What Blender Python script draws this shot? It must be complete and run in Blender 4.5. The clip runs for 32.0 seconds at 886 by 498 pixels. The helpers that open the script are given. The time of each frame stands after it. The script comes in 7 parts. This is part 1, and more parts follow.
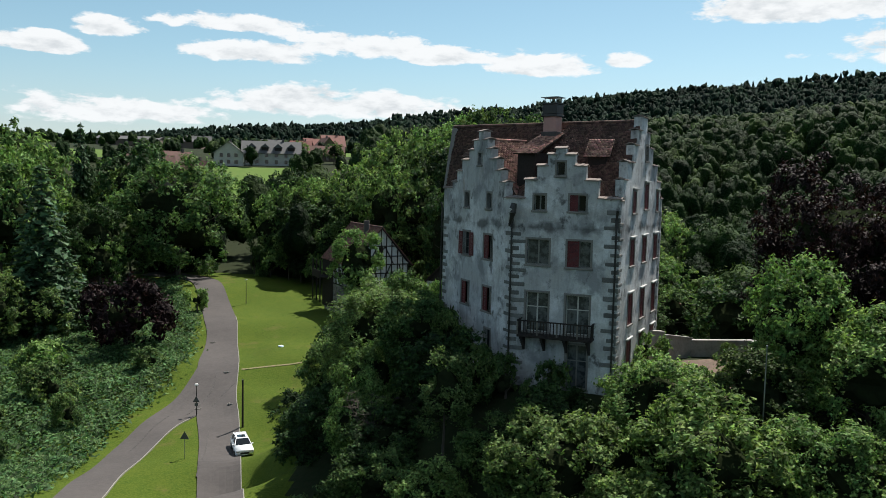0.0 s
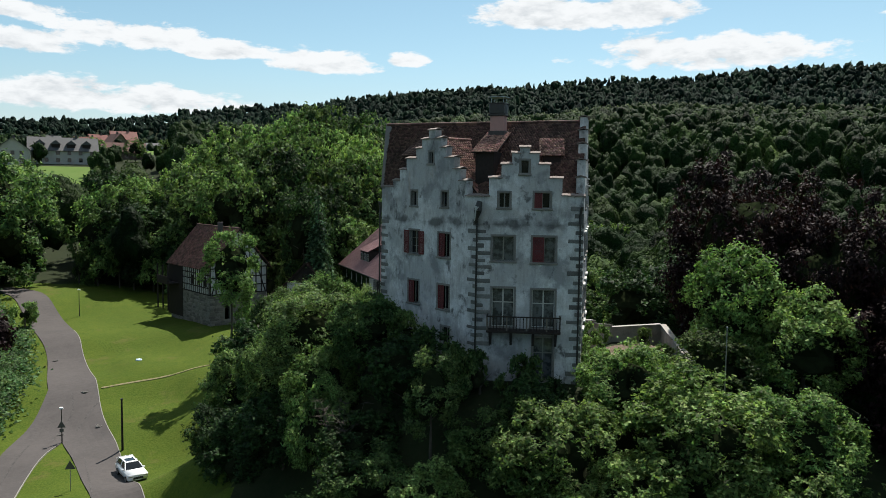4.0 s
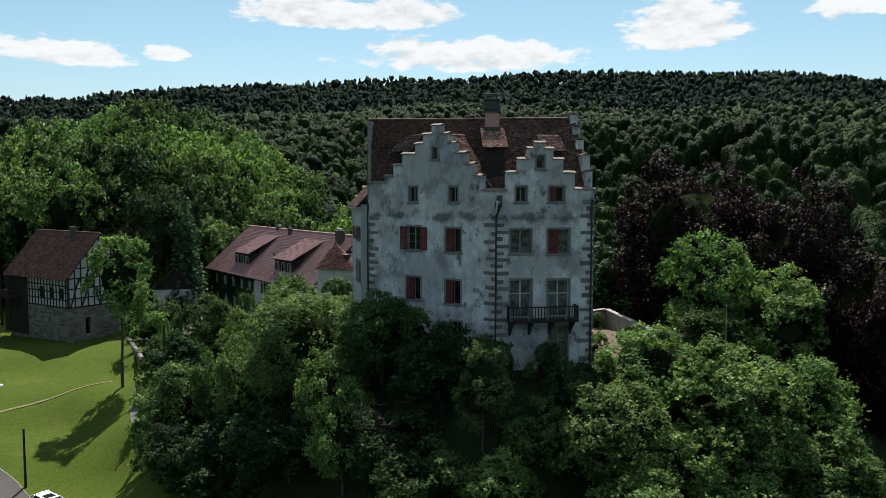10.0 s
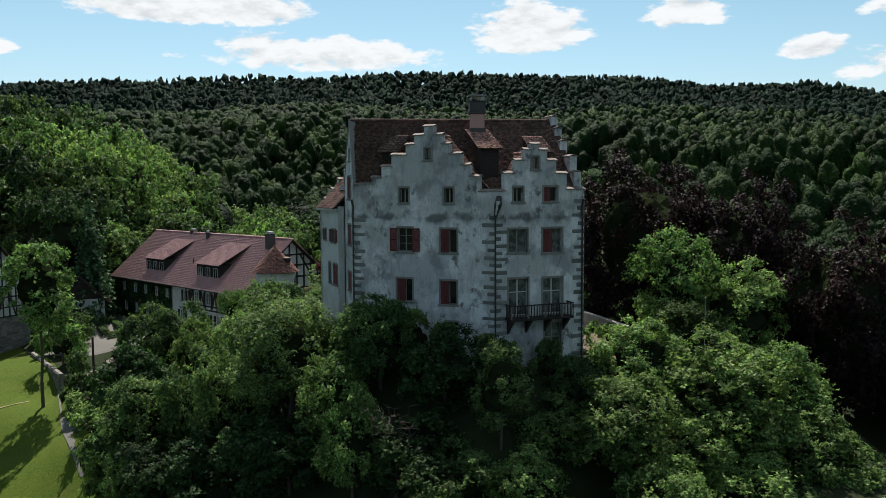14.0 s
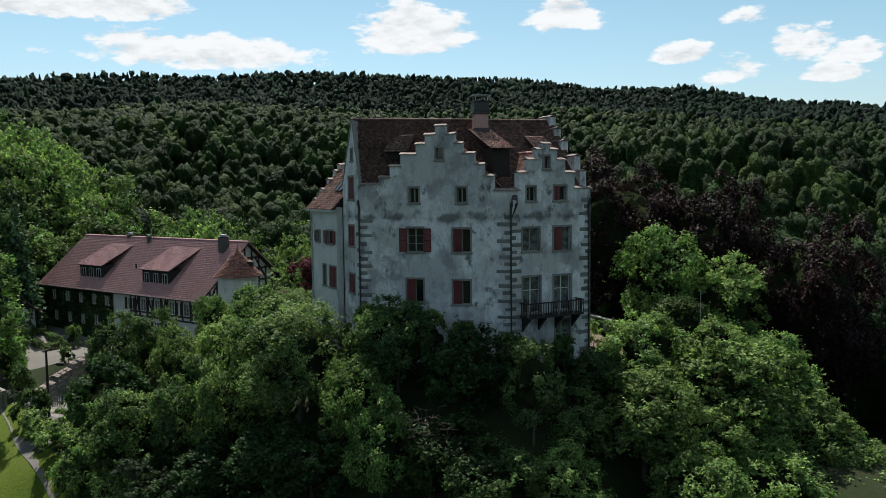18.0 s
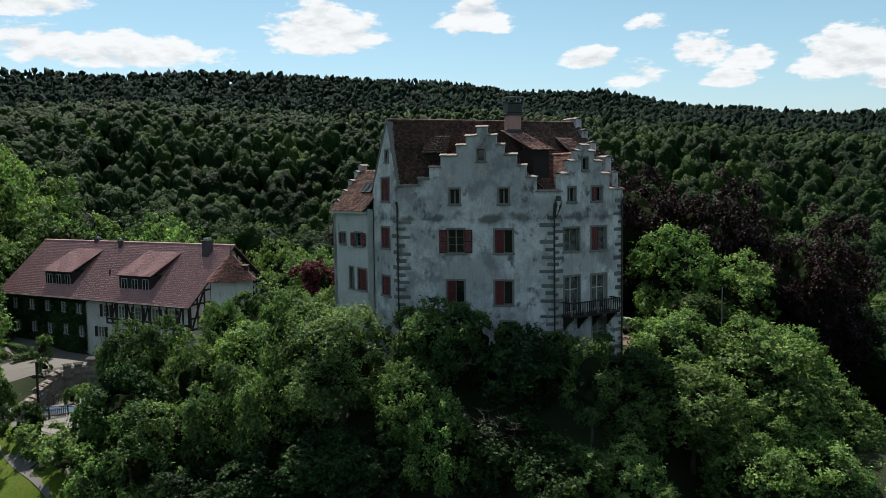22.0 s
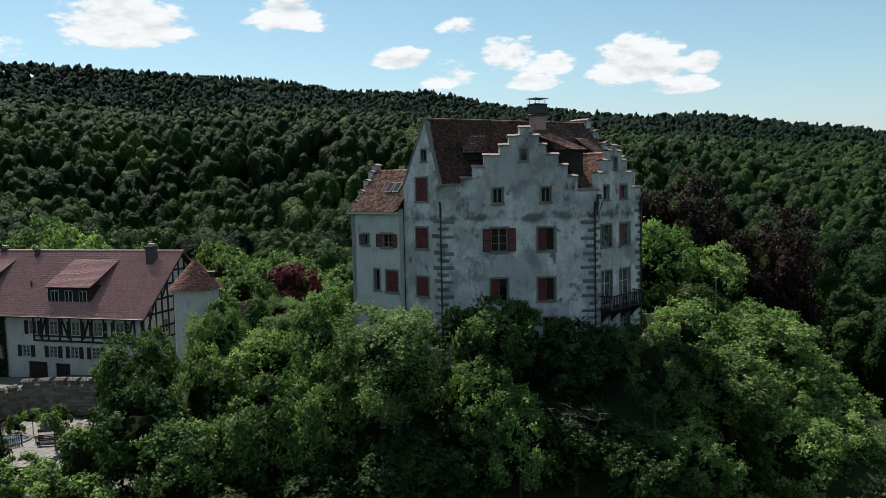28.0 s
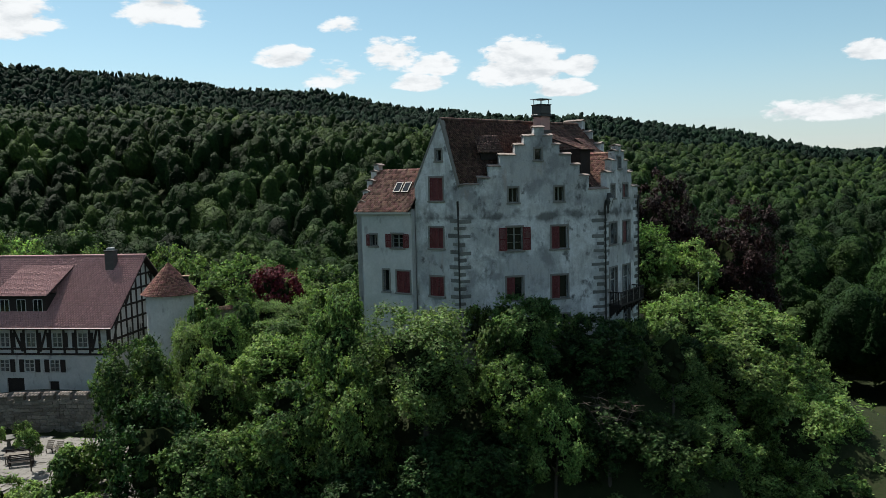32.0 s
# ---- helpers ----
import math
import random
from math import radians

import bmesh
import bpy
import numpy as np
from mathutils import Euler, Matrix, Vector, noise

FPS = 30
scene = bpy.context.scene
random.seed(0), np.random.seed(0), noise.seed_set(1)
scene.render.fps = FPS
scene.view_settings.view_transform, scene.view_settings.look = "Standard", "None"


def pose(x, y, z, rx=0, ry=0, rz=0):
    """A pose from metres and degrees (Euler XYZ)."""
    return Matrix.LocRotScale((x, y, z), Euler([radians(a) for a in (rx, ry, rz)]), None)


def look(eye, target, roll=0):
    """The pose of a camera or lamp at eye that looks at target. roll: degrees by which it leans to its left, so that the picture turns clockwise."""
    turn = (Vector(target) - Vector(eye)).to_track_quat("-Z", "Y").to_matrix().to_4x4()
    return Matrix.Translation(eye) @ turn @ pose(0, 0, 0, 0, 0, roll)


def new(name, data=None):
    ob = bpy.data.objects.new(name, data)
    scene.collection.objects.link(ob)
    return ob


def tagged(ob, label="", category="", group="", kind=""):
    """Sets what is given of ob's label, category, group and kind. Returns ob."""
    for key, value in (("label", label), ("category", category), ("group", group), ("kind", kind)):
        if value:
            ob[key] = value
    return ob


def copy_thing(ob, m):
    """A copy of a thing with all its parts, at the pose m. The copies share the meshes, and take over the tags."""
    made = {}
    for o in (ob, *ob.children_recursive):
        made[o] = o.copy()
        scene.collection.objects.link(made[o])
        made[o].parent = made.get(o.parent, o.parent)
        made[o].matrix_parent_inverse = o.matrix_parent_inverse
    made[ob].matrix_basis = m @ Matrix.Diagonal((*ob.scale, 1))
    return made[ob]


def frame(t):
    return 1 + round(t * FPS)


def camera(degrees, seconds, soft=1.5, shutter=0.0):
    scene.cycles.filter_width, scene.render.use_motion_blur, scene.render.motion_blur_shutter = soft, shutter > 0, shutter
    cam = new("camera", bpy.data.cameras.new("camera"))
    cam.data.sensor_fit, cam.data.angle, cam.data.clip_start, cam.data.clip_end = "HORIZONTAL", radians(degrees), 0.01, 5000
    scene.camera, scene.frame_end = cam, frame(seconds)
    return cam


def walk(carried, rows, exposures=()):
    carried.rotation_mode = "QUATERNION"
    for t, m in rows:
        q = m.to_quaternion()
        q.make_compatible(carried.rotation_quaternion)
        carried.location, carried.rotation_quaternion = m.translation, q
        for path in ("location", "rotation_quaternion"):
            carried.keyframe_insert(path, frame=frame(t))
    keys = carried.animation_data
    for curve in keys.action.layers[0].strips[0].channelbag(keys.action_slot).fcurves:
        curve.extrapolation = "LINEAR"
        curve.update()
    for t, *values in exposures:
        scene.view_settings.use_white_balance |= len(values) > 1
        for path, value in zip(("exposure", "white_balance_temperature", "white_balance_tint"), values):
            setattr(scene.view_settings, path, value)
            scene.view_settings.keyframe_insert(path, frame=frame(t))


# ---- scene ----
cam = camera(58.1, 32.0, soft=0.5)
METRES, EYE, TILT, LEAN, TURN = 80.0, 25.0, 0.0, 0.0, 0.0
ROWS = [
    (0.0, 0.0, 0.0, 0.0, 0.11, -4.56, -1.36),
    (0.5, -0.0176, 0.0003, -0.0002, -2.08, -4.52, -1.27),
    (1.0, -0.0352, 0.0016, -0.0004, -4.04, -4.47, -1.22),
    (1.5, -0.0534, 0.0034, -0.0003, -6.04, -4.48, -1.16),
    (2.0, -0.0712, 0.0061, -0.0008, -8.17, -4.46, -1.07),
    (2.5, -0.089, 0.0093, -0.0009, -10.3, -4.45, -1.0),
    (3.0, -0.1064, 0.013, -0.0012, -12.19, -4.43, -0.93),
    (3.5, -0.1238, 0.017, -0.0014, -13.75, -4.44, -0.86),
    (5.5, -0.1904, 0.0368, -0.0033, -18.31, -4.44, -0.63),
    (6.0, -0.2063, 0.0421, -0.0042, -19.51, -4.42, -0.61),
    (6.5, -0.2219, 0.0477, -0.0047, -20.88, -4.45, -0.52),
    (7.0, -0.2379, 0.0535, -0.0055, -22.49, -4.45, -0.48),
    (7.5, -0.2532, 0.0601, -0.0058, -24.15, -4.48, -0.37),
    (8.0, -0.2687, 0.0675, -0.006, -25.68, -4.46, -0.33),
    (8.5, -0.2842, 0.0752, -0.006, -27.01, -4.45, -0.25),
    (9.0, -0.2997, 0.0834, -0.006, -28.36, -4.45, -0.2),
    (9.5, -0.3143, 0.0917, -0.0062, -29.83, -4.43, -0.14),
    (10.0, -0.328, 0.0996, -0.0059, -31.39, -4.43, -0.08),
    (10.5, -0.3412, 0.108, -0.0058, -32.8, -4.43, -0.03),
    (11.0, -0.3542, 0.1166, -0.0054, -33.7, -4.43, 0.01),
    (11.5, -0.3673, 0.1255, -0.0058, -34.61, -4.41, 0.03),
    (12.0, -0.3794, 0.1343, -0.0058, -35.92, -4.43, 0.1),
    (12.5, -0.3909, 0.143, -0.0055, -37.45, -4.43, 0.16),
    (13.0, -0.4022, 0.1519, -0.0053, -38.93, -4.43, 0.21),
    (13.5, -0.4132, 0.161, -0.0051, -40.37, -4.45, 0.27),
    (14.0, -0.4237, 0.1703, -0.0049, -41.65, -4.45, 0.32),
    (14.5, -0.4334, 0.1794, -0.0047, -42.81, -4.46, 0.35),
    (15.0, -0.4427, 0.1884, -0.0049, -43.93, -4.46, 0.38),
    (15.5, -0.4518, 0.1974, -0.005, -45.09, -4.47, 0.41),
    (17.5, -0.4888, 0.238, -0.0052, -49.0, -4.48, 0.61),
    (18.0, -0.4984, 0.2488, -0.0048, -49.73, -4.47, 0.65),
    (18.5, -0.5075, 0.2596, -0.0047, -50.29, -4.46, 0.67),
    (19.0, -0.5165, 0.2704, -0.0045, -50.83, -4.45, 0.68),
    (19.5, -0.5251, 0.2813, -0.0042, -51.44, -4.44, 0.7),
    (20.0, -0.5331, 0.2918, -0.004, -52.37, -4.44, 0.72),
    (20.5, -0.5409, 0.3025, -0.0038, -53.48, -4.44, 0.72),
    (21.0, -0.5486, 0.3136, -0.0037, -54.38, -4.43, 0.73),
    (21.5, -0.5569, 0.3254, -0.0036, -55.13, -4.42, 0.75),
    (22.0, -0.5656, 0.3378, -0.0039, -55.93, -4.42, 0.79),
    (22.5, -0.5741, 0.3504, -0.0041, -56.53, -4.42, 0.8),
    (23.0, -0.5827, 0.3638, -0.0042, -57.04, -4.42, 0.82),
    (23.5, -0.5912, 0.3779, -0.0041, -57.56, -4.42, 0.84),
    (24.0, -0.5998, 0.3922, -0.0045, -58.54, -4.42, 0.87),
    (24.5, -0.6083, 0.4065, -0.0044, -59.91, -4.46, 0.92),
    (25.0, -0.6167, 0.4213, -0.0039, -61.19, -4.49, 0.96),
    (25.5, -0.625, 0.4369, -0.0034, -62.49, -4.52, 1.01),
    (27.5, -0.6525, 0.4986, -0.0011, -67.71, -4.64, 1.2),
    (28.0, -0.6584, 0.5133, -0.0005, -68.99, -4.67, 1.22),
    (28.5, -0.6637, 0.5278, -0.0004, -70.12, -4.69, 1.24),
    (29.0, -0.6687, 0.5425, -0.0008, -71.18, -4.71, 1.26),
    (29.5, -0.6734, 0.557, -0.0009, -72.28, -4.74, 1.28),
    (30.0, -0.6776, 0.5709, -0.0009, -73.36, -4.76, 1.32),
    (30.5, -0.6815, 0.5843, -0.0004, -74.32, -4.79, 1.33),
    (31.0, -0.6852, 0.5976, 0.0002, -75.23, -4.81, 1.36),
    (31.5, -0.6886, 0.6106, 0.001, -76.13, -4.82, 1.36),
    (32.0, -0.6915, 0.6236, 0.0015, -77.1, -4.84, 1.38),
]
walk(cam, [(t, pose(0, 0, EYE, TILT, LEAN, TURN) @ pose(METRES * x, METRES * y, METRES * z, 90 + pitch, roll, yaw)) for t, x, y, z, yaw, pitch, roll in ROWS])

# ---- world, sun, exposure ----
SUN_AZ, SUN_EL = 35.0, 58.0          # degrees clockwise from +y, degrees up
scene.view_settings.exposure = 0.75
world = bpy.data.worlds.new("sky")
scene.world = world
world.use_nodes = True
wn, wl = world.node_tree.nodes, world.node_tree.links
wn.clear()
sky = wn.new("ShaderNodeTexSky")
sky.sky_type, sky.sun_disc = "NISHITA", False
sky.sun_elevation, sky.sun_rotation = radians(SUN_EL), radians(SUN_AZ)
sky.air_density, sky.dust_density, sky.ozone_density, sky.altitude = 1.0, 0.6, 1.5, 500
bg = wn.new("ShaderNodeBackground")
bg.inputs[1].default_value = 0.054
wout = wn.new("ShaderNodeOutputWorld")
# cumulus: direction projected on a flat layer, two scales of noise
tc = wn.new("ShaderNodeTexCoord")
sep = wn.new("ShaderNodeSeparateXYZ")
wl.new(tc.outputs["Generated"], sep.inputs[0])


def wmath(op, a, b=None, c=None):
    n = wn.new("ShaderNodeMath")
    n.operation = op
    for i, v in enumerate((a, b, c)):
        if v is None:
            continue
        if isinstance(v, (int, float)):
            n.inputs[i].default_value = v
        else:
            wl.new(v, n.inputs[i])
    return n.outputs[0]


com = wn.new("ShaderNodeCombineXYZ")
wl.new(sep.outputs[0], com.inputs[0])
wl.new(sep.outputs[1], com.inputs[1])
wl.new(wmath("MULTIPLY", sep.outputs[2], 2.7), com.inputs[2])
lift = wn.new("ShaderNodeVectorMath")
lift.operation = "ADD"
lift.inputs[1].default_value = (0, 0, 0.03)
wl.new(com.outputs[0], lift.inputs[0])


def wnoise(scale, detail, rough, vec, dist=0.0):
    n = wn.new("ShaderNodeTexNoise")
    n.inputs["Scale"].default_value = scale
    n.inputs["Detail"].default_value = detail
    n.inputs["Roughness"].default_value = rough
    n.inputs["Distortion"].default_value = dist
    wl.new(vec, n.inputs["Vector"])
    return n.outputs[0]


def cloud(vec):
    return wmath("ADD", wmath("MULTIPLY", wnoise(4.6, 1.0, 0.5, vec), 0.50), wmath("MULTIPLY", wnoise(8.5, 10.0, 0.58, vec, 0.2), 0.62))


def wramp(v, x0, x1, y0=0.0, y1=1.0):
    n = wn.new("ShaderNodeMapRange")
    n.interpolation_type = "SMOOTHSTEP"
    for i, q in ((1, x0), (2, x1), (3, y0), (4, y1)):
        n.inputs[i].default_value = q
    wl.new(v, n.inputs[0])
    return n.outputs[0]


# cumulus by direction: compass degrees, degrees up, half width, half height
CLOUDS = ((-27.0, 8.4, 3.0, 0.7), (-22.6, 9.8, 2.0, 0.8), (-13.8, 8.8, 4.7, 0.8), (-13.8, 10.7, 6.1, 0.8), (-6.1, 9.8, 5.3, 1.1), (0.3, 9.1, 3.7, 0.7), (6.7, 8.7, 4.1, 1.0), (-7.6, 5.6, 8.5, 1.1), (-24.0, 4.6, 6.9, 1.1), (33.3, 9.4, 8.1, 1.4), (24.6, 12.0, 7.7, 1.1), (46.8, 10.7, 3.0, 1.5), (12.4, 8.9, 1.4, 0.6), (47.9, 11.1, 4.1, 1.7), (58.3, 11.8, 2.6, 1.3), (66.0, 8.8, 2.1, 0.9), (70.0, 11.0, 2.2, 0.7), (69.8, 7.5, 2.2, 1.2), (73.5, 9.1, 2.4, 1.5), (76.8, 8.3, 1.9, 0.9), (75.5, 7.0, 1.8, 0.7), (82.6, 8.1, 3.0, 1.7), (86.8, 7.8, 1.3, 0.7), (85.7, 6.3, 2.0, 0.6), (102.9, 4.0, 4.1, 0.8), (105.0, 7.5, 1.4, 0.6))
AZ = wmath("MULTIPLY", wmath("ARCTAN2", sep.outputs[0], sep.outputs[1]), 57.2958)
ELV = wmath("MULTIPLY", wmath("ARCSINE", sep.outputs[2]), 57.2958)
puff = wmath("SUBTRACT", wmath("MULTIPLY", cloud(com.outputs[0]), 3.0), wramp(sep.outputs[2], 0.2, 0.5, 3.4, 1.55))
rise = puff
for a_, e_, w_, h_ in CLOUDS:
    du = wmath("MULTIPLY", wmath("SUBTRACT", AZ, a_), 1 / (w_ * 1.15))
    dv = wmath("MULTIPLY", wmath("SUBTRACT", ELV, e_ - 0.25 * h_), 1 / (h_ * 1.35))
    dv = wmath("MAXIMUM", dv, wmath("MULTIPLY", dv, -1.7))     # flat under side
    q_ = wmath("SUBTRACT", 1.0, wmath("ADD", wmath("MULTIPLY", du, du), wmath("MULTIPLY", dv, dv)))
    rise = wmath("MAXIMUM", rise, q_)
def billow(vec, fine):
    return wmath("ADD", wmath("ADD", wmath("MULTIPLY", wnoise(38.0, fine, 0.6, vec, 0.2), 1.5), wmath("MULTIPLY", wnoise(13.0, 2.0, 0.5, vec), 1.5)), wmath("MULTIPLY", wnoise(5.0, 1.0, 0.5, vec), 0.9))


fluff = billow(com.outputs[0], 8.0)
dens = wmath("ADD", wmath("MULTIPLY", wmath("MAXIMUM", rise, -1.0), 0.72), wmath("SUBTRACT", fluff, 1.98))
cover = wramp(dens, 0.05, 0.40)
fluff_up = billow(lift.outputs[0], 5.0)
lit = wramp(wmath("SUBTRACT", wmath("SUBTRACT", fluff, fluff_up), wmath("MULTIPLY", dens, 0.2)), -0.75, 0.15)
hs_ = wn.new("ShaderNodeHueSaturation")
hs_.inputs["Hue"].default_value, hs_.inputs["Saturation"].default_value, hs_.inputs["Value"].default_value = 0.474, 1.0, 1.3
wl.new(sky.outputs[0], hs_.inputs["Color"])
haze = wn.new("ShaderNodeMixRGB")
wl.new(wramp(sep.outputs[2], 0.0, 0.16, 0.5, 0.0), haze.inputs[0])
wl.new(hs_.outputs[0], haze.inputs[1])
haze.inputs[2].default_value = (5.6, 6.9, 7.5, 1)
shade = wn.new("ShaderNodeMixRGB")
wl.new(lit, shade.inputs[0])
shade.inputs[1].default_value = (7.4, 7.9, 8.3, 1)
shade.inputs[2].default_value = (10.3, 10.6, 10.8, 1)
cl = wn.new("ShaderNodeMixRGB")
wl.new(cover, cl.inputs[0])
wl.new(haze.outputs[0], cl.inputs[1])
wl.new(shade.outputs[0], cl.inputs[2])
wl.new(cl.outputs[0], bg.inputs[0])
wl.new(bg.outputs[0], wout.inputs[0])

sun = new("sun", bpy.data.lights.new("sun", "SUN"))
sun.data.energy, sun.data.angle, sun.data.color = 5.0, radians(0.53), (1.0, 0.95, 0.87)
az, el = radians(SUN_AZ), radians(SUN_EL)
sun.matrix_world = look((math.sin(az) * math.cos(el) * 90, math.cos(az) * math.cos(el) * 90, math.sin(el) * 90), (0, 0, 0))

# ---- materials ----


def material(name, base, rough=0.8, metal=0.0, vary=(), island=0.0, obj=0.0, bump=None, leaf=0.0, spec=0.3, band=None, tint=0.0):
    """vary: (scale, amount, colour, sharpness[, stretch z]) noise layers mixed over the base, metres."""
    m = bpy.data.materials.new(name)
    m.use_nodes = True
    nt = m.node_tree
    n, l = nt.nodes, nt.links
    n.clear()
    out = n.new("ShaderNodeOutputMaterial")
    bs = n.new("ShaderNodeBsdfPrincipled")
    bs.inputs["Roughness"].default_value, bs.inputs["Metallic"].default_value = rough, metal
    bs.inputs["Specular IOR Level"].default_value = spec
    geo = n.new("ShaderNodeNewGeometry")
    rgb = n.new("ShaderNodeRGB")
    rgb.outputs[0].default_value = (*base, 1)
    col = rgb.outputs[0]
    for v in vary:
        scale, amount, c, sharp = v[:4]
        mp = n.new("ShaderNodeMapping")
        mp.inputs["Scale"].default_value = (1, 1, v[4] if len(v) > 4 else 1)
        mp.inputs["Location"].default_value = (len(n) * 3.1, 7.7, 1.3)
        l.new(geo.outputs["Position"], mp.inputs[0])
        nz = n.new("ShaderNodeTexNoise")
        nz.inputs["Scale"].default_value, nz.inputs["Detail"].default_value = scale, 6
        nz.inputs["Roughness"].default_value = 0.62
        l.new(mp.outputs[0], nz.inputs["Vector"])
        mr = n.new("ShaderNodeMapRange")
        mr.inputs[1].default_value, mr.inputs[2].default_value = 0.5 - sharp, 0.5 + sharp
        if len(v) > 5:
            mr.inputs[1].default_value += v[5]
            mr.inputs[2].default_value += v[5]
        mr.inputs[4].default_value = amount
        l.new(nz.outputs[0], mr.inputs[0])
        mx = n.new("ShaderNodeMixRGB")
        l.new(mr.outputs[0], mx.inputs[0])
        l.new(col, mx.inputs[1])
        mx.inputs[2].default_value = (*c, 1)
        col = mx.outputs[0]
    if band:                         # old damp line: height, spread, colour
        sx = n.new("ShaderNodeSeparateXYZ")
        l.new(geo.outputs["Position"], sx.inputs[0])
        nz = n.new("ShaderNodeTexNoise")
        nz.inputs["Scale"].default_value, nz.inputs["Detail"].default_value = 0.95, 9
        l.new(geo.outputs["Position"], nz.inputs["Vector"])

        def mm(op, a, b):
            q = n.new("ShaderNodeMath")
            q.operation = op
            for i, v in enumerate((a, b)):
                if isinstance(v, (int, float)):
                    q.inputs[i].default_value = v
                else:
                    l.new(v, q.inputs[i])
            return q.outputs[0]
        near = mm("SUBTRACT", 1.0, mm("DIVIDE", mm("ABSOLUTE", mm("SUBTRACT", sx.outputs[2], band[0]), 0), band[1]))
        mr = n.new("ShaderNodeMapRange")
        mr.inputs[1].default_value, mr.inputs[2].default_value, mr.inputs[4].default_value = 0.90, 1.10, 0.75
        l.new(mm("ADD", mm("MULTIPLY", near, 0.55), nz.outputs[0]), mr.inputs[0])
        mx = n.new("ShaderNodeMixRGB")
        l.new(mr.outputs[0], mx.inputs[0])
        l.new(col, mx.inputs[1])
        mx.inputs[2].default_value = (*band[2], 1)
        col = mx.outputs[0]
    for amount, src in ((island, "island"), (obj, "object")):
        if not amount:
            continue
        if src == "island":
            val = geo.outputs["Random Per Island"]
        else:
            val = n.new("ShaderNodeObjectInfo").outputs["Random"]
        mr = n.new("ShaderNodeMapRange")
        mr.inputs[3].default_value, mr.inputs[4].default_value = 1 - amount, 1 + amount
        l.new(val, mr.inputs[0])
        hs = n.new("ShaderNodeHueSaturation")
        l.new(mr.outputs[0], hs.inputs["Value"])
        hv = n.new("ShaderNodeMapRange")
        hv.inputs[3].default_value, hv.inputs[4].default_value = 0.5 - amount * 0.035, 0.5 + amount * 0.035
        frac = n.new("ShaderNodeMath")
        frac.operation = "FRACT"
        mul = n.new("ShaderNodeMath")
        mul.operation = "MULTIPLY"
        mul.inputs[1].default_value = 7.31
        l.new(val, mul.inputs[0])
        l.new(mul.outputs[0], frac.inputs[0])
        l.new(frac.outputs[0], hv.inputs[0])
        l.new(hv.outputs[0], hs.inputs["Hue"])
        l.new(col, hs.inputs["Color"])
        col = hs.outputs[0]
    if tint:                         # one tone for each crown of a joined wood
        at = n.new("ShaderNodeAttribute")
        at.attribute_name = "tint"
        hs = n.new("ShaderNodeHueSaturation")
        mr = n.new("ShaderNodeMapRange")
        mr.inputs[3].default_value, mr.inputs[4].default_value = 1 - tint, 1 + tint
        l.new(at.outputs["Fac"], mr.inputs[0])
        l.new(mr.outputs[0], hs.inputs["Value"])
        hv = n.new("ShaderNodeMapRange")
        hv.inputs[3].default_value, hv.inputs[4].default_value = 0.53, 0.475
        l.new(at.outputs["Fac"], hv.inputs[0])
        l.new(hv.outputs[0], hs.inputs["Hue"])
        l.new(col, hs.inputs["Color"])
        col = hs.outputs[0]
    l.new(col, bs.inputs["Base Color"])
    if bump:
        nz = n.new("ShaderNodeTexNoise")
        nz.inputs["Scale"].default_value, nz.inputs["Detail"].default_value = bump[0], 5
        l.new(geo.outputs["Position"], nz.inputs["Vector"])
        bp = n.new("ShaderNodeBump")
        bp.inputs["Strength"].default_value, bp.inputs["Distance"].default_value = bump[1], bump[2]
        l.new(nz.outputs[0], bp.inputs["Height"])
        l.new(bp.outputs[0], bs.inputs["Normal"])
    if leaf:
        tr = n.new("ShaderNodeBsdfTranslucent")
        bright = n.new("ShaderNodeMixRGB")
        bright.blend_type = "MULTIPLY"
        bright.inputs[0].default_value = 1
        bright.inputs[2].default_value = (1.33, 1.45, 0.9, 1)
        l.new(col, bright.inputs[1])
        l.new(bright.outputs[0], tr.inputs[0])
        ms = n.new("ShaderNodeMixShader")
        ms.inputs[0].default_value = leaf
        l.new(bs.outputs[0], ms.inputs[1])
        l.new(tr.outputs[0], ms.inputs[2])
        l.new(ms.outputs[0], out.inputs[0])
    else:
        l.new(bs.outputs[0], out.inputs[0])
    return m


M = {}
M["plaster"] = material("weathered plaster", (0.62, 0.63, 0.635), 0.95, vary=(
    (0.30, 0.75, (0.33, 0.335, 0.34), 0.05), (0.8, 0.55, (0.42, 0.41, 0.39), 0.05, 1.3, 0.03), (0.5, 0.8, (0.19, 0.195, 0.205), 0.05, 0.9, 0.075),
    (1.3, 0.9, (0.055, 0.056, 0.056), 0.05, 0.75, 0.125), (3.6, 0.4, (0.12, 0.12, 0.118), 0.05, 1.3, 0.15), (2.6, 0.5, (0.22, 0.22, 0.215), 0.08, 0.25, 0.08),
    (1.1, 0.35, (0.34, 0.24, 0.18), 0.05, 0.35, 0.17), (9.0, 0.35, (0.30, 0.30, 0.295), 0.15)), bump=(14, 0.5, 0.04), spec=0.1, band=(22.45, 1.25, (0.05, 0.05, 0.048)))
M["plaster_plain"] = material("pale plaster", (0.50, 0.50, 0.49), 0.95, vary=((0.6, 0.6, (0.36, 0.36, 0.35), 0.12), (1.6, 0.6, (0.20, 0.20, 0.195), 0.05, 0.5, 0.13), (5, 0.3, (0.32, 0.32, 0.31), 0.12)), bump=(12, 0.25, 0.02), spec=0.1)
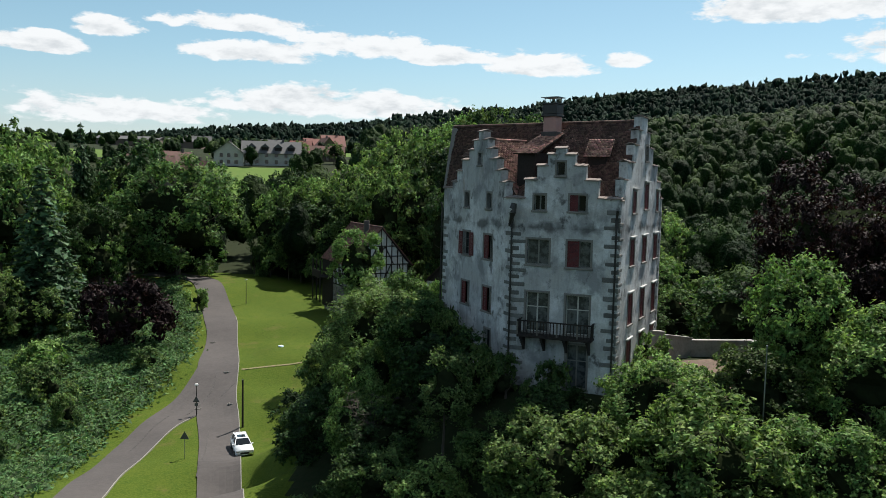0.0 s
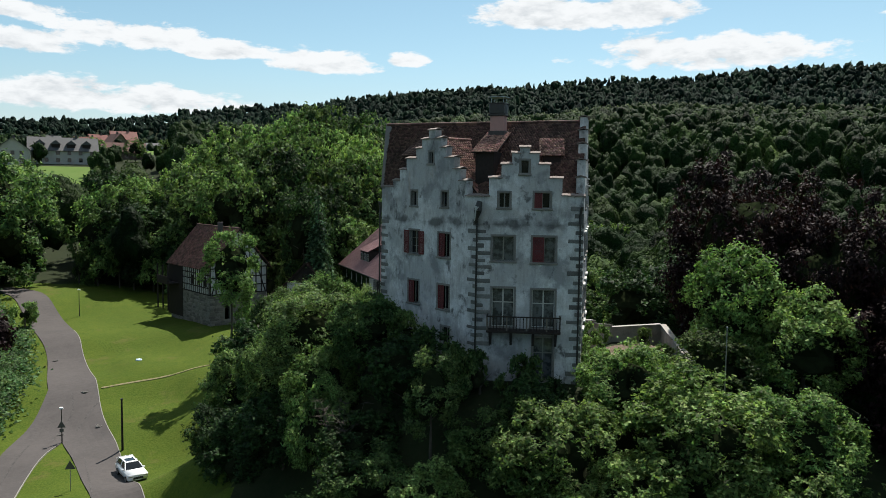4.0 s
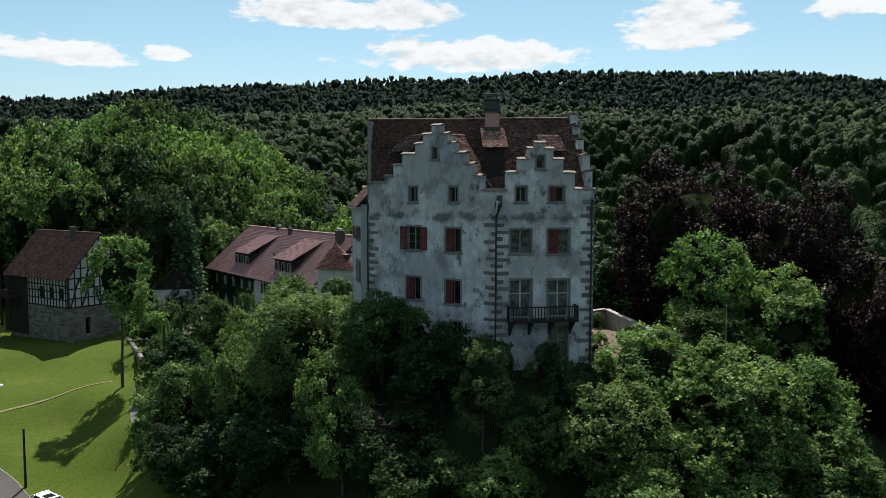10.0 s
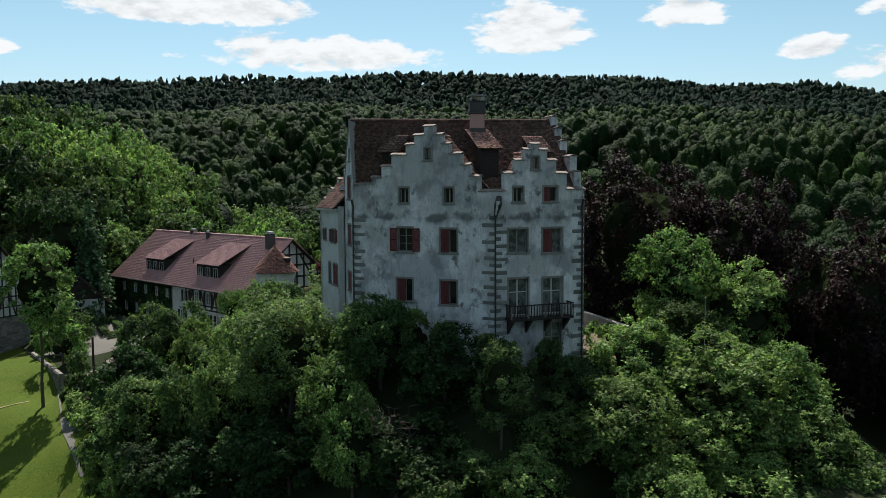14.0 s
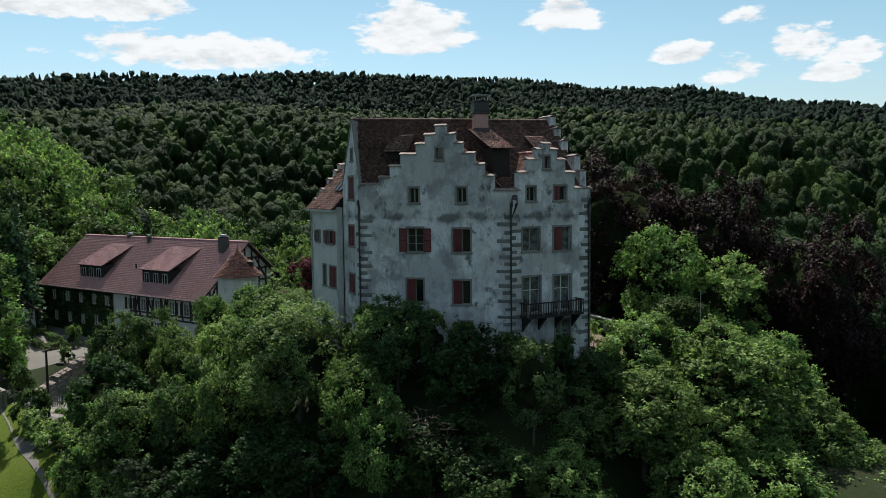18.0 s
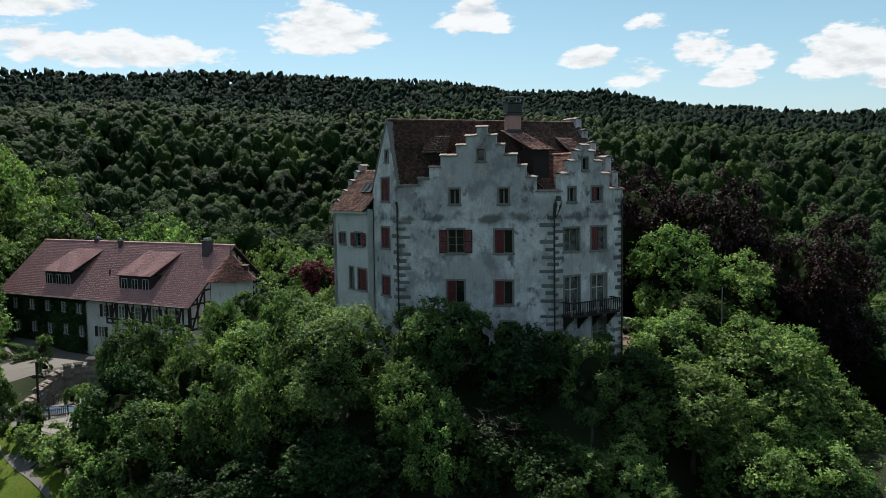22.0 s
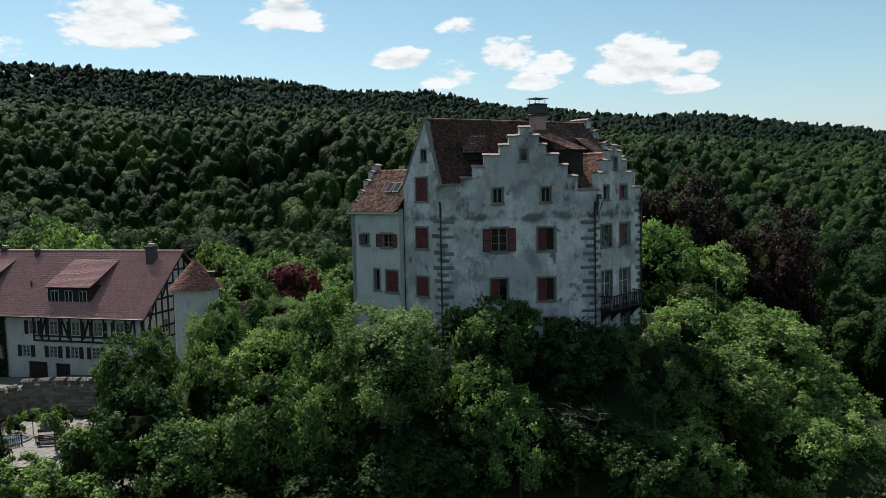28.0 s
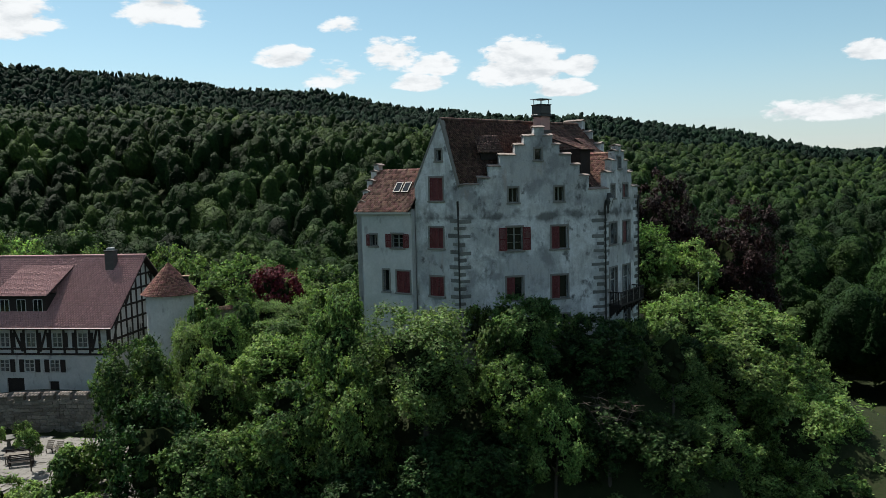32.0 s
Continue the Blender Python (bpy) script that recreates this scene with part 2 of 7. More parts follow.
M["quoin"] = material("grey sandstone", (0.13, 0.13, 0.125), 0.92, vary=((3, 0.6, (0.22, 0.22, 0.2), 0.2), (14, 0.4, (0.06, 0.06, 0.06), 0.15)), obj=0.25, bump=(18, 0.5, 0.03), spec=0.1)
M["trim"] = material("stone trim", (0.20, 0.19, 0.175), 0.9, vary=((4, 0.5, (0.12, 0.12, 0.11), 0.2),), bump=(20, 0.3, 0.02), spec=0.15)
M["coping"] = material("coping tile", (0.24, 0.19, 0.165), 0.9, vary=((6, 0.6, (0.10, 0.09, 0.08), 0.2), (2, 0.4, (0.33, 0.31, 0.28), 0.2)), island=0.25, bump=(20, 0.4, 0.02), spec=0.15)
M["tile_old"] = material("old brown roof tile", (0.085, 0.046, 0.038), 0.85, vary=((0.5, 0.75, (0.032, 0.022, 0.02), 0.12), (6, 0.4, (0.16, 0.10, 0.078), 0.15)), island=0.5, bump=(25, 0.4, 0.015), spec=0.2)
M["tile_red"] = material("red roof tile", (0.23, 0.10, 0.075), 0.8, vary=((0.9, 0.7, (0.10, 0.058, 0.048), 0.15), (7, 0.5, (0.34, 0.22, 0.18), 0.15)), island=0.6, bump=(25, 0.4, 0.015), spec=0.2)
M["tile_farm"] = material("plum clay roof tile", (0.34, 0.183, 0.178), 0.75, vary=((0.4, 0.5, (0.24, 0.127, 0.124), 0.2), (5, 0.4, (0.40, 0.225, 0.22), 0.2)), island=0.12, bump=(22, 0.4, 0.015), spec=0.3)
M["shutter"] = material("oxblood painted wood", (0.115, 0.020, 0.024), 0.6, vary=((5, 0.5, (0.06, 0.014, 0.015), 0.2), (30, 0.3, (0.16, 0.05, 0.045), 0.15)), bump=(40, 0.2, 0.01))
M["wood_dark"] = material("dark timber", (0.022, 0.018, 0.017), 0.85, vary=((6, 0.5, (0.045, 0.037, 0.032), 0.2),), bump=(30, 0.4, 0.01), spec=0.15)
M["wood_grey"] = material("silvered timber", (0.16, 0.145, 0.125), 0.85, vary=((6, 0.5, (0.08, 0.07, 0.06), 0.2),), bump=(30, 0.4, 0.01), spec=0.15)
M["frame_white"] = material("white window paint", (0.42, 0.42, 0.40), 0.5, vary=((9, 0.4, (0.3, 0.3, 0.28), 0.2),))
M["frame_grey"] = material("grey window paint", (0.17, 0.165, 0.155), 0.6, vary=((9, 0.4, (0.2, 0.2, 0.18), 0.2),))
M["metal_dark"] = material("dark sheet metal", (0.045, 0.045, 0.045), 0.45, 0.7, vary=((5, 0.4, (0.08, 0.07, 0.06), 0.2),))
M["metal_light"] = material("galvanised metal", (0.35, 0.36, 0.37), 0.4, 0.8, vary=((5, 0.4, (0.25, 0.25, 0.25), 0.2),))
M["chimney"] = material("pink chimney render", (0.42, 0.24, 0.21), 0.9, vary=((3, 0.5, (0.3, 0.2, 0.18), 0.2),), bump=(14, 0.3, 0.02))
M["chimney_grey"] = material("grey chimney render", (0.06, 0.054, 0.052), 0.9, vary=((3, 0.5, (0.10, 0.09, 0.085), 0.2),), bump=(14, 0.3, 0.02))
M["rubble"] = material("rubble stone", (0.15, 0.14, 0.125), 0.95, vary=((2.5, 0.6, (0.13, 0.12, 0.1), 0.15), (9, 0.5, (0.24, 0.225, 0.20), 0.15)), obj=0.3, bump=(9, 0.8, 0.06), spec=0.1)
M["mortar"] = material("lime mortar", (0.19, 0.18, 0.155), 0.95, vary=((4, 0.5, (0.18, 0.17, 0.15), 0.2),), bump=(14, 0.6, 0.04), spec=0.1)
M["asphalt"] = material("worn asphalt", (0.074, 0.066, 0.064), 0.9, vary=((0.35, 0.6, (0.052, 0.047, 0.046), 0.12), (2.2, 0.4, (0.095, 0.086, 0.082), 0.15), (40, 0.4, (0.045, 0.043, 0.042), 0.2)), bump=(60, 0.3, 0.01), spec=0.2)
M["kerb"] = material("kerb stone", (0.17, 0.165, 0.14), 0.9, vary=((4, 0.5, (0.2, 0.19, 0.18), 0.2),), obj=0.2, bump=(20, 0.3, 0.02))
M["gravel"] = material("pale gravel", (0.115, 0.108, 0.10), 0.95, vary=((0.4, 0.7, (0.10, 0.095, 0.08), 0.12), (20, 0.5, (0.17, 0.16, 0.15), 0.2)), bump=(40, 0.6, 0.02), spec=0.1)
M["slab"] = material("worn grey flagstone", (0.12, 0.116, 0.11), 0.9, vary=((1.5, 0.5, (0.20, 0.19, 0.175), 0.2), (12, 0.4, (0.22, 0.21, 0.195), 0.2)), obj=0.1, bump=(20, 0.3, 0.02), spec=0.15)
M["dry_path"] = material("trodden dry earth", (0.20, 0.165, 0.10), 0.95, vary=((2.5, 0.8, (0.10, 0.13, 0.035), 0.1),), bump=(30, 0.4, 0.02), spec=0.1)
M["wall_aged"] = material("aged pale wall plaster", (0.30, 0.29, 0.265), 0.95, vary=((1.2, 0.7, (0.17, 0.165, 0.15), 0.1), (6, 0.5, (0.38, 0.37, 0.34), 0.15)), bump=(14, 0.4, 0.03), spec=0.1)
M["tar"] = material("tar seam", (0.05, 0.047, 0.045), 0.8, vary=((3, 0.5, (0.10, 0.09, 0.088), 0.1),), spec=0.15)
M["tile_turret"] = material("weathered turret tile", (0.17, 0.066, 0.056), 0.85, vary=((0.9, 0.6, (0.06, 0.036, 0.03), 0.15), (6, 0.5, (0.22, 0.14, 0.11), 0.15)), island=0.5, bump=(25, 0.4, 0.015), spec=0.15)
M["terrace"] = material("bare reddish earth", (0.115, 0.082, 0.066), 0.95, vary=((0.5, 0.7, (0.072, 0.055, 0.042), 0.1), (1.3, 0.8, (0.05, 0.085, 0.02), 0.04, 1, 0.1), (5, 0.5, (0.16, 0.12, 0.10), 0.15)), bump=(12, 0.6, 0.04), spec=0.1)
M["ground"] = material("meadow and woodland floor", (0.0367, 0.0605, 0.0056), 0.95, vary=(
    (0.10, 0.7, (0.0622, 0.0874, 0.0094), 0.10), (0.5, 0.7, (0.0351, 0.0655, 0.0059), 0.10), (0.22, 0.7, (0.0838, 0.0756, 0.0235), 0.04, 1, 0.12), (1.1, 0.6, (0.0272, 0.0554, 0.0053), 0.05, 1, 0.07), (5, 0.6, (0.0782, 0.1025, 0.0141), 0.10)), bump=(5, 0.6, 0.08), spec=0.1)
# Near-black base: the shade under the trees is put into this colour.
M["forestfloor"] = material("forest floor with tree shade in its colour", (0.013, 0.022, 0.008), 0.95, vary=((0.3, 0.6, (0.02, 0.03, 0.01), 0.15), (3, 0.4, (0.03, 0.026, 0.016), 0.15)), bump=(3, 0.6, 0.1), spec=0.1)
M["field"] = material("mown field", (0.075, 0.125, 0.028), 0.95, vary=((0.02, 0.6, (0.105, 0.145, 0.04), 0.1), (0.2, 0.4, (0.06, 0.12, 0.022), 0.15)), bump=(2, 0.4, 0.1), spec=0.1)
M["bark"] = material("bark", (0.06, 0.05, 0.04), 0.95, vary=((5, 0.6, (0.11, 0.1, 0.085), 0.2, 0.3),), bump=(14, 0.9, 0.05), spec=0.1)
# Near-black colour stands in for the deep shade inside a crown.
M["crown_shade"] = material("near-black crown interior in place of shade", (0.012, 0.016, 0.008), 0.95, vary=((2.0, 0.6, (0.02, 0.028, 0.012), 0.15),), spec=0.0)
M["car_white"] = material("white car paint", (0.75, 0.76, 0.77), 0.22, spec=0.6)
M["black"] = material("black rubber", (0.018, 0.018, 0.019), 0.7)
M["glass"] = material("dark window glass", (0.010, 0.012, 0.013), 0.05, spec=0.5)
M["glass_curtain"] = material("window glass before white curtains", (0.13, 0.135, 0.14), 0.08, spec=0.6, vary=((1.7, 0.9, (0.05, 0.055, 0.06), 0.1),))
# Pale tone shows door curtains and, in upper panes, a painted sky reflection.
M["glass_pale"] = material("window glass over pale curtains, sky reflection painted in", (0.10, 0.11, 0.115), 0.06, spec=0.9, vary=((2.2, 0.9, (0.025, 0.03, 0.033), 0.06),))
M["pool"] = material("blue pool cover", (0.03, 0.07, 0.13), 0.3)
M["white"] = material("white enamel", (0.72, 0.72, 0.70), 0.4)
M["signred"] = material("sign back grey", (0.1, 0.1, 0.1), 0.5, 0.5)
M["bluewhite"] = material("pale blue plastic", (0.55, 0.68, 0.78), 0.4)

LEAF = {
    "leaf_mid": ((0.0810, 0.1353, 0.0401), (0.1444, 0.2067, 0.0696), (0.0266, 0.0562, 0.0201)),
    "leaf_light": ((0.1404, 0.2276, 0.0691), (0.2096, 0.2975, 0.1080), (0.0577, 0.1117, 0.0301)),
    "leaf_dark": ((0.0251, 0.0547, 0.0170), (0.0502, 0.0942, 0.0282), (0.0101, 0.0243, 0.0094)),
    "leaf_nettle": ((0.0629, 0.1159, 0.0435), (0.1032, 0.1656, 0.0682), (0.0293, 0.0641, 0.0217)),
    "leaf_copper": ((0.0143, 0.0057, 0.0066), (0.0247, 0.0095, 0.0095), (0.0077, 0.0048, 0.0057)),
    "leaf_conifer": ((0.0408, 0.0784, 0.0353), (0.0627, 0.1142, 0.0528), (0.0219, 0.0500, 0.0246)),
    "leaf_silver": ((0.1338, 0.2013, 0.0701), (0.1901, 0.2623, 0.1011), (0.0704, 0.1159, 0.0405)),
    "leaf_red": ((0.1046, 0.0152, 0.0209), (0.1522, 0.0238, 0.0285), (0.0571, 0.0095, 0.0133)),
}
for key, (a, b, c) in LEAF.items():
    M[key] = material(key.replace("_", " "), a, 0.65, vary=((0.35, 0.7, b, 0.15), (0.3, 0.8, c, 0.10)), island=0.75, obj=0.25, leaf={"leaf_light": 0.38, "leaf_mid": 0.34, "leaf_silver": 0.36, "leaf_nettle": 0.3, "leaf_dark": 0.25}.get(key, 0.15), spec=0.12)
# Tone noise paints sunlit clumps, valley shade and dark leaf gaps into the colour.
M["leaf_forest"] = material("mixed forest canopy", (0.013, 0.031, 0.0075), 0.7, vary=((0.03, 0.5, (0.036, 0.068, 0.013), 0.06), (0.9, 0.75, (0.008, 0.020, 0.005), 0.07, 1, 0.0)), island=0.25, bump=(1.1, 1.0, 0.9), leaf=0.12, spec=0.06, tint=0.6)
# Bluish base holds the distance haze; the last noise layer paints leaf gaps.
M["leaf_far"] = material("distant conifer and beech canopy, haze-tinted", (0.010, 0.023, 0.016), 0.8, vary=((0.03, 0.6, (0.011, 0.030, 0.014), 0.09), (0.45, 0.6, (0.005, 0.013, 0.008), 0.07, 1, 0.0)), island=0.2, bump=(0.6, 1.0, 1.4), leaf=0.1, spec=0.05, tint=0.4)

# ---- mesh helpers ----


def mesh_object(name, verts, faces, mat, parent=None, label="", smooth=False):
    me = bpy.data.meshes.new(name)
    me.from_pydata([tuple(v) for v in verts], [], faces)
    me.update()
    if smooth:
        me.shade_smooth()
    me.materials.append(M[mat] if isinstance(mat, str) else mat)
    ob = new(name, me)
    if parent is not None:
        ob.parent = parent
    if label:
        ob["label"] = label
    return ob


def part(name, bm, mat, parent=None, label="", smooth=False):
    me = bpy.data.meshes.new(name)
    bm.normal_update()
    bm.to_mesh(me)
    bm.free()
    if smooth:
        me.shade_smooth()
    me.materials.append(M[mat])
    ob = new(name, me)
    if parent is not None:
        ob.parent = parent
    if label:
        ob["label"] = label
    return ob


def quads_object(name, V, mat, parent=None, n=4):
    """V: array (faces, n, 3) of separate polygons."""
    V = np.asarray(V, dtype=np.float32)
    k = V.shape[0]
    me = bpy.data.meshes.new(name)
    me.vertices.add(k * n)
    me.vertices.foreach_set("co", V.reshape(-1))
    me.loops.add(k * n)
    me.loops.foreach_set("vertex_index", np.arange(k * n, dtype=np.int32))
    me.polygons.add(k)
    me.polygons.foreach_set("loop_start", np.arange(0, k * n, n, dtype=np.int32))
    me.polygons.foreach_set("loop_total", np.full(k, n, dtype=np.int32))
    me.update(calc_edges=True)
    me.materials.append(M[mat])
    ob = new(name, me)
    if parent is not None:
        ob.parent = parent
    return ob


def thing(name, x=0, y=0, z=0, label="", category="", group="", kind="", rz=0):
    ob = new(name)
    ob.empty_display_size = 0.3
    ob.matrix_world = pose(x, y, z, 0, 0, rz)
    return tagged(ob, label, category, group, kind)


def box_into(bm, x0, y0, z0, x1, y1, z1, bevel=0.0, m=None):
    r = bmesh.ops.create_cube(bm, size=1)["verts"]
    for v in r:
        v.co = Vector((x0 + (v.co.x + 0.5) * (x1 - x0), y0 + (v.co.y + 0.5) * (y1 - y0), z0 + (v.co.z + 0.5) * (z1 - z0)))
    if bevel:
        es = list({e for v in r for e in v.link_edges})
        res = bmesh.ops.bevel(bm, geom=es, offset=bevel, segments=1, affect="EDGES")
        r = [v for v in {v for f in res["faces"] for v in f.verts} | {v for v in r if v.is_valid}]
    if m is not None:
        for v in r:
            v.co = m @ v.co
    return r


def box(name, x0, y0, z0, x1, y1, z1, mat, parent=None, bevel=0.0, label=""):
    bm = bmesh.new()
    box_into(bm, x0, y0, z0, x1, y1, z1, bevel)
    return part(name, bm, mat, parent, label)


def tube_into(bm, a, b, r0, r1, seg=8):
    a, b = Vector(a), Vector(b)
    d = b - a
    q = d.to_track_quat("Z", "Y").to_matrix().to_4x4()
    res = bmesh.ops.create_cone(bm, cap_ends=True, segments=seg, radius1=r0, radius2=r1, depth=d.length, matrix=Matrix.Translation((a + b) / 2) @ q)
    return res["verts"]


def beam_into(bm, a, b, w, d):
    """A square bar from a to b in the local xz plane, w wide, d deep in y."""
    a, b = Vector(a), Vector(b)
    t = (b - a).normalized()
    s = Vector((t.z, 0, -t.x)) * w / 2
    k = Vector((0, d / 2, 0))
    vs = [bm.verts.new(p + o * s + q * k) for p in (a, b) for o in (-1, 1) for q in (-1, 1)]
    for f in ((0, 1, 3, 2), (4, 6, 7, 5), (0, 4, 5, 1), (2, 3, 7, 6), (0, 2, 6, 4), (1, 5, 7, 3)):
        bm.faces.new([vs[i] for i in f])
    bmesh.ops.recalc_face_normals(bm, faces=bm.faces[:])


def plan(P, Q):
    """Matrix of a wall: x along P to Q, y inward (to the left of the way is outward when walking clockwise), z up."""
    d = Vector((Q[0] - P[0], Q[1] - P[1], 0)).normalized()
    n = Vector((-d.y, d.x, 0))
    m = Matrix.Identity(4)
    m.col[0][:3], m.col[1][:3], m.col[2][:3], m.col[3][:3] = d, n, (0, 0, 1), (P[0], P[1], 0)
    return m


def dist2(P, Q):
    return math.hypot(Q[0] - P[0], Q[1] - P[1])


def wall_mesh(name, m, length, z0, top, holes, thick, mat, parent, cuts=(), fine=0.0, label=""):
    """A wall with real openings. top: function of u giving its height; holes: (u0, z0, u1, z1)."""
    us = {0.0, length, *cuts}
    for h in holes:
        us.update((h[0], h[2]))
    us = sorted(u for u in us if 0 <= u <= length)
    if fine:
        more = set(us)
        for a, b in zip(us, us[1:]):
            k = max(1, int((b - a) / fine))
            more.update(a + (b - a) * i / k for i in range(1, k))
        us = sorted(more)
    cols = []
    for a, b in zip(us, us[1:]):
        mid = (a + b) / 2
        t = top(mid)
        segs, z = [], z0
        for h in sorted((h for h in holes if h[0] < mid < h[2]), key=lambda h: h[1]):
            if h[1] > z:
                segs.append((z, min(h[1], t)))
            z = max(z, h[3])
        if z < t:
            segs.append((z, t))
        cols.append((a, b, segs))
    V, F = [], []

    def quad(*ps):
        i = len(V)
        V.extend(ps)
        F.append(tuple(range(i, i + 4)))

    for i, (a, b, segs) in enumerate(cols):
        for lo, hi in segs:
            quad((a, 0, lo), (b, 0, lo), (b, 0, hi), (a, 0, hi))
            quad((b, thick, lo), (a, thick, lo), (a, thick, hi), (b, thick, hi))
            quad((a, 0, hi), (b, 0, hi), (b, thick, hi), (a, thick, hi))
            quad((a, thick, lo), (b, thick, lo), (b, 0, lo), (a, 0, lo))
            for side, nb in ((a, i - 1), (b, i + 1)):
                open_z = [(lo, hi)]
                if 0 <= nb < len(cols):
                    for s0, s1 in cols[nb][2]:
                        nxt = []
                        for p, q in open_z:
                            if s1 <= p or s0 >= q:
                                nxt.append((p, q))
                                continue
                            if s0 > p:
                                nxt.append((p, s0))
                            if s1 < q:
                                nxt.append((s1, q))
                        open_z = nxt
                for p, q in open_z:
                    if q - p > 1e-4:
                        if nb < i:
                            quad((side, thick, p), (side, 0, p), (side, 0, q), (side, thick, q))
                        else:
                            quad((side, 0, p), (side, thick, p), (side, thick, q), (side, 0, q))
    ob = mesh_object(name, V, F, mat, parent, label)
    ob.matrix_local = m
    return ob


def tiles(P00, P10, P11, P01, w=0.2, h=0.17, lift=0.035, jitter=0.012, seed=0, shape=None):
    """Overlapping roof tiles on the quad eave-left, eave-right, top-right, top-left. shape(x, y) True keeps a tile."""
    rng = np.random.default_rng(seed)
    P00, P10, P11, P01 = (np.array(p, float) for p in (P00, P10, P11, P01))
    L = max(np.linalg.norm(P10 - P00), np.linalg.norm(P11 - P01))
    H = max(np.linalg.norm(P01 - P00), np.linalg.norm(P11 - P10))
    nu, nv = max(1, round(L / w)), max(1, round(H / h))

    def S(u, v):
        u, v = u[:, None], v[:, None]
        return (P00 * (1 - u) + P10 * u) * (1 - v) + (P01 * (1 - u) + P11 * u) * v

    nrm = np.cross(P10 - P00, P01 - P00)
    if np.linalg.norm(nrm) < 1e-6:
        nrm = np.cross(P11 - P00, P01 - P00)
    nrm /= np.linalg.norm(nrm)
    if nrm[2] < 0:
        nrm = -nrm
    iu, iv = np.meshgrid(np.arange(-1, nu + 1), np.arange(nv))
    iu, iv = iu.ravel(), iv.ravel()
    u0 = (iu + 0.5 * (iv % 2)) / nu
    u1 = u0 + 0.94 / nu
    u0, u1 = np.clip(u0, 0, 1), np.clip(u1, 0, 1)
    keep = u1 - u0 > 0.2 / nu
    u0, u1, iv = u0[keep], u1[keep], iv[keep]
    k = len(u0)
    v0 = (iv - 0.25 + rng.normal(0, 0.05, k)) / nv
    v1 = np.minimum((iv + 1.1) / nv, 1.0)
    up = lift * (1 + rng.uniform(-0.3, 0.5, k))[:, None] * nrm
    j = rng.normal(0, jitter, (k, 1)) * nrm
    a, b, c, d = S(u0, v0) + up + j, S(u1, v0) + up + rng.normal(0, jitter, (k, 1)) * nrm, S(u1, v1) + 0.2 * up, S(u0, v1) + 0.2 * up
    a2, b2 = S(u0, v0) - 0.3 * up, S(u1, v0) - 0.3 * up
    c2, d2 = c - up, d - up
    V = np.stack([np.stack(q, 1) for q in ((a, b, c, d), (a2, b2, b, a), (a2, a, d, d2), (b, b2, c2, c))], 1)
    return V.reshape(-1, 4, 3)


def tile_field(name, V, mat, parent, label=""):
    """Each tile is four faces that share corners, so that it counts as one piece."""
    V = np.asarray(V).reshape(-1, 4, 4, 3)
    k = V.shape[0]
    vs = np.concatenate([V[:, 0], V[:, 1, :2], V[:, 3, 2:3], V[:, 2, 3:4]], 1)   # a b c d a2 b2 c2 d2
    verts = vs.reshape(-1, 3)
    base = np.arange(k)[:, None, None] * 8
    F = (base + np.array([[0, 1, 2, 3], [4, 5, 1, 0], [4, 0, 3, 7], [1, 5, 6, 2]])[None]).reshape(-1, 4)
    me = bpy.data.meshes.new(name)
    me.vertices.add(len(verts))
    me.vertices.foreach_set("co", verts.astype(np.float32).reshape(-1))
    me.loops.add(F.size)
    me.loops.foreach_set("vertex_index", F.astype(np.int32).reshape(-1))
    me.polygons.add(len(F))
    me.polygons.foreach_set("loop_start", np.arange(0, F.size, 4, dtype=np.int32))
    me.polygons.foreach_set("loop_total", np.full(len(F), 4, dtype=np.int32))
    me.update(calc_edges=True)
    me.materials.append(M[mat])
    ob = new(name, me)
    ob.parent = parent
    return tagged(ob, label, kind="stuff")


def deck(name, P00, P10, P11, P01, drop, mat, parent):
    """A roof underlay that follows the same curved face as the tiles."""
    n = 14
    P = [Vector(p) for p in (P00, P10, P11, P01)]
    nrm = (P[1] - P[0]).cross(P[3] - P[0]).normalized()
    if nrm.z < 0:
        nrm = -nrm
    V = []
    for side in (0.0, 0.1):
        for i in range(n + 1):
            for j in range(n + 1):
                u, v = i / n, j / n
                V.append(P[0].lerp(P[1], u).lerp(P[3].lerp(P[2], u), v) - nrm * (drop + side))
    k = (n + 1) ** 2
    q = lambda i, j: i * (n + 1) + j
    F = [(q(i, j), q(i + 1, j), q(i + 1, j + 1), q(i, j + 1)) for i in range(n) for j in range(n)]
    F += [tuple(k + a for a in reversed(f)) for f in F]
    for i in range(n):
        F += [(q(i, 0), k + q(i, 0), k + q(i + 1, 0), q(i + 1, 0)), (q(n, i), k + q(n, i), k + q(n, i + 1), q(n, i + 1))]
        F += [(q(i + 1, n), k + q(i + 1, n), k + q(i, n), q(i, n)), (q(0, i + 1), k + q(0, i + 1), k + q(0, i), q(0, i))]
    return mesh_object(name, V, F, mat, parent)


def slab(name, P, thick, mat, parent, label=""):
    """A thin sheet through the points P (in order), thickened downwards."""
    P = [Vector(p) for p in P]
    n = (P[1] - P[0]).cross(P[-1] - P[0]).normalized()
    if n.z < 0:
        n = -n
    V = P + [p - n * thick for p in P]
    k = len(P)
    F = [tuple(range(k)), tuple(range(2 * k - 1, k - 1, -1))] + [(i, i + k, (i + 1) % k + k, (i + 1) % k) for i in range(k)]
    return mesh_object(name, V, F, mat, parent, label)

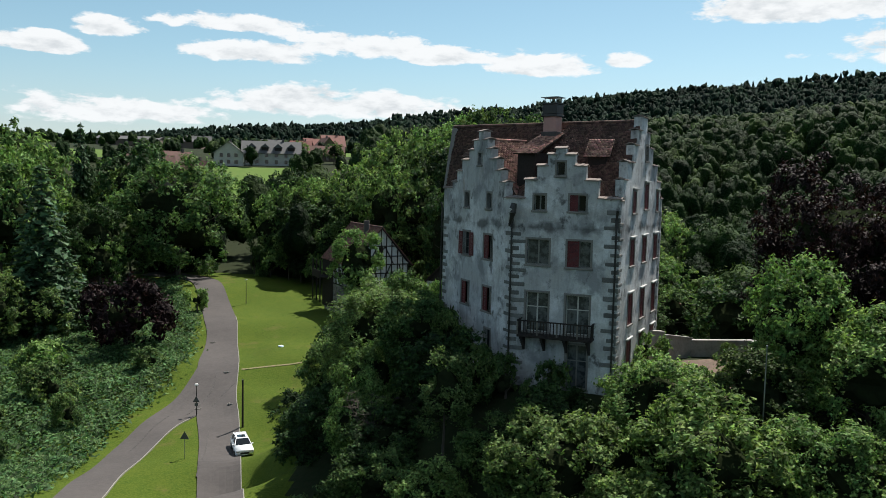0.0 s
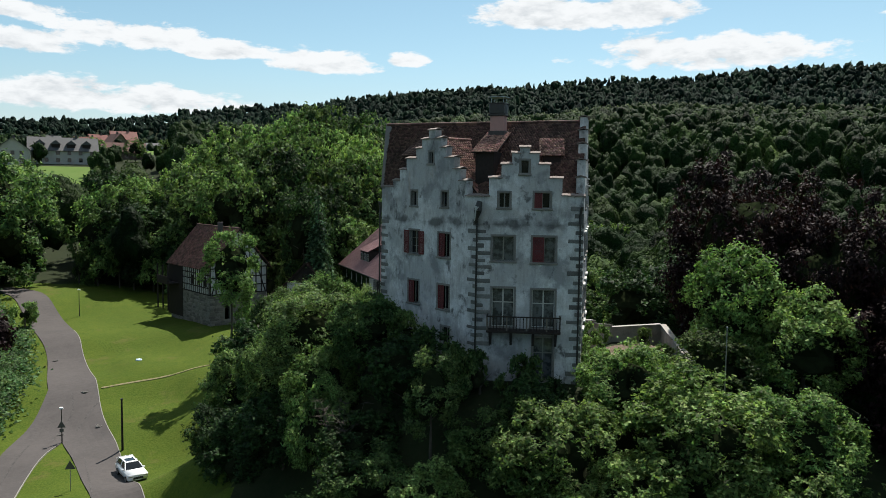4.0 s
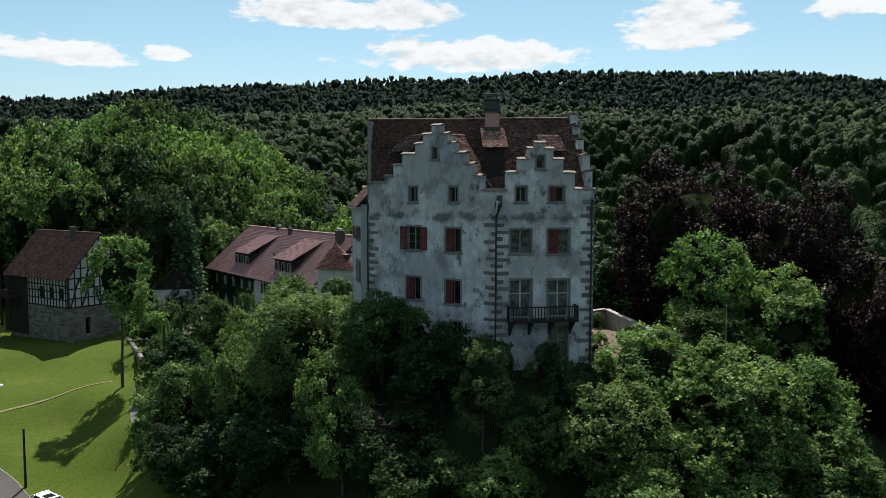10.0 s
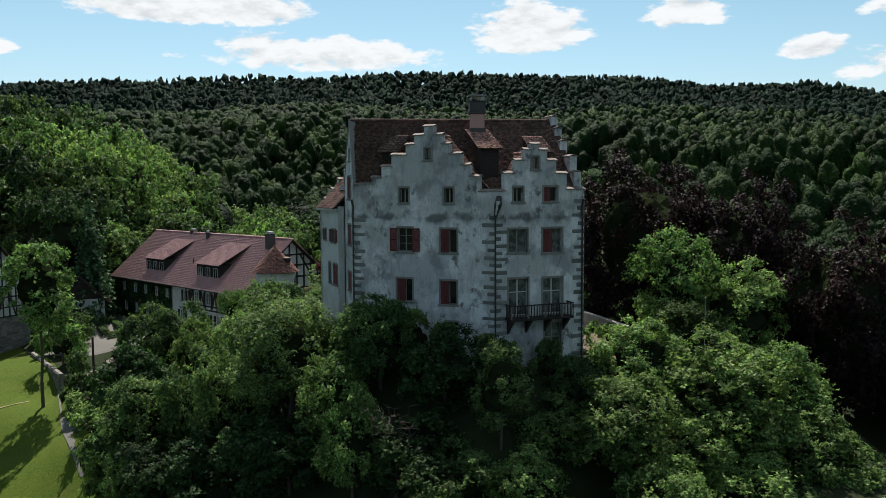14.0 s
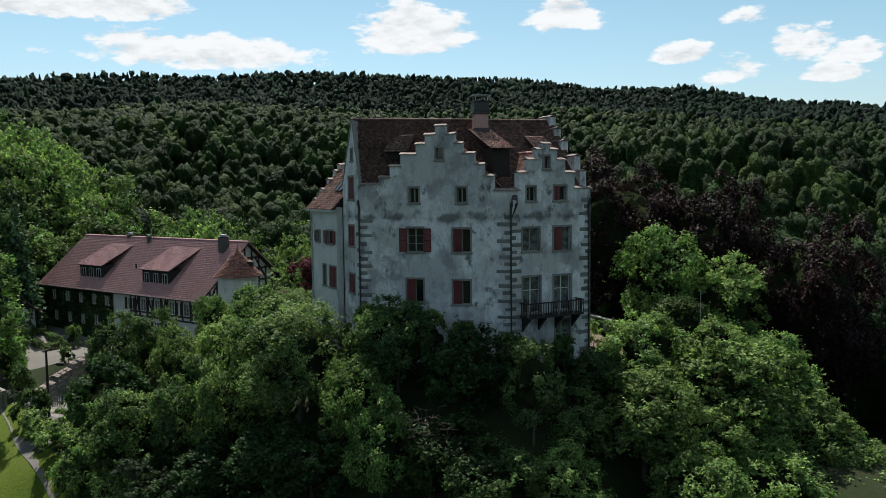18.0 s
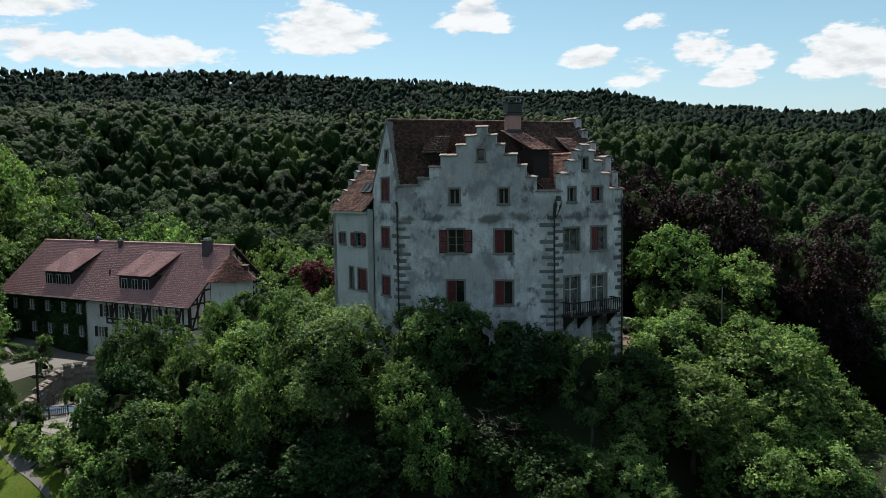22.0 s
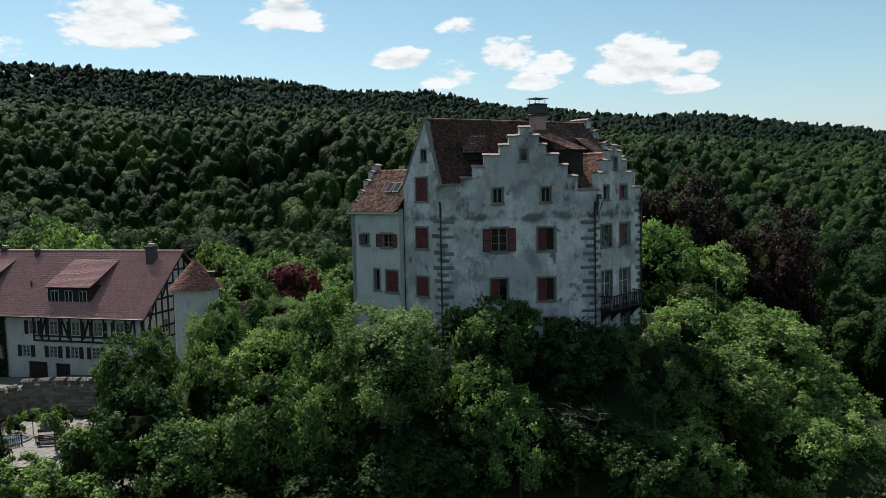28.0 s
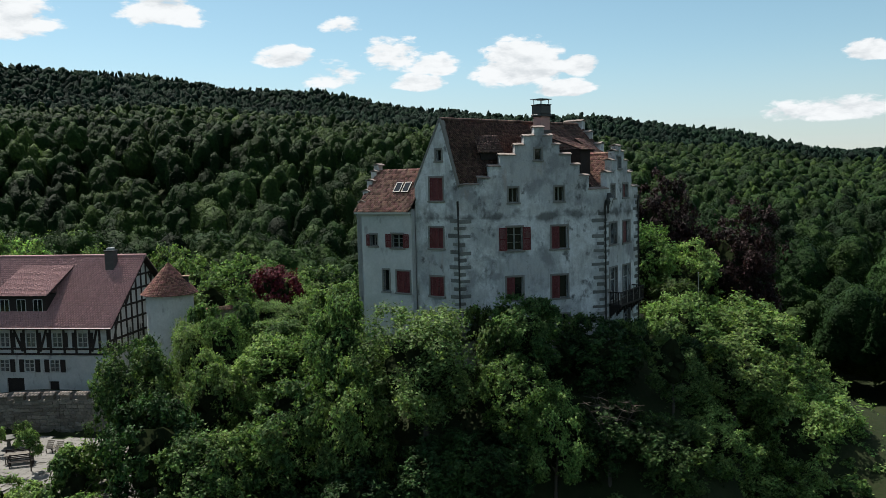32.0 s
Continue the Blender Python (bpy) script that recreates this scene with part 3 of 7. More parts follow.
# ---- ground ----
OX, OY = -15.0, 45.0                 # centre of the far landscape
NEAR = [  # x, y, z of the ground near the walk
    (-20, 82, -3.2), (-18, 68, -4.0), (-34, 80, -3.3), (-28, 91, -2.6), (-28, 111, 0.3), (-32, 128, 3.0), (-47, 151, 6.2),
    (-23, 112, 1.7), (-14, 124, 3.8), (-10.7, 103, 2.1), (-20, 97, -1.2), (-2, 97, 3.2), (-6, 89, 3.0), (6, 103, 6.4), (6, 128, 6.6),
    (14, 80, 12.6), (5, 74, 11.5), (8, 57, 12.2), (16, 62, 12.2), (22, 52, 12.0), (16, 47, 11.6), (-3, 60, 8.5), (2, 47, 8.0), (13, 41, 6.0),
    (-10, 55, 1.5), (0, 38, 0.0), (-12, 70, 2.0), (45, 30, -3.0), (46, 62, 0.0), (60, 90, -2.0), (28, 18, -3.0), (48, 112, 2.0), (2, 112, 5.8), (-4, 111, 4.6)]
RK = (110, 150, 190, 230, 270, 330, 430, 560, 700, 800, 960, 1200)
AZK = (-60, -30, -10, 5, 20, 32, 45, 55, 65, 75, 85, 95, 105, 130)
FAR = (  # ground height by direction (rows) and distance (columns)
    (2, 6, 12, 17, 22, 28, 38, 46, 52, 54, 58, 54),
    (4, 8, 15, 22, 29, 35, 43, 48, 50, 54, 60, 52),
    (6, 9, 16, 24, 31, 37, 42, 47, 50, 60, 88, 80),
    (6, 16, 24, 30, 33, 37, 43, 49, 56, 74, 112, 95),
    (2, 6, 14, 20, 26, 34, 52, 62, 72, 96, 141, 118),
    (2, 0, 4, 12, 26, 46, 59, 71, 78, 104, 147, 122),
    (-2, -6, 0, 10, 32, 40, 50, 62, 76, 104, 151, 126),
    (-4, -6, 6, 30, 35, 38, 44, 54, 78, 100, 141, 116),
    (-4, -8, 12, 27, 31, 34, 40, 50, 72, 90, 126, 104),
    (-4, -8, 4, 24, 30, 32, 34, 42, 60, 76, 106, 90),
    (-5, -9, -4, 4, 12, 27, 32, 36, 50, 64, 90, 76),
    (-6, -10, -6, -2, 3, 11, 20, 28, 38, 50, 69, 60),
    (-7, -12, -10, -6, -2, 2, 8, 14, 20, 28, 39, 34),
    (-8, -14, -10, -6, -2, 2, 6, 10, 16, 22, 28, 28))
NEAR_A, FAR_A = np.array(NEAR, float), np.array(FAR, float)


def far_z(x, y):
    dx, dy = np.asarray(x, float) - OX, np.asarray(y, float) - OY
    r = np.clip(np.hypot(dx, dy), RK[0], RK[-1])
    a = np.clip(np.degrees(np.arctan2(dx, dy)), AZK[0], AZK[-1])
    i = np.clip(np.searchsorted(AZK, a) - 1, 0, len(AZK) - 2)
    A0 = np.array(AZK, float)
    f = (a - A0[i]) / (A0[i + 1] - A0[i])
    f = f * f * (3 - 2 * f)
    j = np.clip(np.searchsorted(RK, r) - 1, 0, len(RK) - 2)
    R0 = np.array(RK, float)
    g = (r - R0[j]) / (R0[j + 1] - R0[j])
    lo = FAR_A[i, j] * (1 - g) + FAR_A[i, j + 1] * g
    hi = FAR_A[i + 1, j] * (1 - g) + FAR_A[i + 1, j + 1] * g
    z = lo * (1 - f) + hi * f
    roll = np.sin(dx * 0.021 + 1.3) * np.cos(dy * 0.017) * 0.006
    return z + roll * np.clip(r - 180, 0, 700) * np.clip((a + 20) / 40, 0.2, 1)


def near_z(x, y):
    x, y = np.asarray(x, float), np.asarray(y, float)
    d = (x[..., None] - NEAR_A[:, 0]) ** 2 + (y[..., None] - NEAR_A[:, 1]) ** 2 + 9.0
    w = d ** -1.7
    z = (w * NEAR_A[:, 2]).sum(-1) / w.sum(-1)
    # the castle's level plateau
    e = np.clip((np.hypot((x - 10) / 13, (y - 58) / 13) - 0.75) / 0.5, 0, 1)
    z = z * e + 12.1 * (1 - e)
    # the sunken patio below the farmhouse
    p = np.clip((np.hypot((x + 1.2) / 6.6, (y - 98.0) / 8.6) - 1.2) / 0.25, 0, 1)
    return z * p + 3.2 * (1 - p)


def ground_z(x, y):
    x, y = np.asarray(x, float), np.asarray(y, float)
    r = np.hypot(x - OX, y - OY)
    s = np.clip((r - 100) / 45, 0, 1)
    s = s * s * (3 - 2 * s)
    return near_z(x, y) * (1 - s) + far_z(x, y) * s


def gz(x, y):
    return float(ground_z(np.array([x]), np.array([y]))[0])


def ground_sheet():
    radii = np.concatenate([np.arange(0, 130, 1.6), np.geomspace(131, 1700, 70), [2600, 4200]])
    n = 320
    ang = np.linspace(0, 2 * math.pi, n, endpoint=False)
    R, T = np.meshgrid(radii, ang, indexing="ij")
    X, Y = OX + R * np.sin(T), OY + R * np.cos(T)
    Z = ground_z(X, Y)
    Z = Z + np.sin(X * 1.3) * np.cos(Y * 1.1) * 0.04
    V = np.stack([X, Y, Z], -1).reshape(-1, 3)
    k = len(radii)
    I = np.arange(k * n).reshape(k, n)
    a, b = I[:-1], I[1:]
    F = np.stack([a, np.roll(a, -1, 1), np.roll(b, -1, 1), b], -1).reshape(-1, 4)
    F = F[n * 0:]
    me = bpy.data.meshes.new("ground")
    me.vertices.add(len(V))
    me.vertices.foreach_set("co", V.astype(np.float32).reshape(-1))
    me.loops.add(F.size)
    me.loops.foreach_set("vertex_index", F.astype(np.int32).reshape(-1))
    me.polygons.add(len(F))
    me.polygons.foreach_set("loop_start", np.arange(0, F.size, 4, dtype=np.int32))
    me.polygons.foreach_set("loop_total", np.full(len(F), 4, dtype=np.int32))
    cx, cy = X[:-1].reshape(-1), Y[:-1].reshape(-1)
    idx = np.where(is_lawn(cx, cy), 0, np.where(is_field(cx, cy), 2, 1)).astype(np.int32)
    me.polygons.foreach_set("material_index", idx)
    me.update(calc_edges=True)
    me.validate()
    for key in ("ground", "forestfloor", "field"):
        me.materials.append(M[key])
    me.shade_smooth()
    return tagged(new("ground", me), "grassy and wooded ground rising to distant hills", "ground", kind="structure")


def polar(x, y):
    dx, dy = np.asarray(x, float) - OX, np.asarray(y, float) - OY
    return np.hypot(dx, dy), np.degrees(np.arctan2(dx, dy))


def is_lawn(x, y):
    """The lawn beside the road, the courtyard and verges."""
    return ((x > -62) & (x < -8 - 0.0 * y) & (y > 55) & (y < 160) & (x < -4 - (y - 100) * 0.02) & ~((x > -11.5) & (y < 92))) | (np.hypot(x - 14, y - 81) < 5)


def is_field(x, y):
    r, a = polar(x, y)
    f1 = (a > -24) & (a < -10) & (r > 205) & (r < 262)
    f2 = (a > -11) & (a < -3.5) & (r > 320) & (r < 520)
    f3 = (a > -30) & (a < -24) & (r > 300) & (r < 360)
    f4 = (a > 97.5) & (a < 104.5) & (r > 152) & (r < 222)
    f5 = (a > -5) & (a < 6) & (r > 600) & (r < 690)
    return f1 | f2 | f3 | f4 | f5


ground_sheet()

# ---- road ----


def ribbon(name, rows, mat, lift, label, category, edge=None):
    """A strip of ground: rows of (x left, y left, x right, y right), draped and resampled."""
    rows = np.array(rows, float)
    t = np.linspace(0, len(rows) - 1, (len(rows) - 1) * 14 + 1)
    i = np.clip(t.astype(int), 0, len(rows) - 2)
    f = (t - i)[:, None]
    p = rows[np.clip(i - 1, 0, len(rows) - 1)], rows[i], rows[i + 1], rows[np.clip(i + 2, 0, len(rows) - 1)]
    S = 0.5 * (2 * p[1] + (p[2] - p[0]) * f + (2 * p[0] - 5 * p[1] + 4 * p[2] - p[3]) * f ** 2 + (3 * p[1] - p[0] - 3 * p[2] + p[3]) * f ** 3)
    k = 7
    V, F = [], []
    for r in S:
        for j in range(k):
            g = j / (k - 1)
            x, y = r[0] * (1 - g) + r[2] * g, r[1] * (1 - g) + r[3] * g
            V.append((x, y, gz(x, y) + lift))
    for a in range(len(S) - 1):
        for j in range(k - 1):
            F.append((a * k + j, a * k + j + 1, (a + 1) * k + j + 1, (a + 1) * k + j))
    n = len(V)
    V += [(x, y, z - 0.3) for x, y, z in V]
    for a in range(len(S) - 1):
        F.append((a * k, (a + 1) * k, (a + 1) * k + n, a * k + n))
        F.append((a * k + k - 1, a * k + k - 1 + n, (a + 1) * k + k - 1 + n, (a + 1) * k + k - 1))
    ob = mesh_object(name, V, F, mat, None, label, smooth=False)
    tagged(ob, label, category, kind="structure")
    return ob, S


_, MAIN = ribbon("road", [(-13.0, 42, -9.6, 42), (-17.2, 55, -13.7, 55), (-22.0, 71, -18.0, 71), (-25.2, 82, -20.9, 82), (-28.0, 90.3, -23.2, 90.3), (-30.2, 97, -25.2, 97), (-32.6, 106, -27.4, 106.8), (-34.8, 117, -30.4, 117.5),
                         (-37.4, 124.5, -32.6, 125.5), (-42, 137, -37.6, 139.5), (-48.8, 149.5, -45.4, 153.5), (-60, 157, -58, 163)], "asphalt", 0.10, "worn grey asphalt road beside the lawn", "road")
_, SIDE = ribbon("road", [(-26.0, 42, -22.4, 42), (-29.0, 55, -25.4, 54), (-32.1, 68, -28.4, 68), (-33.7, 79.5, -29.7, 79.5), (-33.2, 89.5, -29.2, 87.5), (-32.2, 97, -28.3, 91.4), (-32.0, 103.5, -28.0, 97), (-32.8, 108, -28.6, 102)], "asphalt", 0.094, "worn grey asphalt side road joining the lane", "road")


def kerb(S, right, t0, t1, label):
    """A thin line of edging stones along one side of a road strip."""
    V, F = [], []
    for r in S[int(t0 * len(S)):int(t1 * len(S))]:
        c = Vector((r[2], r[3], 0)) if right else Vector((r[0], r[1], 0))
        d = Vector((r[2] - r[0], r[3] - r[1], 0)).normalized() * (1 if right else -1)
        for o, dz in ((0.0, 0.03), (0.0, 0.13), (0.09, 0.13), (0.09, -0.05)):
            p = c + d * o
            V.append((p.x, p.y, gz(c.x, c.y) + dz))
    for i in range(len(V) // 4 - 1):
        for j in range(3):
            F.append((i * 4 + j, i * 4 + j + 1, i * 4 + j + 5, i * 4 + j + 4))
    tagged(mesh_object("kerb", V, F, "kerb"), label, "kerb", kind="structure")


kerb(MAIN, True, 0.0, 0.75, "pale edging stones along the road")
kerb(SIDE, True, 0.0, 0.66, "pale edging stones round the side road")

# ---- castle ----
A, B, C = (0.0, 61.5), (4.5, 51.5), (10.85, 49.0)
ED = (0.446, 0.895)
D = (C[0] + ED[0] * 12.4, C[1] + ED[1] * 12.4)
A2 = (1.66, 65.1)
RW, RE = (0.66, 62.83, 29.55), (13.0, 53.6, 29.55)
Z0 = 11.2
castle = thing("castle", label="weathered grey-white plastered castle with stepped gables and red shutters", category="castle")
ML, MR, ME, MW = plan(A, B), plan(B, C), plan(C, D), plan(A2, A)
LL, LR, LE, LW = dist2(A, B), dist2(B, C), dist2(C, D), dist2(A2, A)


def stepped(base_l, base_r, steps):
    """steps: (u0, u1, top) rows, the narrow high ones win."""
    def top(u):
        t = base_l if u < (steps[0][0] + steps[0][1]) / 2 else base_r
        for a, b, z in steps:
            if a <= u <= b:
                t = max(t, z)
        return t
    return top


STEPS_L = [(1.47, 9.8, 25.3), (2.29, 9.1, 26.1), (3.1, 8.44, 26.88), (4.24, 7.58, 27.58), (4.91, 7.04, 28.22), (5.68, 6.4, 28.8)]
STEPS_R = [(0.69, 5.42, 25.5), (1.48, 4.6, 26.4), (2.16, 3.9, 27.1), (2.65, 3.3, 27.5)]
STEPS_E = [(0.55, 11.6, 25.6), (1.3, 10.3, 26.75), (3.0, 8.6, 27.9), (4.0, 7.4, 28.9), (4.75, 6.4, 29.85)]
TOP_L, TOP_R, TOP_E = stepped(24.85, 24.3, STEPS_L), stepped(24.3, 24.4, STEPS_R), stepped(24.3, 24.4, STEPS_E)

WIN_L = [(3.73, 23.5, 4.4, 24.55), (7.2, 23.5, 7.85, 24.55), (5.72, 26.5, 6.2, 27.3), (3.55, 20.05, 4.7, 21.72), (6.9, 20.05, 8.12, 21.68), (3.47, 16.47, 4.68, 18.1), (6.88, 16.42, 8.1, 18.08), (7.3, 13.0, 8.2, 15.2)]
WIN_R = [(1.35, 23.57, 2.05, 24.55), (3.65, 23.57, 4.66, 24.58), (2.74, 25.8, 3.25, 26.64), (0.98, 20.1, 2.4, 21.7), (3.6, 20.05, 5.07, 21.7), (1.0, 15.75, 2.45, 18.3), (3.62, 15.75, 5.1, 18.25), (3.75, 12.3, 5.05, 15.1)]
WIN_E = [(3.1, 23.5, 4.0, 24.9), (6.45, 23.7, 7.6, 25.4), (10.3, 23.5, 11.1, 24.9), (6.2, 27.0, 7.0, 28.0)]
for zz, hh in ((20.05, 1.7), (16.15, 2.0), (13.0, 2.05)):
    for u in (2.85, 6.35, 9.95):
        WIN_E.append((u, zz, u + 1.2, zz + hh))
WIN_W = [(LW - 2.55, 23.75, LW - 1.35, 25.4), (LW - 2.65, 20.3, LW - 1.4, 21.8), (LW - 2.7, 16.8, LW - 1.45, 18.2), (LW - 1.9, 26.6, LW - 1.42, 27.4)]


def top_w(u):
    a = LW - u                       # distance from the corner A
    return 24.9 + 4.65 * max(0, min(a / 1.47, (LW - a) / (LW - 1.47)))


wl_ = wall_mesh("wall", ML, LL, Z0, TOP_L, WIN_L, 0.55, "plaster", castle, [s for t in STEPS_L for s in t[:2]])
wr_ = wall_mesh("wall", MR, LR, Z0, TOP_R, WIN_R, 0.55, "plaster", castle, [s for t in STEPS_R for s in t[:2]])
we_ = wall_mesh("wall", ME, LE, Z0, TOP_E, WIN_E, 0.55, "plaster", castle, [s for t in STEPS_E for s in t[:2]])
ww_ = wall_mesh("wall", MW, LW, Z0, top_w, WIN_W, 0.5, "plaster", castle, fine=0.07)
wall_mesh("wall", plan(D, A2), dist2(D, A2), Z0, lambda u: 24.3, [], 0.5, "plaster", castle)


def window(m, rect, kind="plain", shut=(), frame_mat="frame_grey", surround="trim", depth=0.22, tilt=0.0):
    """A window in an opening: surround, frame with mullions, panes, and shutters. shut: 'l', 'r', 'L', 'R' (capital: closed over half)."""
    u0, z0, u1, z1 = rect
    wdt, hgt = u1 - u0, z1 - z0
    w = new("window")
    w.parent = castle
    w.matrix_local = m @ Matrix.Translation((u0, 0, z0))
    s = 0.13
    bm = bmesh.new()
    box_into(bm, -s, -0.03, -s, 0, 0.2, hgt + s, 0.012)
    box_into(bm, wdt, -0.03, -s, wdt + s, 0.2, hgt + s, 0.012)
    box_into(bm, 0, -0.028, hgt, wdt, 0.2, hgt + s, 0.0)
    part("surround", bm, surround, w)
    box("sill", -s - 0.05, -0.1, -s, wdt + s + 0.05, 0.2, 0.0, surround, w, 0.015)
    f = 0.055
    bm = bmesh.new()
    box_into(bm, 0, depth, 0, f, depth + 0.06, hgt)
    box_into(bm, wdt - f, depth, 0, wdt, depth + 0.06, hgt)
    box_into(bm, f, depth, 0, wdt - f, depth + 0.06, f)
    box_into(bm, f, depth, hgt - f, wdt - f, depth + 0.06, hgt)
    if wdt > 0.55:
        box_into(bm, wdt / 2 - 0.045, depth - 0.01, f, wdt / 2 + 0.045, depth + 0.05, hgt - f)
    if kind == "door":
        box_into(bm, f, depth - 0.005, hgt * 0.62, wdt - f, depth + 0.045, hgt * 0.62 + 0.06)
    if kind == "cross":
        for g in (0.33, 0.66):
            box_into(bm, f, depth + 0.005, hgt * g, wdt - f, depth + 0.04, hgt * g + 0.03)
    part("window_frame", bm, frame_mat, w)
    halves = ((f, wdt / 2 - 0.045), (wdt / 2 + 0.045, wdt - f)) if wdt > 0.55 else ((f, wdt - f),)
    for a, b in halves:
        box("pane", a, depth + 0.02, f, b, depth + 0.03, hgt - f, "glass_pale" if kind in ("door", "pale") else "glass", w)
    for k in shut:
        half = wdt / 2
        bm = bmesh.new()
        box_into(bm, 0, 0, 0, 0.07, 0.045, hgt, 0.006)
        box_into(bm, half - 0.07, 0, 0, half, 0.045, hgt, 0.006)
        for g in (0, 0.48, 0.95):
            box_into(bm, 0.07, 0, hgt * g, half - 0.07, 0.045, hgt * g + 0.07)
        k_sl = int(hgt / 0.075)
        for i in range(k_sl):
            z = 0.06 + (hgt - 0.12) * i / k_sl
            box_into(bm, 0.07, 0.012, z, half - 0.07, 0.03, z + 0.055)
        sh = part("shutter", bm, "shutter", w)
        if k == "l":
            sh.matrix_local = Matrix.Translation((-half - 0.03, -0.085, 0))
        elif k == "r":
            sh.matrix_local = Matrix.Translation((wdt + 0.03, -0.085, 0))
        elif k == "L":
            sh.matrix_local = Matrix.Translation((0.0, 0.02, 0))
        else:
            sh.matrix_local = Matrix.Translation((half, 0.02, 0))
    return w


for i, rect in enumerate(WIN_L):
    window(ML, rect, "cross" if i == 3 else "plain", {3: "lr", 4: "L", 5: "L", 6: "L"}.get(i, ""))
for i, rect in enumerate(WIN_R):
    window(MR, rect, "door" if i in (5, 6, 7) else "pale" if i in (3, 4) else "plain", {1: "L", 4: "L"}.get(i, ""), "frame_white" if i in (5, 6) else "frame_grey")
for i, rect in enumerate(WIN_E):
    window(ME, rect, "plain", "LR" if i != 3 else "")
for i, rect in enumerate(WIN_W):
    window(MW, rect, "plain", "LR" if i < 3 else "")
# projecting lintels of the east wall
for i, (u0, z0, u1, z1) in enumerate(WIN_E):
    if i != 3:
        o = box("lintel", u0 - 0.2, -0.16, z1 + 0.13, u1 + 0.2, 0.0, z1 + 0.24, "plaster_plain", we_, 0.02)


def quoins(m, length, at_left, z0, z1, parent, step=0.62, seed=0):
    """Long-and-short corner stones of both faces."""
    rng = random.Random(seed)
    z, k = z0, 0
    while z < z1:
        h = step * rng.uniform(0.36, 0.5)
        w = rng.uniform(0.75, 1.0) if k % 2 else rng.uniform(0.4, 0.6)
        x0, x1 = (-0.025, w) if at_left else (length - w, length + 0.025)
        box("quoin", x0, -0.035, z, x1, 0.12, z + h, "quoin", parent, 0.03)
        z += step * rng.uniform(0.75, 1.05)
        k += 1


quoins(ML, LL, False, 12.0, 22.4, wl_, 0.56, 3)
quoins(MR, LR, True, 12.0, 22.2, wr_, 0.56, 4)
quoins(MR, LR, False, 12.0, 23.6, wr_, 0.62, 5)
quoins(ME, LE, True, 12.0, 23.2, we_, 0.5, 6)
quoins(ML, LL, True, 12.0, 22.2, wl_, 0.6, 7)
quoins(MW, LW, False, 12.0, 22.2, ww_, 0.6, 8)
quoins(ME, LE, False, 12.0, 23.2, we_, 0.6, 9)


def copings(m, steps, base_l, base_r, length, parent):
    """Tile caps on every step of a gable and on the wall between."""
    rows = []
    for i, (a, b, z) in enumerate(steps):
        inner = steps[i + 1] if i + 1 < len(steps) else None
        rows += [(a, inner[0], z), (inner[1], b, z)] if inner else [(a, b, z)]
    rows += [(0, steps[0][0], base_l), (steps[0][1], length, base_r)]
    for a, b, z in rows:
        if b - a < 0.1:
            continue
        n = max(1, round((b - a + 0.16) / 0.24))
        w = (b - a + 0.16) / n
        for i in range(n):
            x0 = a - 0.08 + w * i
            o = new("coping_tile", COPING)
            o.parent = parent
            o.matrix_local = Matrix.Translation((x0 + w / 2, 0, z + RC.uniform(-0.015, 0.02))) @ Matrix.Diagonal((w / 0.24, 1, 1, 1))


RC = random.Random(2)
bm = bmesh.new()
cs = [(-0.1, 0.03), (0.28, 0.16), (0.66, 0.03)]
vs = [bm.verts.new((x, y, z + d)) for x in (-0.116, 0.116) for d in (0, -0.06) for y, z in cs]
for f in ((0, 6, 7, 1), (1, 7, 8, 2), (3, 4, 10, 9), (4, 5, 11, 10), (0, 3, 9, 6), (2, 8, 11, 5), (0, 1, 4, 3), (1, 2, 5, 4), (6, 9, 10, 7), (7, 10, 11, 8)):
    bm.faces.new([vs[j] for j in f])
bmesh.ops.recalc_face_normals(bm, faces=bm.faces[:])
COPING = bpy.data.meshes.new("coping_tile")
bm.to_mesh(COPING)
bm.free()
COPING.materials.append(M["coping"])
copings(ML, STEPS_L, 24.85, 24.3, LL, wl_)
copings(MR, STEPS_R, 24.3, 24.4, LR, wr_)
copings(ME, STEPS_E, 24.3, 24.4, LE, we_)

# roof: two front faces that meet above the corner B, one rear face, cross roofs behind the gables
roof = new("roof")
roof.parent = castle


def inset(P, m, u, y, z):
    return tuple(m @ Vector((u, y, z)))


RM = tuple(RW[i] + (RE[i] - RW[i]) * 0.60 for i in range(3))
EA = inset(A, ML, 0.06, 0.05, 24.82)
EB = inset(B, ML, LL - 0.1, 0.4, 24.25)
EC = inset(C, MR, LR - 0.1, 0.35, 24.3)
for q, seed in (((EA, EB, RM, RW), 1), ((EB, EC, RE, RM), 2), (((*D, 24.3), (*A2, 24.8), RW, RE), 3)):
    deck("roof_deck", *q, 0.05, "wood_dark", roof)
    tile_field("roof_tiles", tiles(*q, seed=seed, w=0.2, h=0.2), "tile_old", roof)
bm = bmesh.new()
for i in range(46):
    a = Vector(RW).lerp(Vector(RE), i / 46)
    b = Vector(RW).lerp(Vector(RE), (i + 1.08) / 46)
    tube_into(bm, a + Vector((0, 0, 0.0)), b + Vector((0, 0, 0.025)), 0.14, 0.12, 8)
part("ridge_tiles", bm, "tile_old", roof)


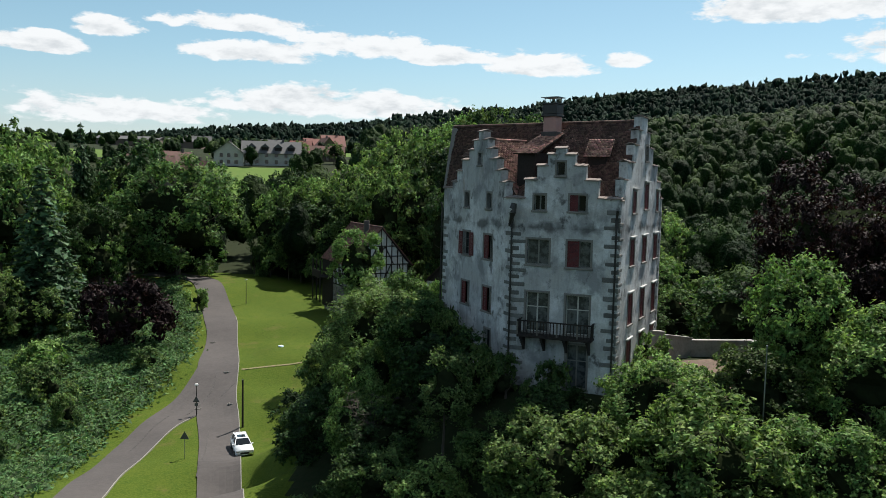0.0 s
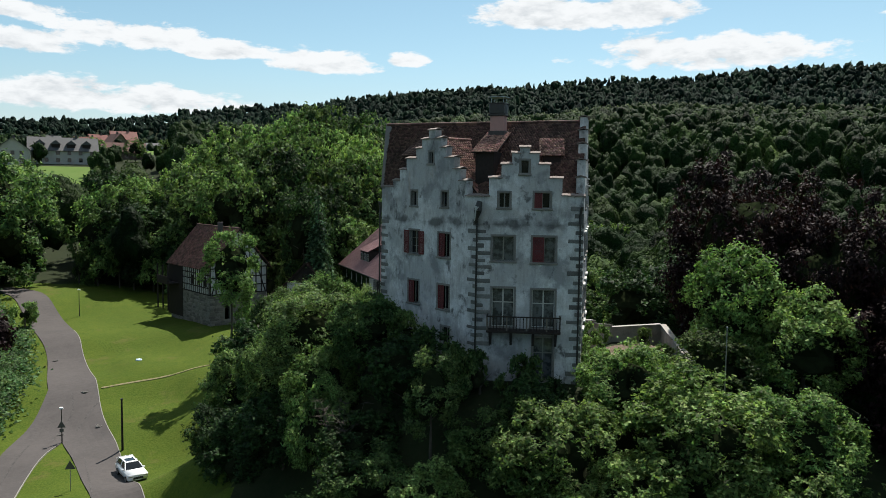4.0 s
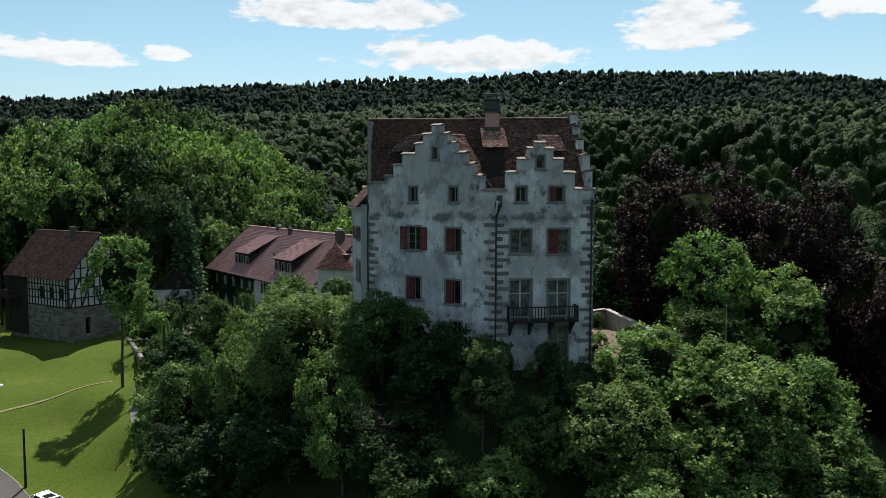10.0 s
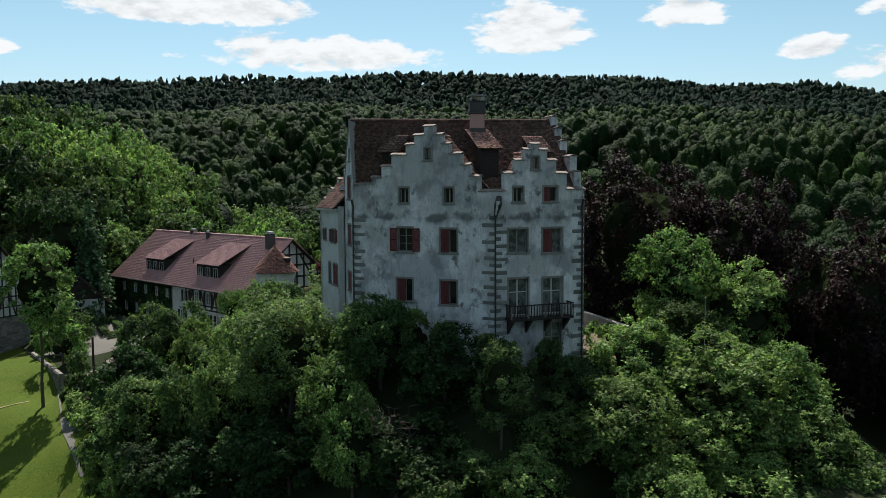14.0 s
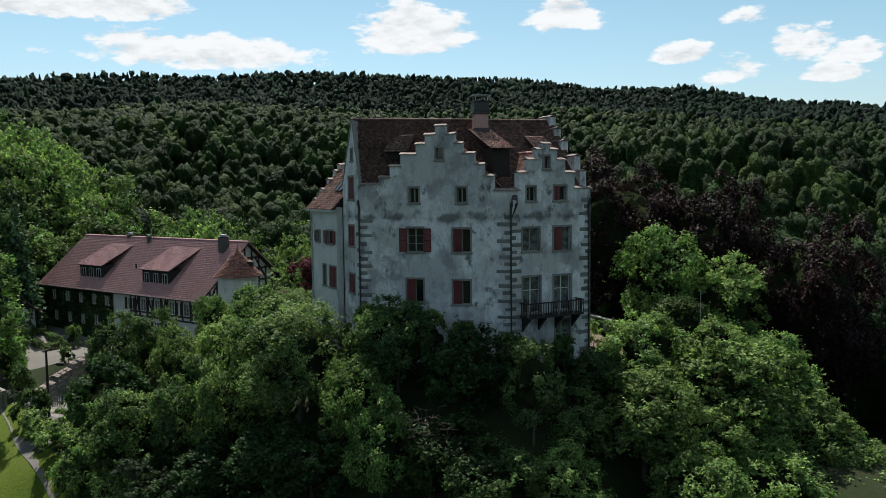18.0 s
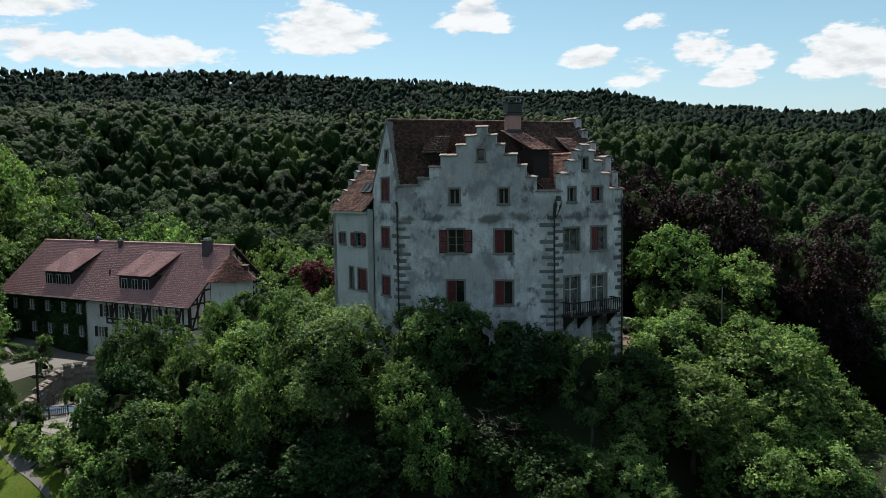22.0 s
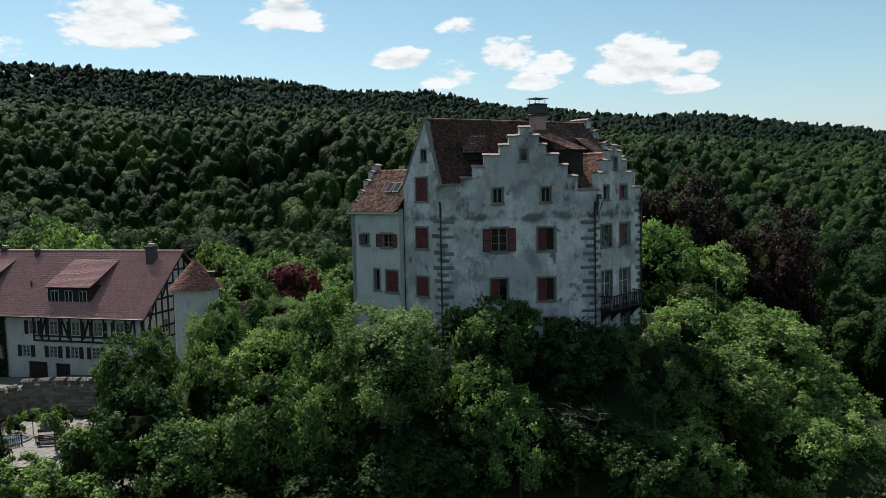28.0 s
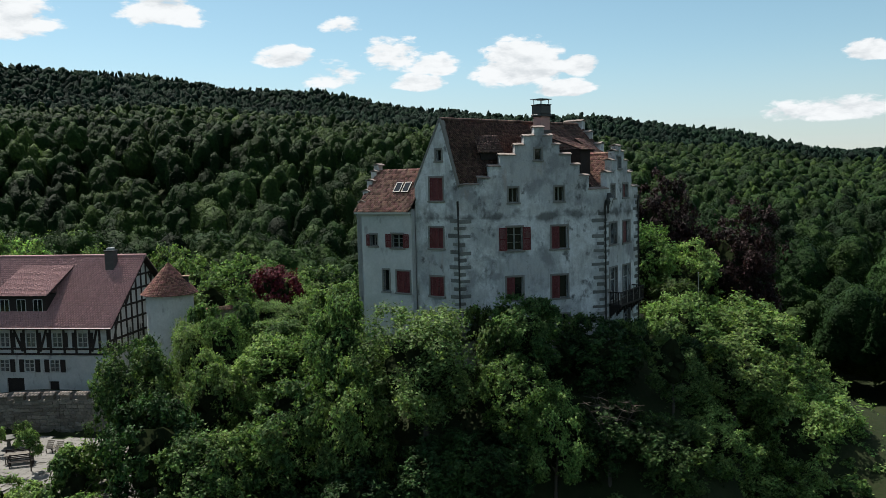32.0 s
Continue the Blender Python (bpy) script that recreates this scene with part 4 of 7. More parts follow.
def cross_roof(m, uc, half, zr, ze, y0, y1, mat):
    g = new("cross_roof")
    g.parent = castle
    for s in (-1, 1):
        P = [m @ Vector((uc + s * half, y0, ze)), m @ Vector((uc + s * half, y1, ze)), m @ Vector((uc, y1, zr)), m @ Vector((uc, y0, zr))]
        if s > 0:
            P = [P[1], P[0], P[3], P[2]]
        slab("deck", P, 0.1, "wood_dark", g)
        tile_field("roof_tiles", tiles(*P, seed=int(uc * 10) + s, w=0.2, h=0.2), mat, g)
    bm = bmesh.new()
    n = max(3, int((y1 - y0) / 0.3))
    for i in range(n):
        tube_into(bm, m @ Vector((uc, y0 + (y1 - y0) * i / n, zr)), m @ Vector((uc, y0 + (y1 - y0) * (i + 1.1) / n, zr + 0.02)), 0.12, 0.1, 8)
    part("ridge_tiles", bm, mat, g)


cross_roof(ML, 6.05, 4.2, 28.25, 24.55, 0.5, 4.7, "tile_red")
cross_roof(MR, 2.98, 2.45, 26.95, 24.35, 0.5, 4.9, "tile_red")

# rake verge of the west gable
bm = bmesh.new()
for u0, z0, u1, z1 in ((LW + 0.04, 24.75, LW - 1.47, 29.62), (-0.05, 24.75, LW - 1.47, 29.62)):
    beam_into(bm, (u0, 0.2, z0), (u1, 0.2, z1), 0.14, 0.5)
ob = part("verge", bm, "trim", castle)
ob.matrix_local = MW


def shed_dormer(centre, direction, width, depth, zt, zb, wall_h, mat, n_win=1, parent=castle):
    """A shed dormer: front towards direction, sloped roof slab, cheeks and a dark window band."""
    d = Vector((*direction, 0)).normalized()
    s = Vector((d.y, -d.x, 0))
    g = new("dormer")
    g.parent = parent
    c = Vector((*centre, 0))
    m = Matrix.Identity(4)
    m.col[0][:3], m.col[1][:3], m.col[2][:3], m.col[3][:3] = -s, -d, (0, 0, 1), c
    g.matrix_local = m
    h = width / 2
    bm = bmesh.new()
    box_into(bm, -h, 0, zb - wall_h, h, depth, zb - 0.02)
    part("body", bm, "wood_dark", g)
    o = 0.25
    P = [(-h - o, -o, zb - 0.04), (h + o, -o, zb - 0.04), (h + o, depth, zt), (-h - o, depth, zt)]
    slab("deck", P, 0.1, "wood_dark", g)
    tile_field("roof_tiles", tiles(*P, seed=int(zt * 7), w=0.2, h=0.22), mat, g)
    for i in range(n_win):
        x = -h + width * (i + 0.5) / n_win
        w = new("window")
        w.parent = g
        w.matrix_local = Matrix.Translation((x, -0.03, zb - wall_h * 0.55))
        a, e = min(0.42, width / n_win * 0.32), wall_h * 0.3
        bm = bmesh.new()
        for q in ((-a - 0.06, -e, -a, e), (a, -e, a + 0.06, e), (-a, e, a, e + 0.06), (-a, -e - 0.06, a, -e), (-0.03, -e, 0.03, e)):
            box_into(bm, q[0], -0.02, q[1], q[2], 0.03, q[3])
        part("frame", bm, "frame_white", w)
        box("pane", -a, 0, -e, a, 0.01, e, "glass", w)
    return g


LN, RN = (-ML.col[1][0], -ML.col[1][1]), (-MR.col[1][0], -MR.col[1][1])
p = ML @ Vector((2.6, 0.78, 0))
shed_dormer((p.x, p.y), LN, 1.3, 1.3, 28.4, 27.2, 0.6, "tile_old", 0)
p = MR @ Vector((4.75, 2.6, 0))
shed_dormer((p.x, p.y), RN, 1.2, 1.5, 28.3, 27.15, 1.2, "tile_red", 0)
shed_dormer((5.34, 52.86), (-0.524, -0.852), 1.25, 4.3, 28.85, 27.3, 2.3, "tile_red", 0)

# chimney
chim = new("chimney")
chim.parent = castle
chim.matrix_local = pose(7.45, 56.3, 0, 0, 0, -37)
box("shaft", -0.5, -0.42, 26.5, 0.5, 0.42, 29.95, "chimney", chim, 0.02)
box("plinth", -0.6, -0.52, 26.0, 0.6, 0.52, 28.9, "chimney_grey", chim, 0.03)
bm = bmesh.new()
box_into(bm, -0.62, -0.54, 29.95, 0.62, 0.54, 30.1, 0.02)
box_into(bm, -0.57, -0.5, 30.1, 0.57, 0.5, 30.8, 0.04)
box_into(bm, -0.6, -0.53, 30.8, 0.6, 0.53, 30.88, 0.01)
part("cap", bm, "metal_dark", chim)
for x in (-0.45, 0.45):
    for y in (-0.36, 0.36):
        box("leg", x - 0.02, y - 0.02, 30.88, x + 0.02, y + 0.02, 31.25, "metal_light", chim)
box("cover", -0.66, -0.56, 31.25, 0.66, 0.56, 31.3, "metal_light", chim)


def pipe(name, pts, r, mat, parent, seg=8):
    bm = bmesh.new()
    for a, b in zip(pts, pts[1:]):
        tube_into(bm, a, b, r, r, seg)
    return part(name, bm, mat, parent, smooth=False)


def downpipe(x, y, z0, z1, outward):
    o = Vector((*outward, 0)).normalized()
    base = Vector((x, y, 0)) + o * 0.14
    g = new("downpipe")
    g.parent = castle
    pipe("pipe", [base + Vector((0, 0, z0)), base + Vector((0, 0, z1))], 0.06, "metal_dark", g)
    pipe("elbow", [base + Vector((0, 0, z1)), base - o * 0.05 + Vector((0, 0, z1 + 0.5)), base + o * 0.08 + Vector((0, 0, z1 + 1.1))], 0.085, "metal_dark", g)
    for z in np.arange(z0 + 1, z1, 2.2):
        box("bracket", base.x - 0.09, base.y - 0.09, z, base.x + 0.09, base.y + 0.09, z + 0.05, "metal_dark", g)


downpipe(*B, 12, 22.4, (-0.68, -0.72))
hop = new("rain_hopper")
hop.parent = castle
hop.matrix_local = Matrix.Translation((B[0] - 0.28, B[1] - 0.3, 22.5)) @ pose(0, 0, 0, 0, 10, -40)
bm = bmesh.new()
tube_into(bm, (0, 0, 0), (0.02, 0, 0.9), 0.06, 0.26, 10)
tube_into(bm, (0.02, 0, 0.9), (0.0, 0.1, 1.5), 0.26, 0.18, 10)
part("funnel", bm, "metal_dark", hop)
bm = bmesh.new()
tube_into(bm, (-0.04, -0.13, 0.2), (-0.02, -0.15, 1.15), 0.03, 0.14, 8)
part("torn_sheet", bm, "plaster_plain", hop, "pale torn metal sheet")
downpipe(*A, 12, 22.6, (-0.95, 0.0))
downpipe(C[0] - 0.25, C[1] + 0.1, 12, 22.6, (0.2, -0.98))

# balcony of the right-hand face
balc = new("balcony")
balc.parent = castle
balc.matrix_local = MR
bu0, bu1, bd = 0.72, 5.5, 1.0
box("floor", bu0, -bd, 15.5, bu1, 0.0, 15.66, "wood_dark", balc, 0.02)
for u in (0.95, 2.3, 3.75, 5.2):
    bm = bmesh.new()
    for i in range(6):
        t = i / 6
        box_into(bm, u - 0.08, -bd * 0.9 * (1 - t) ** 1.3, 15.5 - 0.16 * (i + 1), u + 0.08, 0.0, 15.5 - 0.16 * i)
    part("bracket", bm, "wood_dark", balc)
box("handrail", bu0, -bd, 16.52, bu1, -bd + 0.08, 16.6, "wood_dark", balc, 0.01)
box("handrail", bu0, -bd + 0.08, 16.52, bu0 + 0.08, 0, 16.6, "wood_dark", balc, 0.01)
box("handrail", bu1 - 0.08, -bd + 0.08, 16.52, bu1, 0, 16.6, "wood_dark", balc, 0.01)
n = 22
for i in range(n + 1):
    u = bu0 + 0.04 + (bu1 - bu0 - 0.08) * i / n
    big_ = i % 6 == 0
    w_ = 0.05 if big_ else 0.025
    box("post" if big_ else "baluster", u - w_, -bd + 0.015, 15.66, u + w_, -bd + 0.065, 16.52, "wood_dark" if not big_ else "wood_grey", balc)
for u in (bu0 + 0.04, bu1 - 0.04):
    for k in range(4):
        y = -bd + 0.2 + k * 0.2
        box("baluster", u - 0.025, y, 15.66, u + 0.025, y + 0.05, 16.52, "wood_dark", balc)

# annex on the west side
F_, G_ = (1.12, 65.28), (2.54, 69.97)
MA = plan(G_, F_)
LA = dist2(F_, G_)
annex = thing("castle_annex", label="low pale plastered annex with a red tiled roof and stepped gable", category="annex")
WIN_A = [(LA - 3.7, 20.4, LA - 3.1, 21.25), (LA - 1.75, 20.3, LA - 0.75, 21.3), (LA - 2.6, 17.0, LA - 2.08, 18.6), (LA - 1.4, 16.95, LA - 0.25, 18.55)]
CAS = castle
castle = annex
wall_mesh("wall", MA, LA, Z0, lambda u: 23.15, WIN_A, 0.5, "plaster_plain", annex)
for i, rect in enumerate(WIN_A):
    window(MA, rect, "cross" if i == 1 else "plain", {0: "l", 1: "lr", 3: "LR"}.get(i, ""))
castle = CAS
H_ = tuple(MA @ Vector((0, 5.6, 0)))[:2]
I_ = tuple(MA @ Vector((LA, 5.6, 0)))[:2]
STEPS_A = [(0.3, 5.3, 23.7), (0.9, 4.7, 24.5), (1.5, 4.1, 25.3), (2.1, 3.5, 26.0), (2.55, 3.1, 26.5)]
MN = plan(H_, G_)
wn_ = wall_mesh("wall", MN, 5.6, Z0, stepped(23.2, 23.2, STEPS_A), [], 0.45, "plaster_plain", annex, [s for t in STEPS_A for s in t[:2]])
copings(MN, STEPS_A, 23.2, 23.2, 5.6, wn_)
wall_mesh("wall", plan(I_, H_), LA, Z0, lambda u: 23.15, [], 0.45, "plaster_plain", annex)
ar = new("roof")
ar.parent = annex
q = [MA @ Vector((-0.0, -0.35, 23.0)), MA @ Vector((LA, -0.35, 23.0)), MA @ Vector((LA + 1.2, 2.6, 26.15)), MA @ Vector((-0.0 + 0.4, 2.6, 26.15))]
q[2] = MA @ Vector((LA + 0.3, 2.6, 26.15))
slab("roof_deck", q, 0.12, "wood_dark", ar)
tile_field("roof_tiles", tiles(*q, seed=11, w=0.2, h=0.22), "tile_red", ar)
q2 = [MA @ Vector((LA, 5.9, 23.0)), MA @ Vector((0, 5.9, 23.0)), MA @ Vector((0.4, 2.6, 26.15)), MA @ Vector((LA + 0.3, 2.6, 26.15))]
slab("roof_deck", q2, 0.12, "wood_dark", ar)
tile_field("roof_tiles", tiles(*q2, seed=12, w=0.2, h=0.22), "tile_red", ar)
box("eaves_board", 0, -0.36, 22.8, LA, -0.05, 22.96, "frame_white", annex).matrix_local = MA
# two roof lights
for u in (LA - 1.75, LA - 1.0):
    y, z = 0.35, 23.0 + 0.7 / 2.95 * 3.15
    rl = new("roof_light")
    rl.parent = annex
    sl = math.degrees(math.atan2(3.15, 2.95))
    rl.matrix_local = MA @ Matrix.Translation((u, 1.15, 24.72)) @ pose(0, 0, 0, sl, 0, 0)
    bm = bmesh.new()
    for q in ((-0.3, -0.5, -0.24, 0.5), (0.24, -0.5, 0.3, 0.5), (-0.24, 0.44, 0.24, 0.5), (-0.24, -0.5, 0.24, -0.44)):
        box_into(bm, q[0], q[1], 0.0, q[2], q[3], 0.1)
    part("frame", bm, "metal_dark", rl)
    box("pane", -0.24, -0.44, 0.05, 0.24, 0.44, 0.07, "glass", rl)

# ---- timber-framed buildings ----


def timber(m, length, z0, z1, wall, posts, rails=(), braces=(), top=None, w=0.17):
    """Dark beams proud of a wall: posts at u, rails at z, braces (u0, z0, u1, z1)."""
    def put(a, b):
        bm = bmesh.new()
        beam_into(bm, a, b, w, 0.1)
        part("beam", bm, "wood_dark", wall)
    for u in posts:
        put((u, -0.03, z0), (u, -0.03, (top(u) - 0.05) if top else z1))
    for z in rails:
        a, b = 0.0, length
        if top:
            inside = [u for u in np.linspace(0, length, 121) if top(u) > z]
            if not inside:
                continue
            a, b = inside[0], inside[-1]
        put((a, -0.04, z), (b, -0.04, z))
    for u0, za, u1, zb in braces:
        put((u0, -0.035, za), (u1, -0.035, zb))


def small_window(m, rect, owner, shut=False, frame_mat="frame_white"):
    u0, z0, u1, z1 = rect
    w = new("window")
    w.parent = owner
    w.matrix_local = m @ Matrix.Translation((u0, 0, z0))
    W, H = u1 - u0, z1 - z0
    bm = bmesh.new()
    for q in ((-0.06, -0.06, 0.05, H + 0.06), (W - 0.05, -0.06, W + 0.06, H + 0.06), (0.05, H - 0.05, W - 0.05, H + 0.06), (0.05, -0.06, W - 0.05, 0.05), (W / 2 - 0.03, 0.05, W / 2 + 0.03, H - 0.05)):
        box_into(bm, q[0], -0.06, q[1], q[2], 0.12, q[3])
    for g in (0.33, 0.66):
        box_into(bm, 0.05, 0.0, H * g, W / 2 - 0.03, 0.05, H * g + 0.03)
        box_into(bm, W / 2 + 0.03, 0.0, H * g, W - 0.05, 0.05, H * g + 0.03)
    part("window_frame", bm, frame_mat, w)
    box("pane", 0.05, 0.05, 0.05, W - 0.05, 0.07, H - 0.05, "glass_curtain" if frame_mat == "frame_white" else "glass", w)
    if shut:
        for x in (-W / 2 - 0.08, W + 0.08):
            bm = bmesh.new()
            box_into(bm, x, -0.07, -0.02, x + W / 2, -0.02, H + 0.02, 0.01)
            part("shutter", bm, "wood_dark", w)


def rubble_wall(name, P, Q, z0, z1, thick, label, cap=True, seed=0, category="wall", stone=(0.55, 0.32), kind="structure"):
    """A mortared rubble wall whose face stones are pieces of their own."""
    rng = random.Random(seed)
    m, L = plan(P, Q), dist2(P, Q)
    core = box(name, 0.05, 0.06, z0, L - 0.05, thick - 0.06, z1, "mortar")
    core.matrix_world = m
    tagged(core, label, category, kind=kind)
    shapes = []
    for i in range(5):
        bm = bmesh.new()
        r = box_into(bm, -0.5, -0.5, -0.5, 0.5, 0.5, 0.5, 0.12)
        for v in bm.verts:
            v.co += Vector((rng.uniform(-1, 1), rng.uniform(-1, 1), rng.uniform(-1, 1))) * 0.07
        me = bpy.data.meshes.new("stone")
        bm.to_mesh(me)
        bm.free()
        me.materials.append(M["rubble"])
        shapes.append(me)
    z = z0
    count = 0
    while z < z1 - 0.1 and count < 300:
        h = stone[1] * rng.uniform(0.75, 1.2)
        u = 0.0
        while u < L - 0.1 and count < 300:
            w = min(stone[0] * rng.uniform(0.6, 1.5), L - u)
            o = new("stone", rng.choice(shapes))
            o.parent = core
            o.matrix_local = Matrix.Translation((u + w / 2, 0.08, z + h / 2)) @ Matrix.Diagonal((w * 0.94, 0.22, h * 0.92, 1))
            u += w
            count += 1
        z += h
    if cap:
        V = tiles((0, -0.2, z1), (L, -0.2, z1), (L, thick / 2, z1 + 0.3), (0, thick / 2, z1 + 0.3), seed=seed, w=0.35, h=0.2)
        V2 = tiles((L, thick + 0.2, z1), (0, thick + 0.2, z1), (0, thick / 2, z1 + 0.3), (L, thick / 2, z1 + 0.3), seed=seed + 1, w=0.35, h=0.2)
        tile_field("coping", np.concatenate([V, V2]), "tile_red", core)
    return core


# barn with stone base
K0, K1 = (-20.2, 136.4), (-14.0, 123.5)
MB = plan(K0, K1)
LB = dist2(K0, K1)
K2 = tuple(MB @ Vector((LB, 9.4, 0)))[:2]
K3 = tuple(MB @ Vector((0, 9.4, 0)))[:2]
MG = plan(K1, K2)
barn = thing("timber_framed_barn", label="small half-timbered house with rubble base and brown tiled roof", category="house")
ZS, ZE, ZR = 8.3, 12.6, 18.2
base_f = wall_mesh("base_wall", MB, LB, 2.5, lambda u: ZS, [(6.0, 6.4, 6.5, 7.1), (9.6, 6.0, 10.1, 6.8)], 0.5, "mortar", barn)
base_g = wall_mesh("base_wall", MG, 9.4, 2.5, lambda u: ZS, [(2.4, 4.6, 3.2, 6.8)], 0.5, "mortar", barn)
rs = random.Random(4)
for owner, LLn, skip in ((base_f, LB, [(6.0, 6.4, 6.5, 7.1), (9.6, 6.0, 10.1, 6.8)]), (base_g, 9.4, [(2.4, 4.6, 3.2, 6.8)])):
    z = 3.0
    while z < ZS - 0.2:
        h = rs.uniform(0.3, 0.5)
        u = 0.0
        while u < LLn - 0.15:
            w = min(rs.uniform(0.4, 0.95), LLn - u)
            if not any(u < q[2] and u + w > q[0] and z < q[3] and z + h > q[1] for q in skip):
                box("stone", u + 0.02, -0.05 - rs.uniform(0, 0.04), z + 0.02, u + w - 0.02, 0.1, min(z + h, ZS) - 0.02, "rubble", owner, 0.05)
            u += w
        z += h
WB = [(7.8, 9.6, 8.6, 10.9), (10.2, 9.6, 11.0, 10.9), (12.6, 9.6, 13.3, 10.9)]
wf = wall_mesh("wall", MB, LB, ZS, lambda u: ZE, WB, 0.3, "plaster_plain", barn)
timber(MB, LB, ZS, ZE, wf, [0.1, *np.arange(5.2, LB, 0.72), LB - 0.08], (ZS + 0.1, 9.4, 10.4, 11.3, ZE - 0.1), w=0.15)
for r in WB:
    small_window(MB, r, barn, frame_mat="wood_dark")


def gable_top(half, ze, zr):
    return lambda u: ze + (zr - ze) * (1 - abs(u - half) / half)


gt = gable_top(4.7, ZE - 0.3, ZR - 0.1)
WG = [(4.3, 14.1, 5.1, 15.1), (1.8, 10.2, 2.5, 11.2), (6.3, 10.2, 7.0, 11.2)]
wg = wall_mesh("wall", MG, 9.4, ZS, gt, WG, 0.3, "plaster_plain", barn, fine=0.1)
timber(MG, 9.4, ZS, ZE, wg, [0.1, 1.0, 1.9, 2.9, 3.8, 4.7, 5.6, 6.5, 7.5, 8.4, 9.3], (ZS + 0.1, 9.6, 10.9, 12.3, 13.6, 15.2), [(1.95, 8.4, 2.85, 10.8), (3.85, 10.9, 4.65, 8.4), (5.55, 10.9, 4.75, 8.4), (7.4, 8.4, 6.6, 10.8), (1.1, 10.9, 1.8, 12.3), (3.0, 12.3, 3.7, 10.9), (6.4, 12.3, 5.7, 10.9), (0.3, 8.4, 1.6, 12.2), (9.1, 8.4, 7.8, 12.2), (2.6, 12.4, 4.0, 15.0), (6.8, 12.4, 5.4, 15.0), (4.0, 13.7, 5.4, 15.1)], top=gt, w=0.16)
wall_mesh("wall", plan(K2, K3), LB, 3.0, lambda u: ZE, [], 0.3, "plaster_plain", barn)
wall_mesh("wall", plan(K3, K0), 9.4, 3.0, gt, [], 0.3, "plaster_plain", barn, fine=0.1)
br = new("roof")
br.parent = barn
e = 0.6
fr = [MB @ Vector(v) for v in ((-0.5, -e, ZE - 0.45), (LB + 0.5, -e, ZE - 0.45), (LB + 0.5, 4.7, ZR), (-0.5, 4.7, ZR))]
bk = [MB @ Vector(v) for v in ((LB + 0.5, 9.4 + e, ZE - 0.45), (-0.5, 9.4 + e, ZE - 0.45), (-0.5, 4.7, ZR), (LB + 0.5, 4.7, ZR))]
for k, q in enumerate((fr, bk)):
    slab("roof_deck", q, 0.14, "wood_dark", br)
    tile_field("roof_tiles", tiles(*q, seed=20 + k, w=0.26, h=0.26), "tile_turret", br)
bm = bmesh.new()
tube_into(bm, fr[3], fr[2], 0.15, 0.15, 8)
part("ridge_tiles", bm, "tile_old", br)
cx, cy = tuple(MB @ Vector((LB * 0.68, 3.9, 0)))[:2]
box("chimney", cx - 0.4, cy - 0.4, 16.6, cx + 0.4, cy + 0.4, 19.0, "chimney_grey", barn, 0.03)
# wooden porch at the far end
pm = new("porch")
pm.parent = barn
pm.matrix_local = MB
box("parapet", -1.0, -2.0, 9.2, 3.4, -1.9, 10.3, "wood_dark", pm)
box("floor", -1.0, -2.0, 9.05, 3.4, 0, 9.2, "wood_dark", pm)
for u in (-0.9, 1.2, 3.3):
    box("post", u - 0.09, -1.95, 5.0, u + 0.09, -1.77, 12.0, "wood_dark", pm)
# dark sheet; below the porch floor it stands in for shadow
box("back_wall", -1.0, -0.12, 4.0, 4.8, -0.06, 12.2, "wood_dark", pm)

# farmhouse
E0, E1 = (6.7, 129.6), (9.8, 97.4)
MF = plan(E0, E1)
LF = dist2(E0, E1)
DF = 13.0
farm = thing("farmhouse", label="long half-timbered farmhouse with plum red tiled roof and dormers", category="house")
FZ, FE, FR = 5.6, 12.7, 18.4
WF = []
for u in (18.6, 21.2, 23.9, 26.6, 29.2):
    WF.append((u, 10.3, u + 1.0, 11.7))
for u in (17.6, 21.0, 23.6, 26.2):
    WF.append((u, 7.9, u + 1.0, 9.1))
for u in (2.0, 5.2, 8.2, 11.2, 14.0):
    WF += [(u, 10.4, u + 0.9, 11.6), (u + 0.3, 7.7, u + 1.2, 8.9)]
DOORS = [(18.2, 5.6, 20.6, 7.4), (21.6, 5.6, 23.4, 7.3), (26.0, 6.2, 27.0, 7.0)]
ff = wall_mesh("wall", MF, LF, FZ, lambda u: FE, WF + DOORS, 0.4, "plaster_plain", farm)
timber(MF, LF, 9.7, FE, ff, [19.2, 20.2, 21.0, 22.4, 23.7, 25.1, 26.4, 27.8, 29.0, 30.4, 31.4, LF - 0.1], (), [(20.0, 9.9, 20.9, 12.5), (22.5, 12.5, 23.5, 9.9), (25.3, 9.9, 26.2, 12.5), (30.6, 9.9, 31.3, 12.5)], w=0.2)
for z in (9.65, 10.15, 12.55):
    bm = bmesh.new()
    beam_into(bm, (19.1, -0.04, z), (LF, -0.04, z), 0.18, 0.1)
    part("beam", bm, "wood_dark", ff)
for k, r in enumerate(WF):
    small_window(MF, r, farm, shut=k < 9)
for r in DOORS:
    d_ = box("door", r[0], 0.15, r[1], r[2], 0.22, r[3], "wood_dark", farm)
    d_.matrix_local = MF
K5 = tuple(MF @ Vector((LF, DF, 0)))[:2]
K6 = tuple(MF @ Vector((0, DF, 0)))[:2]
MFG = plan(E1, K5)
ft = gable_top(DF / 2, FE - 0.25, FR - 0.12)
wfg = wall_mesh("wall", MFG, DF, FZ, ft, [(5.6, 10.2, 6.5, 11.6), (3.2, 10.2, 4.1, 11.6)], 0.4, "plaster_plain", farm, fine=0.12)
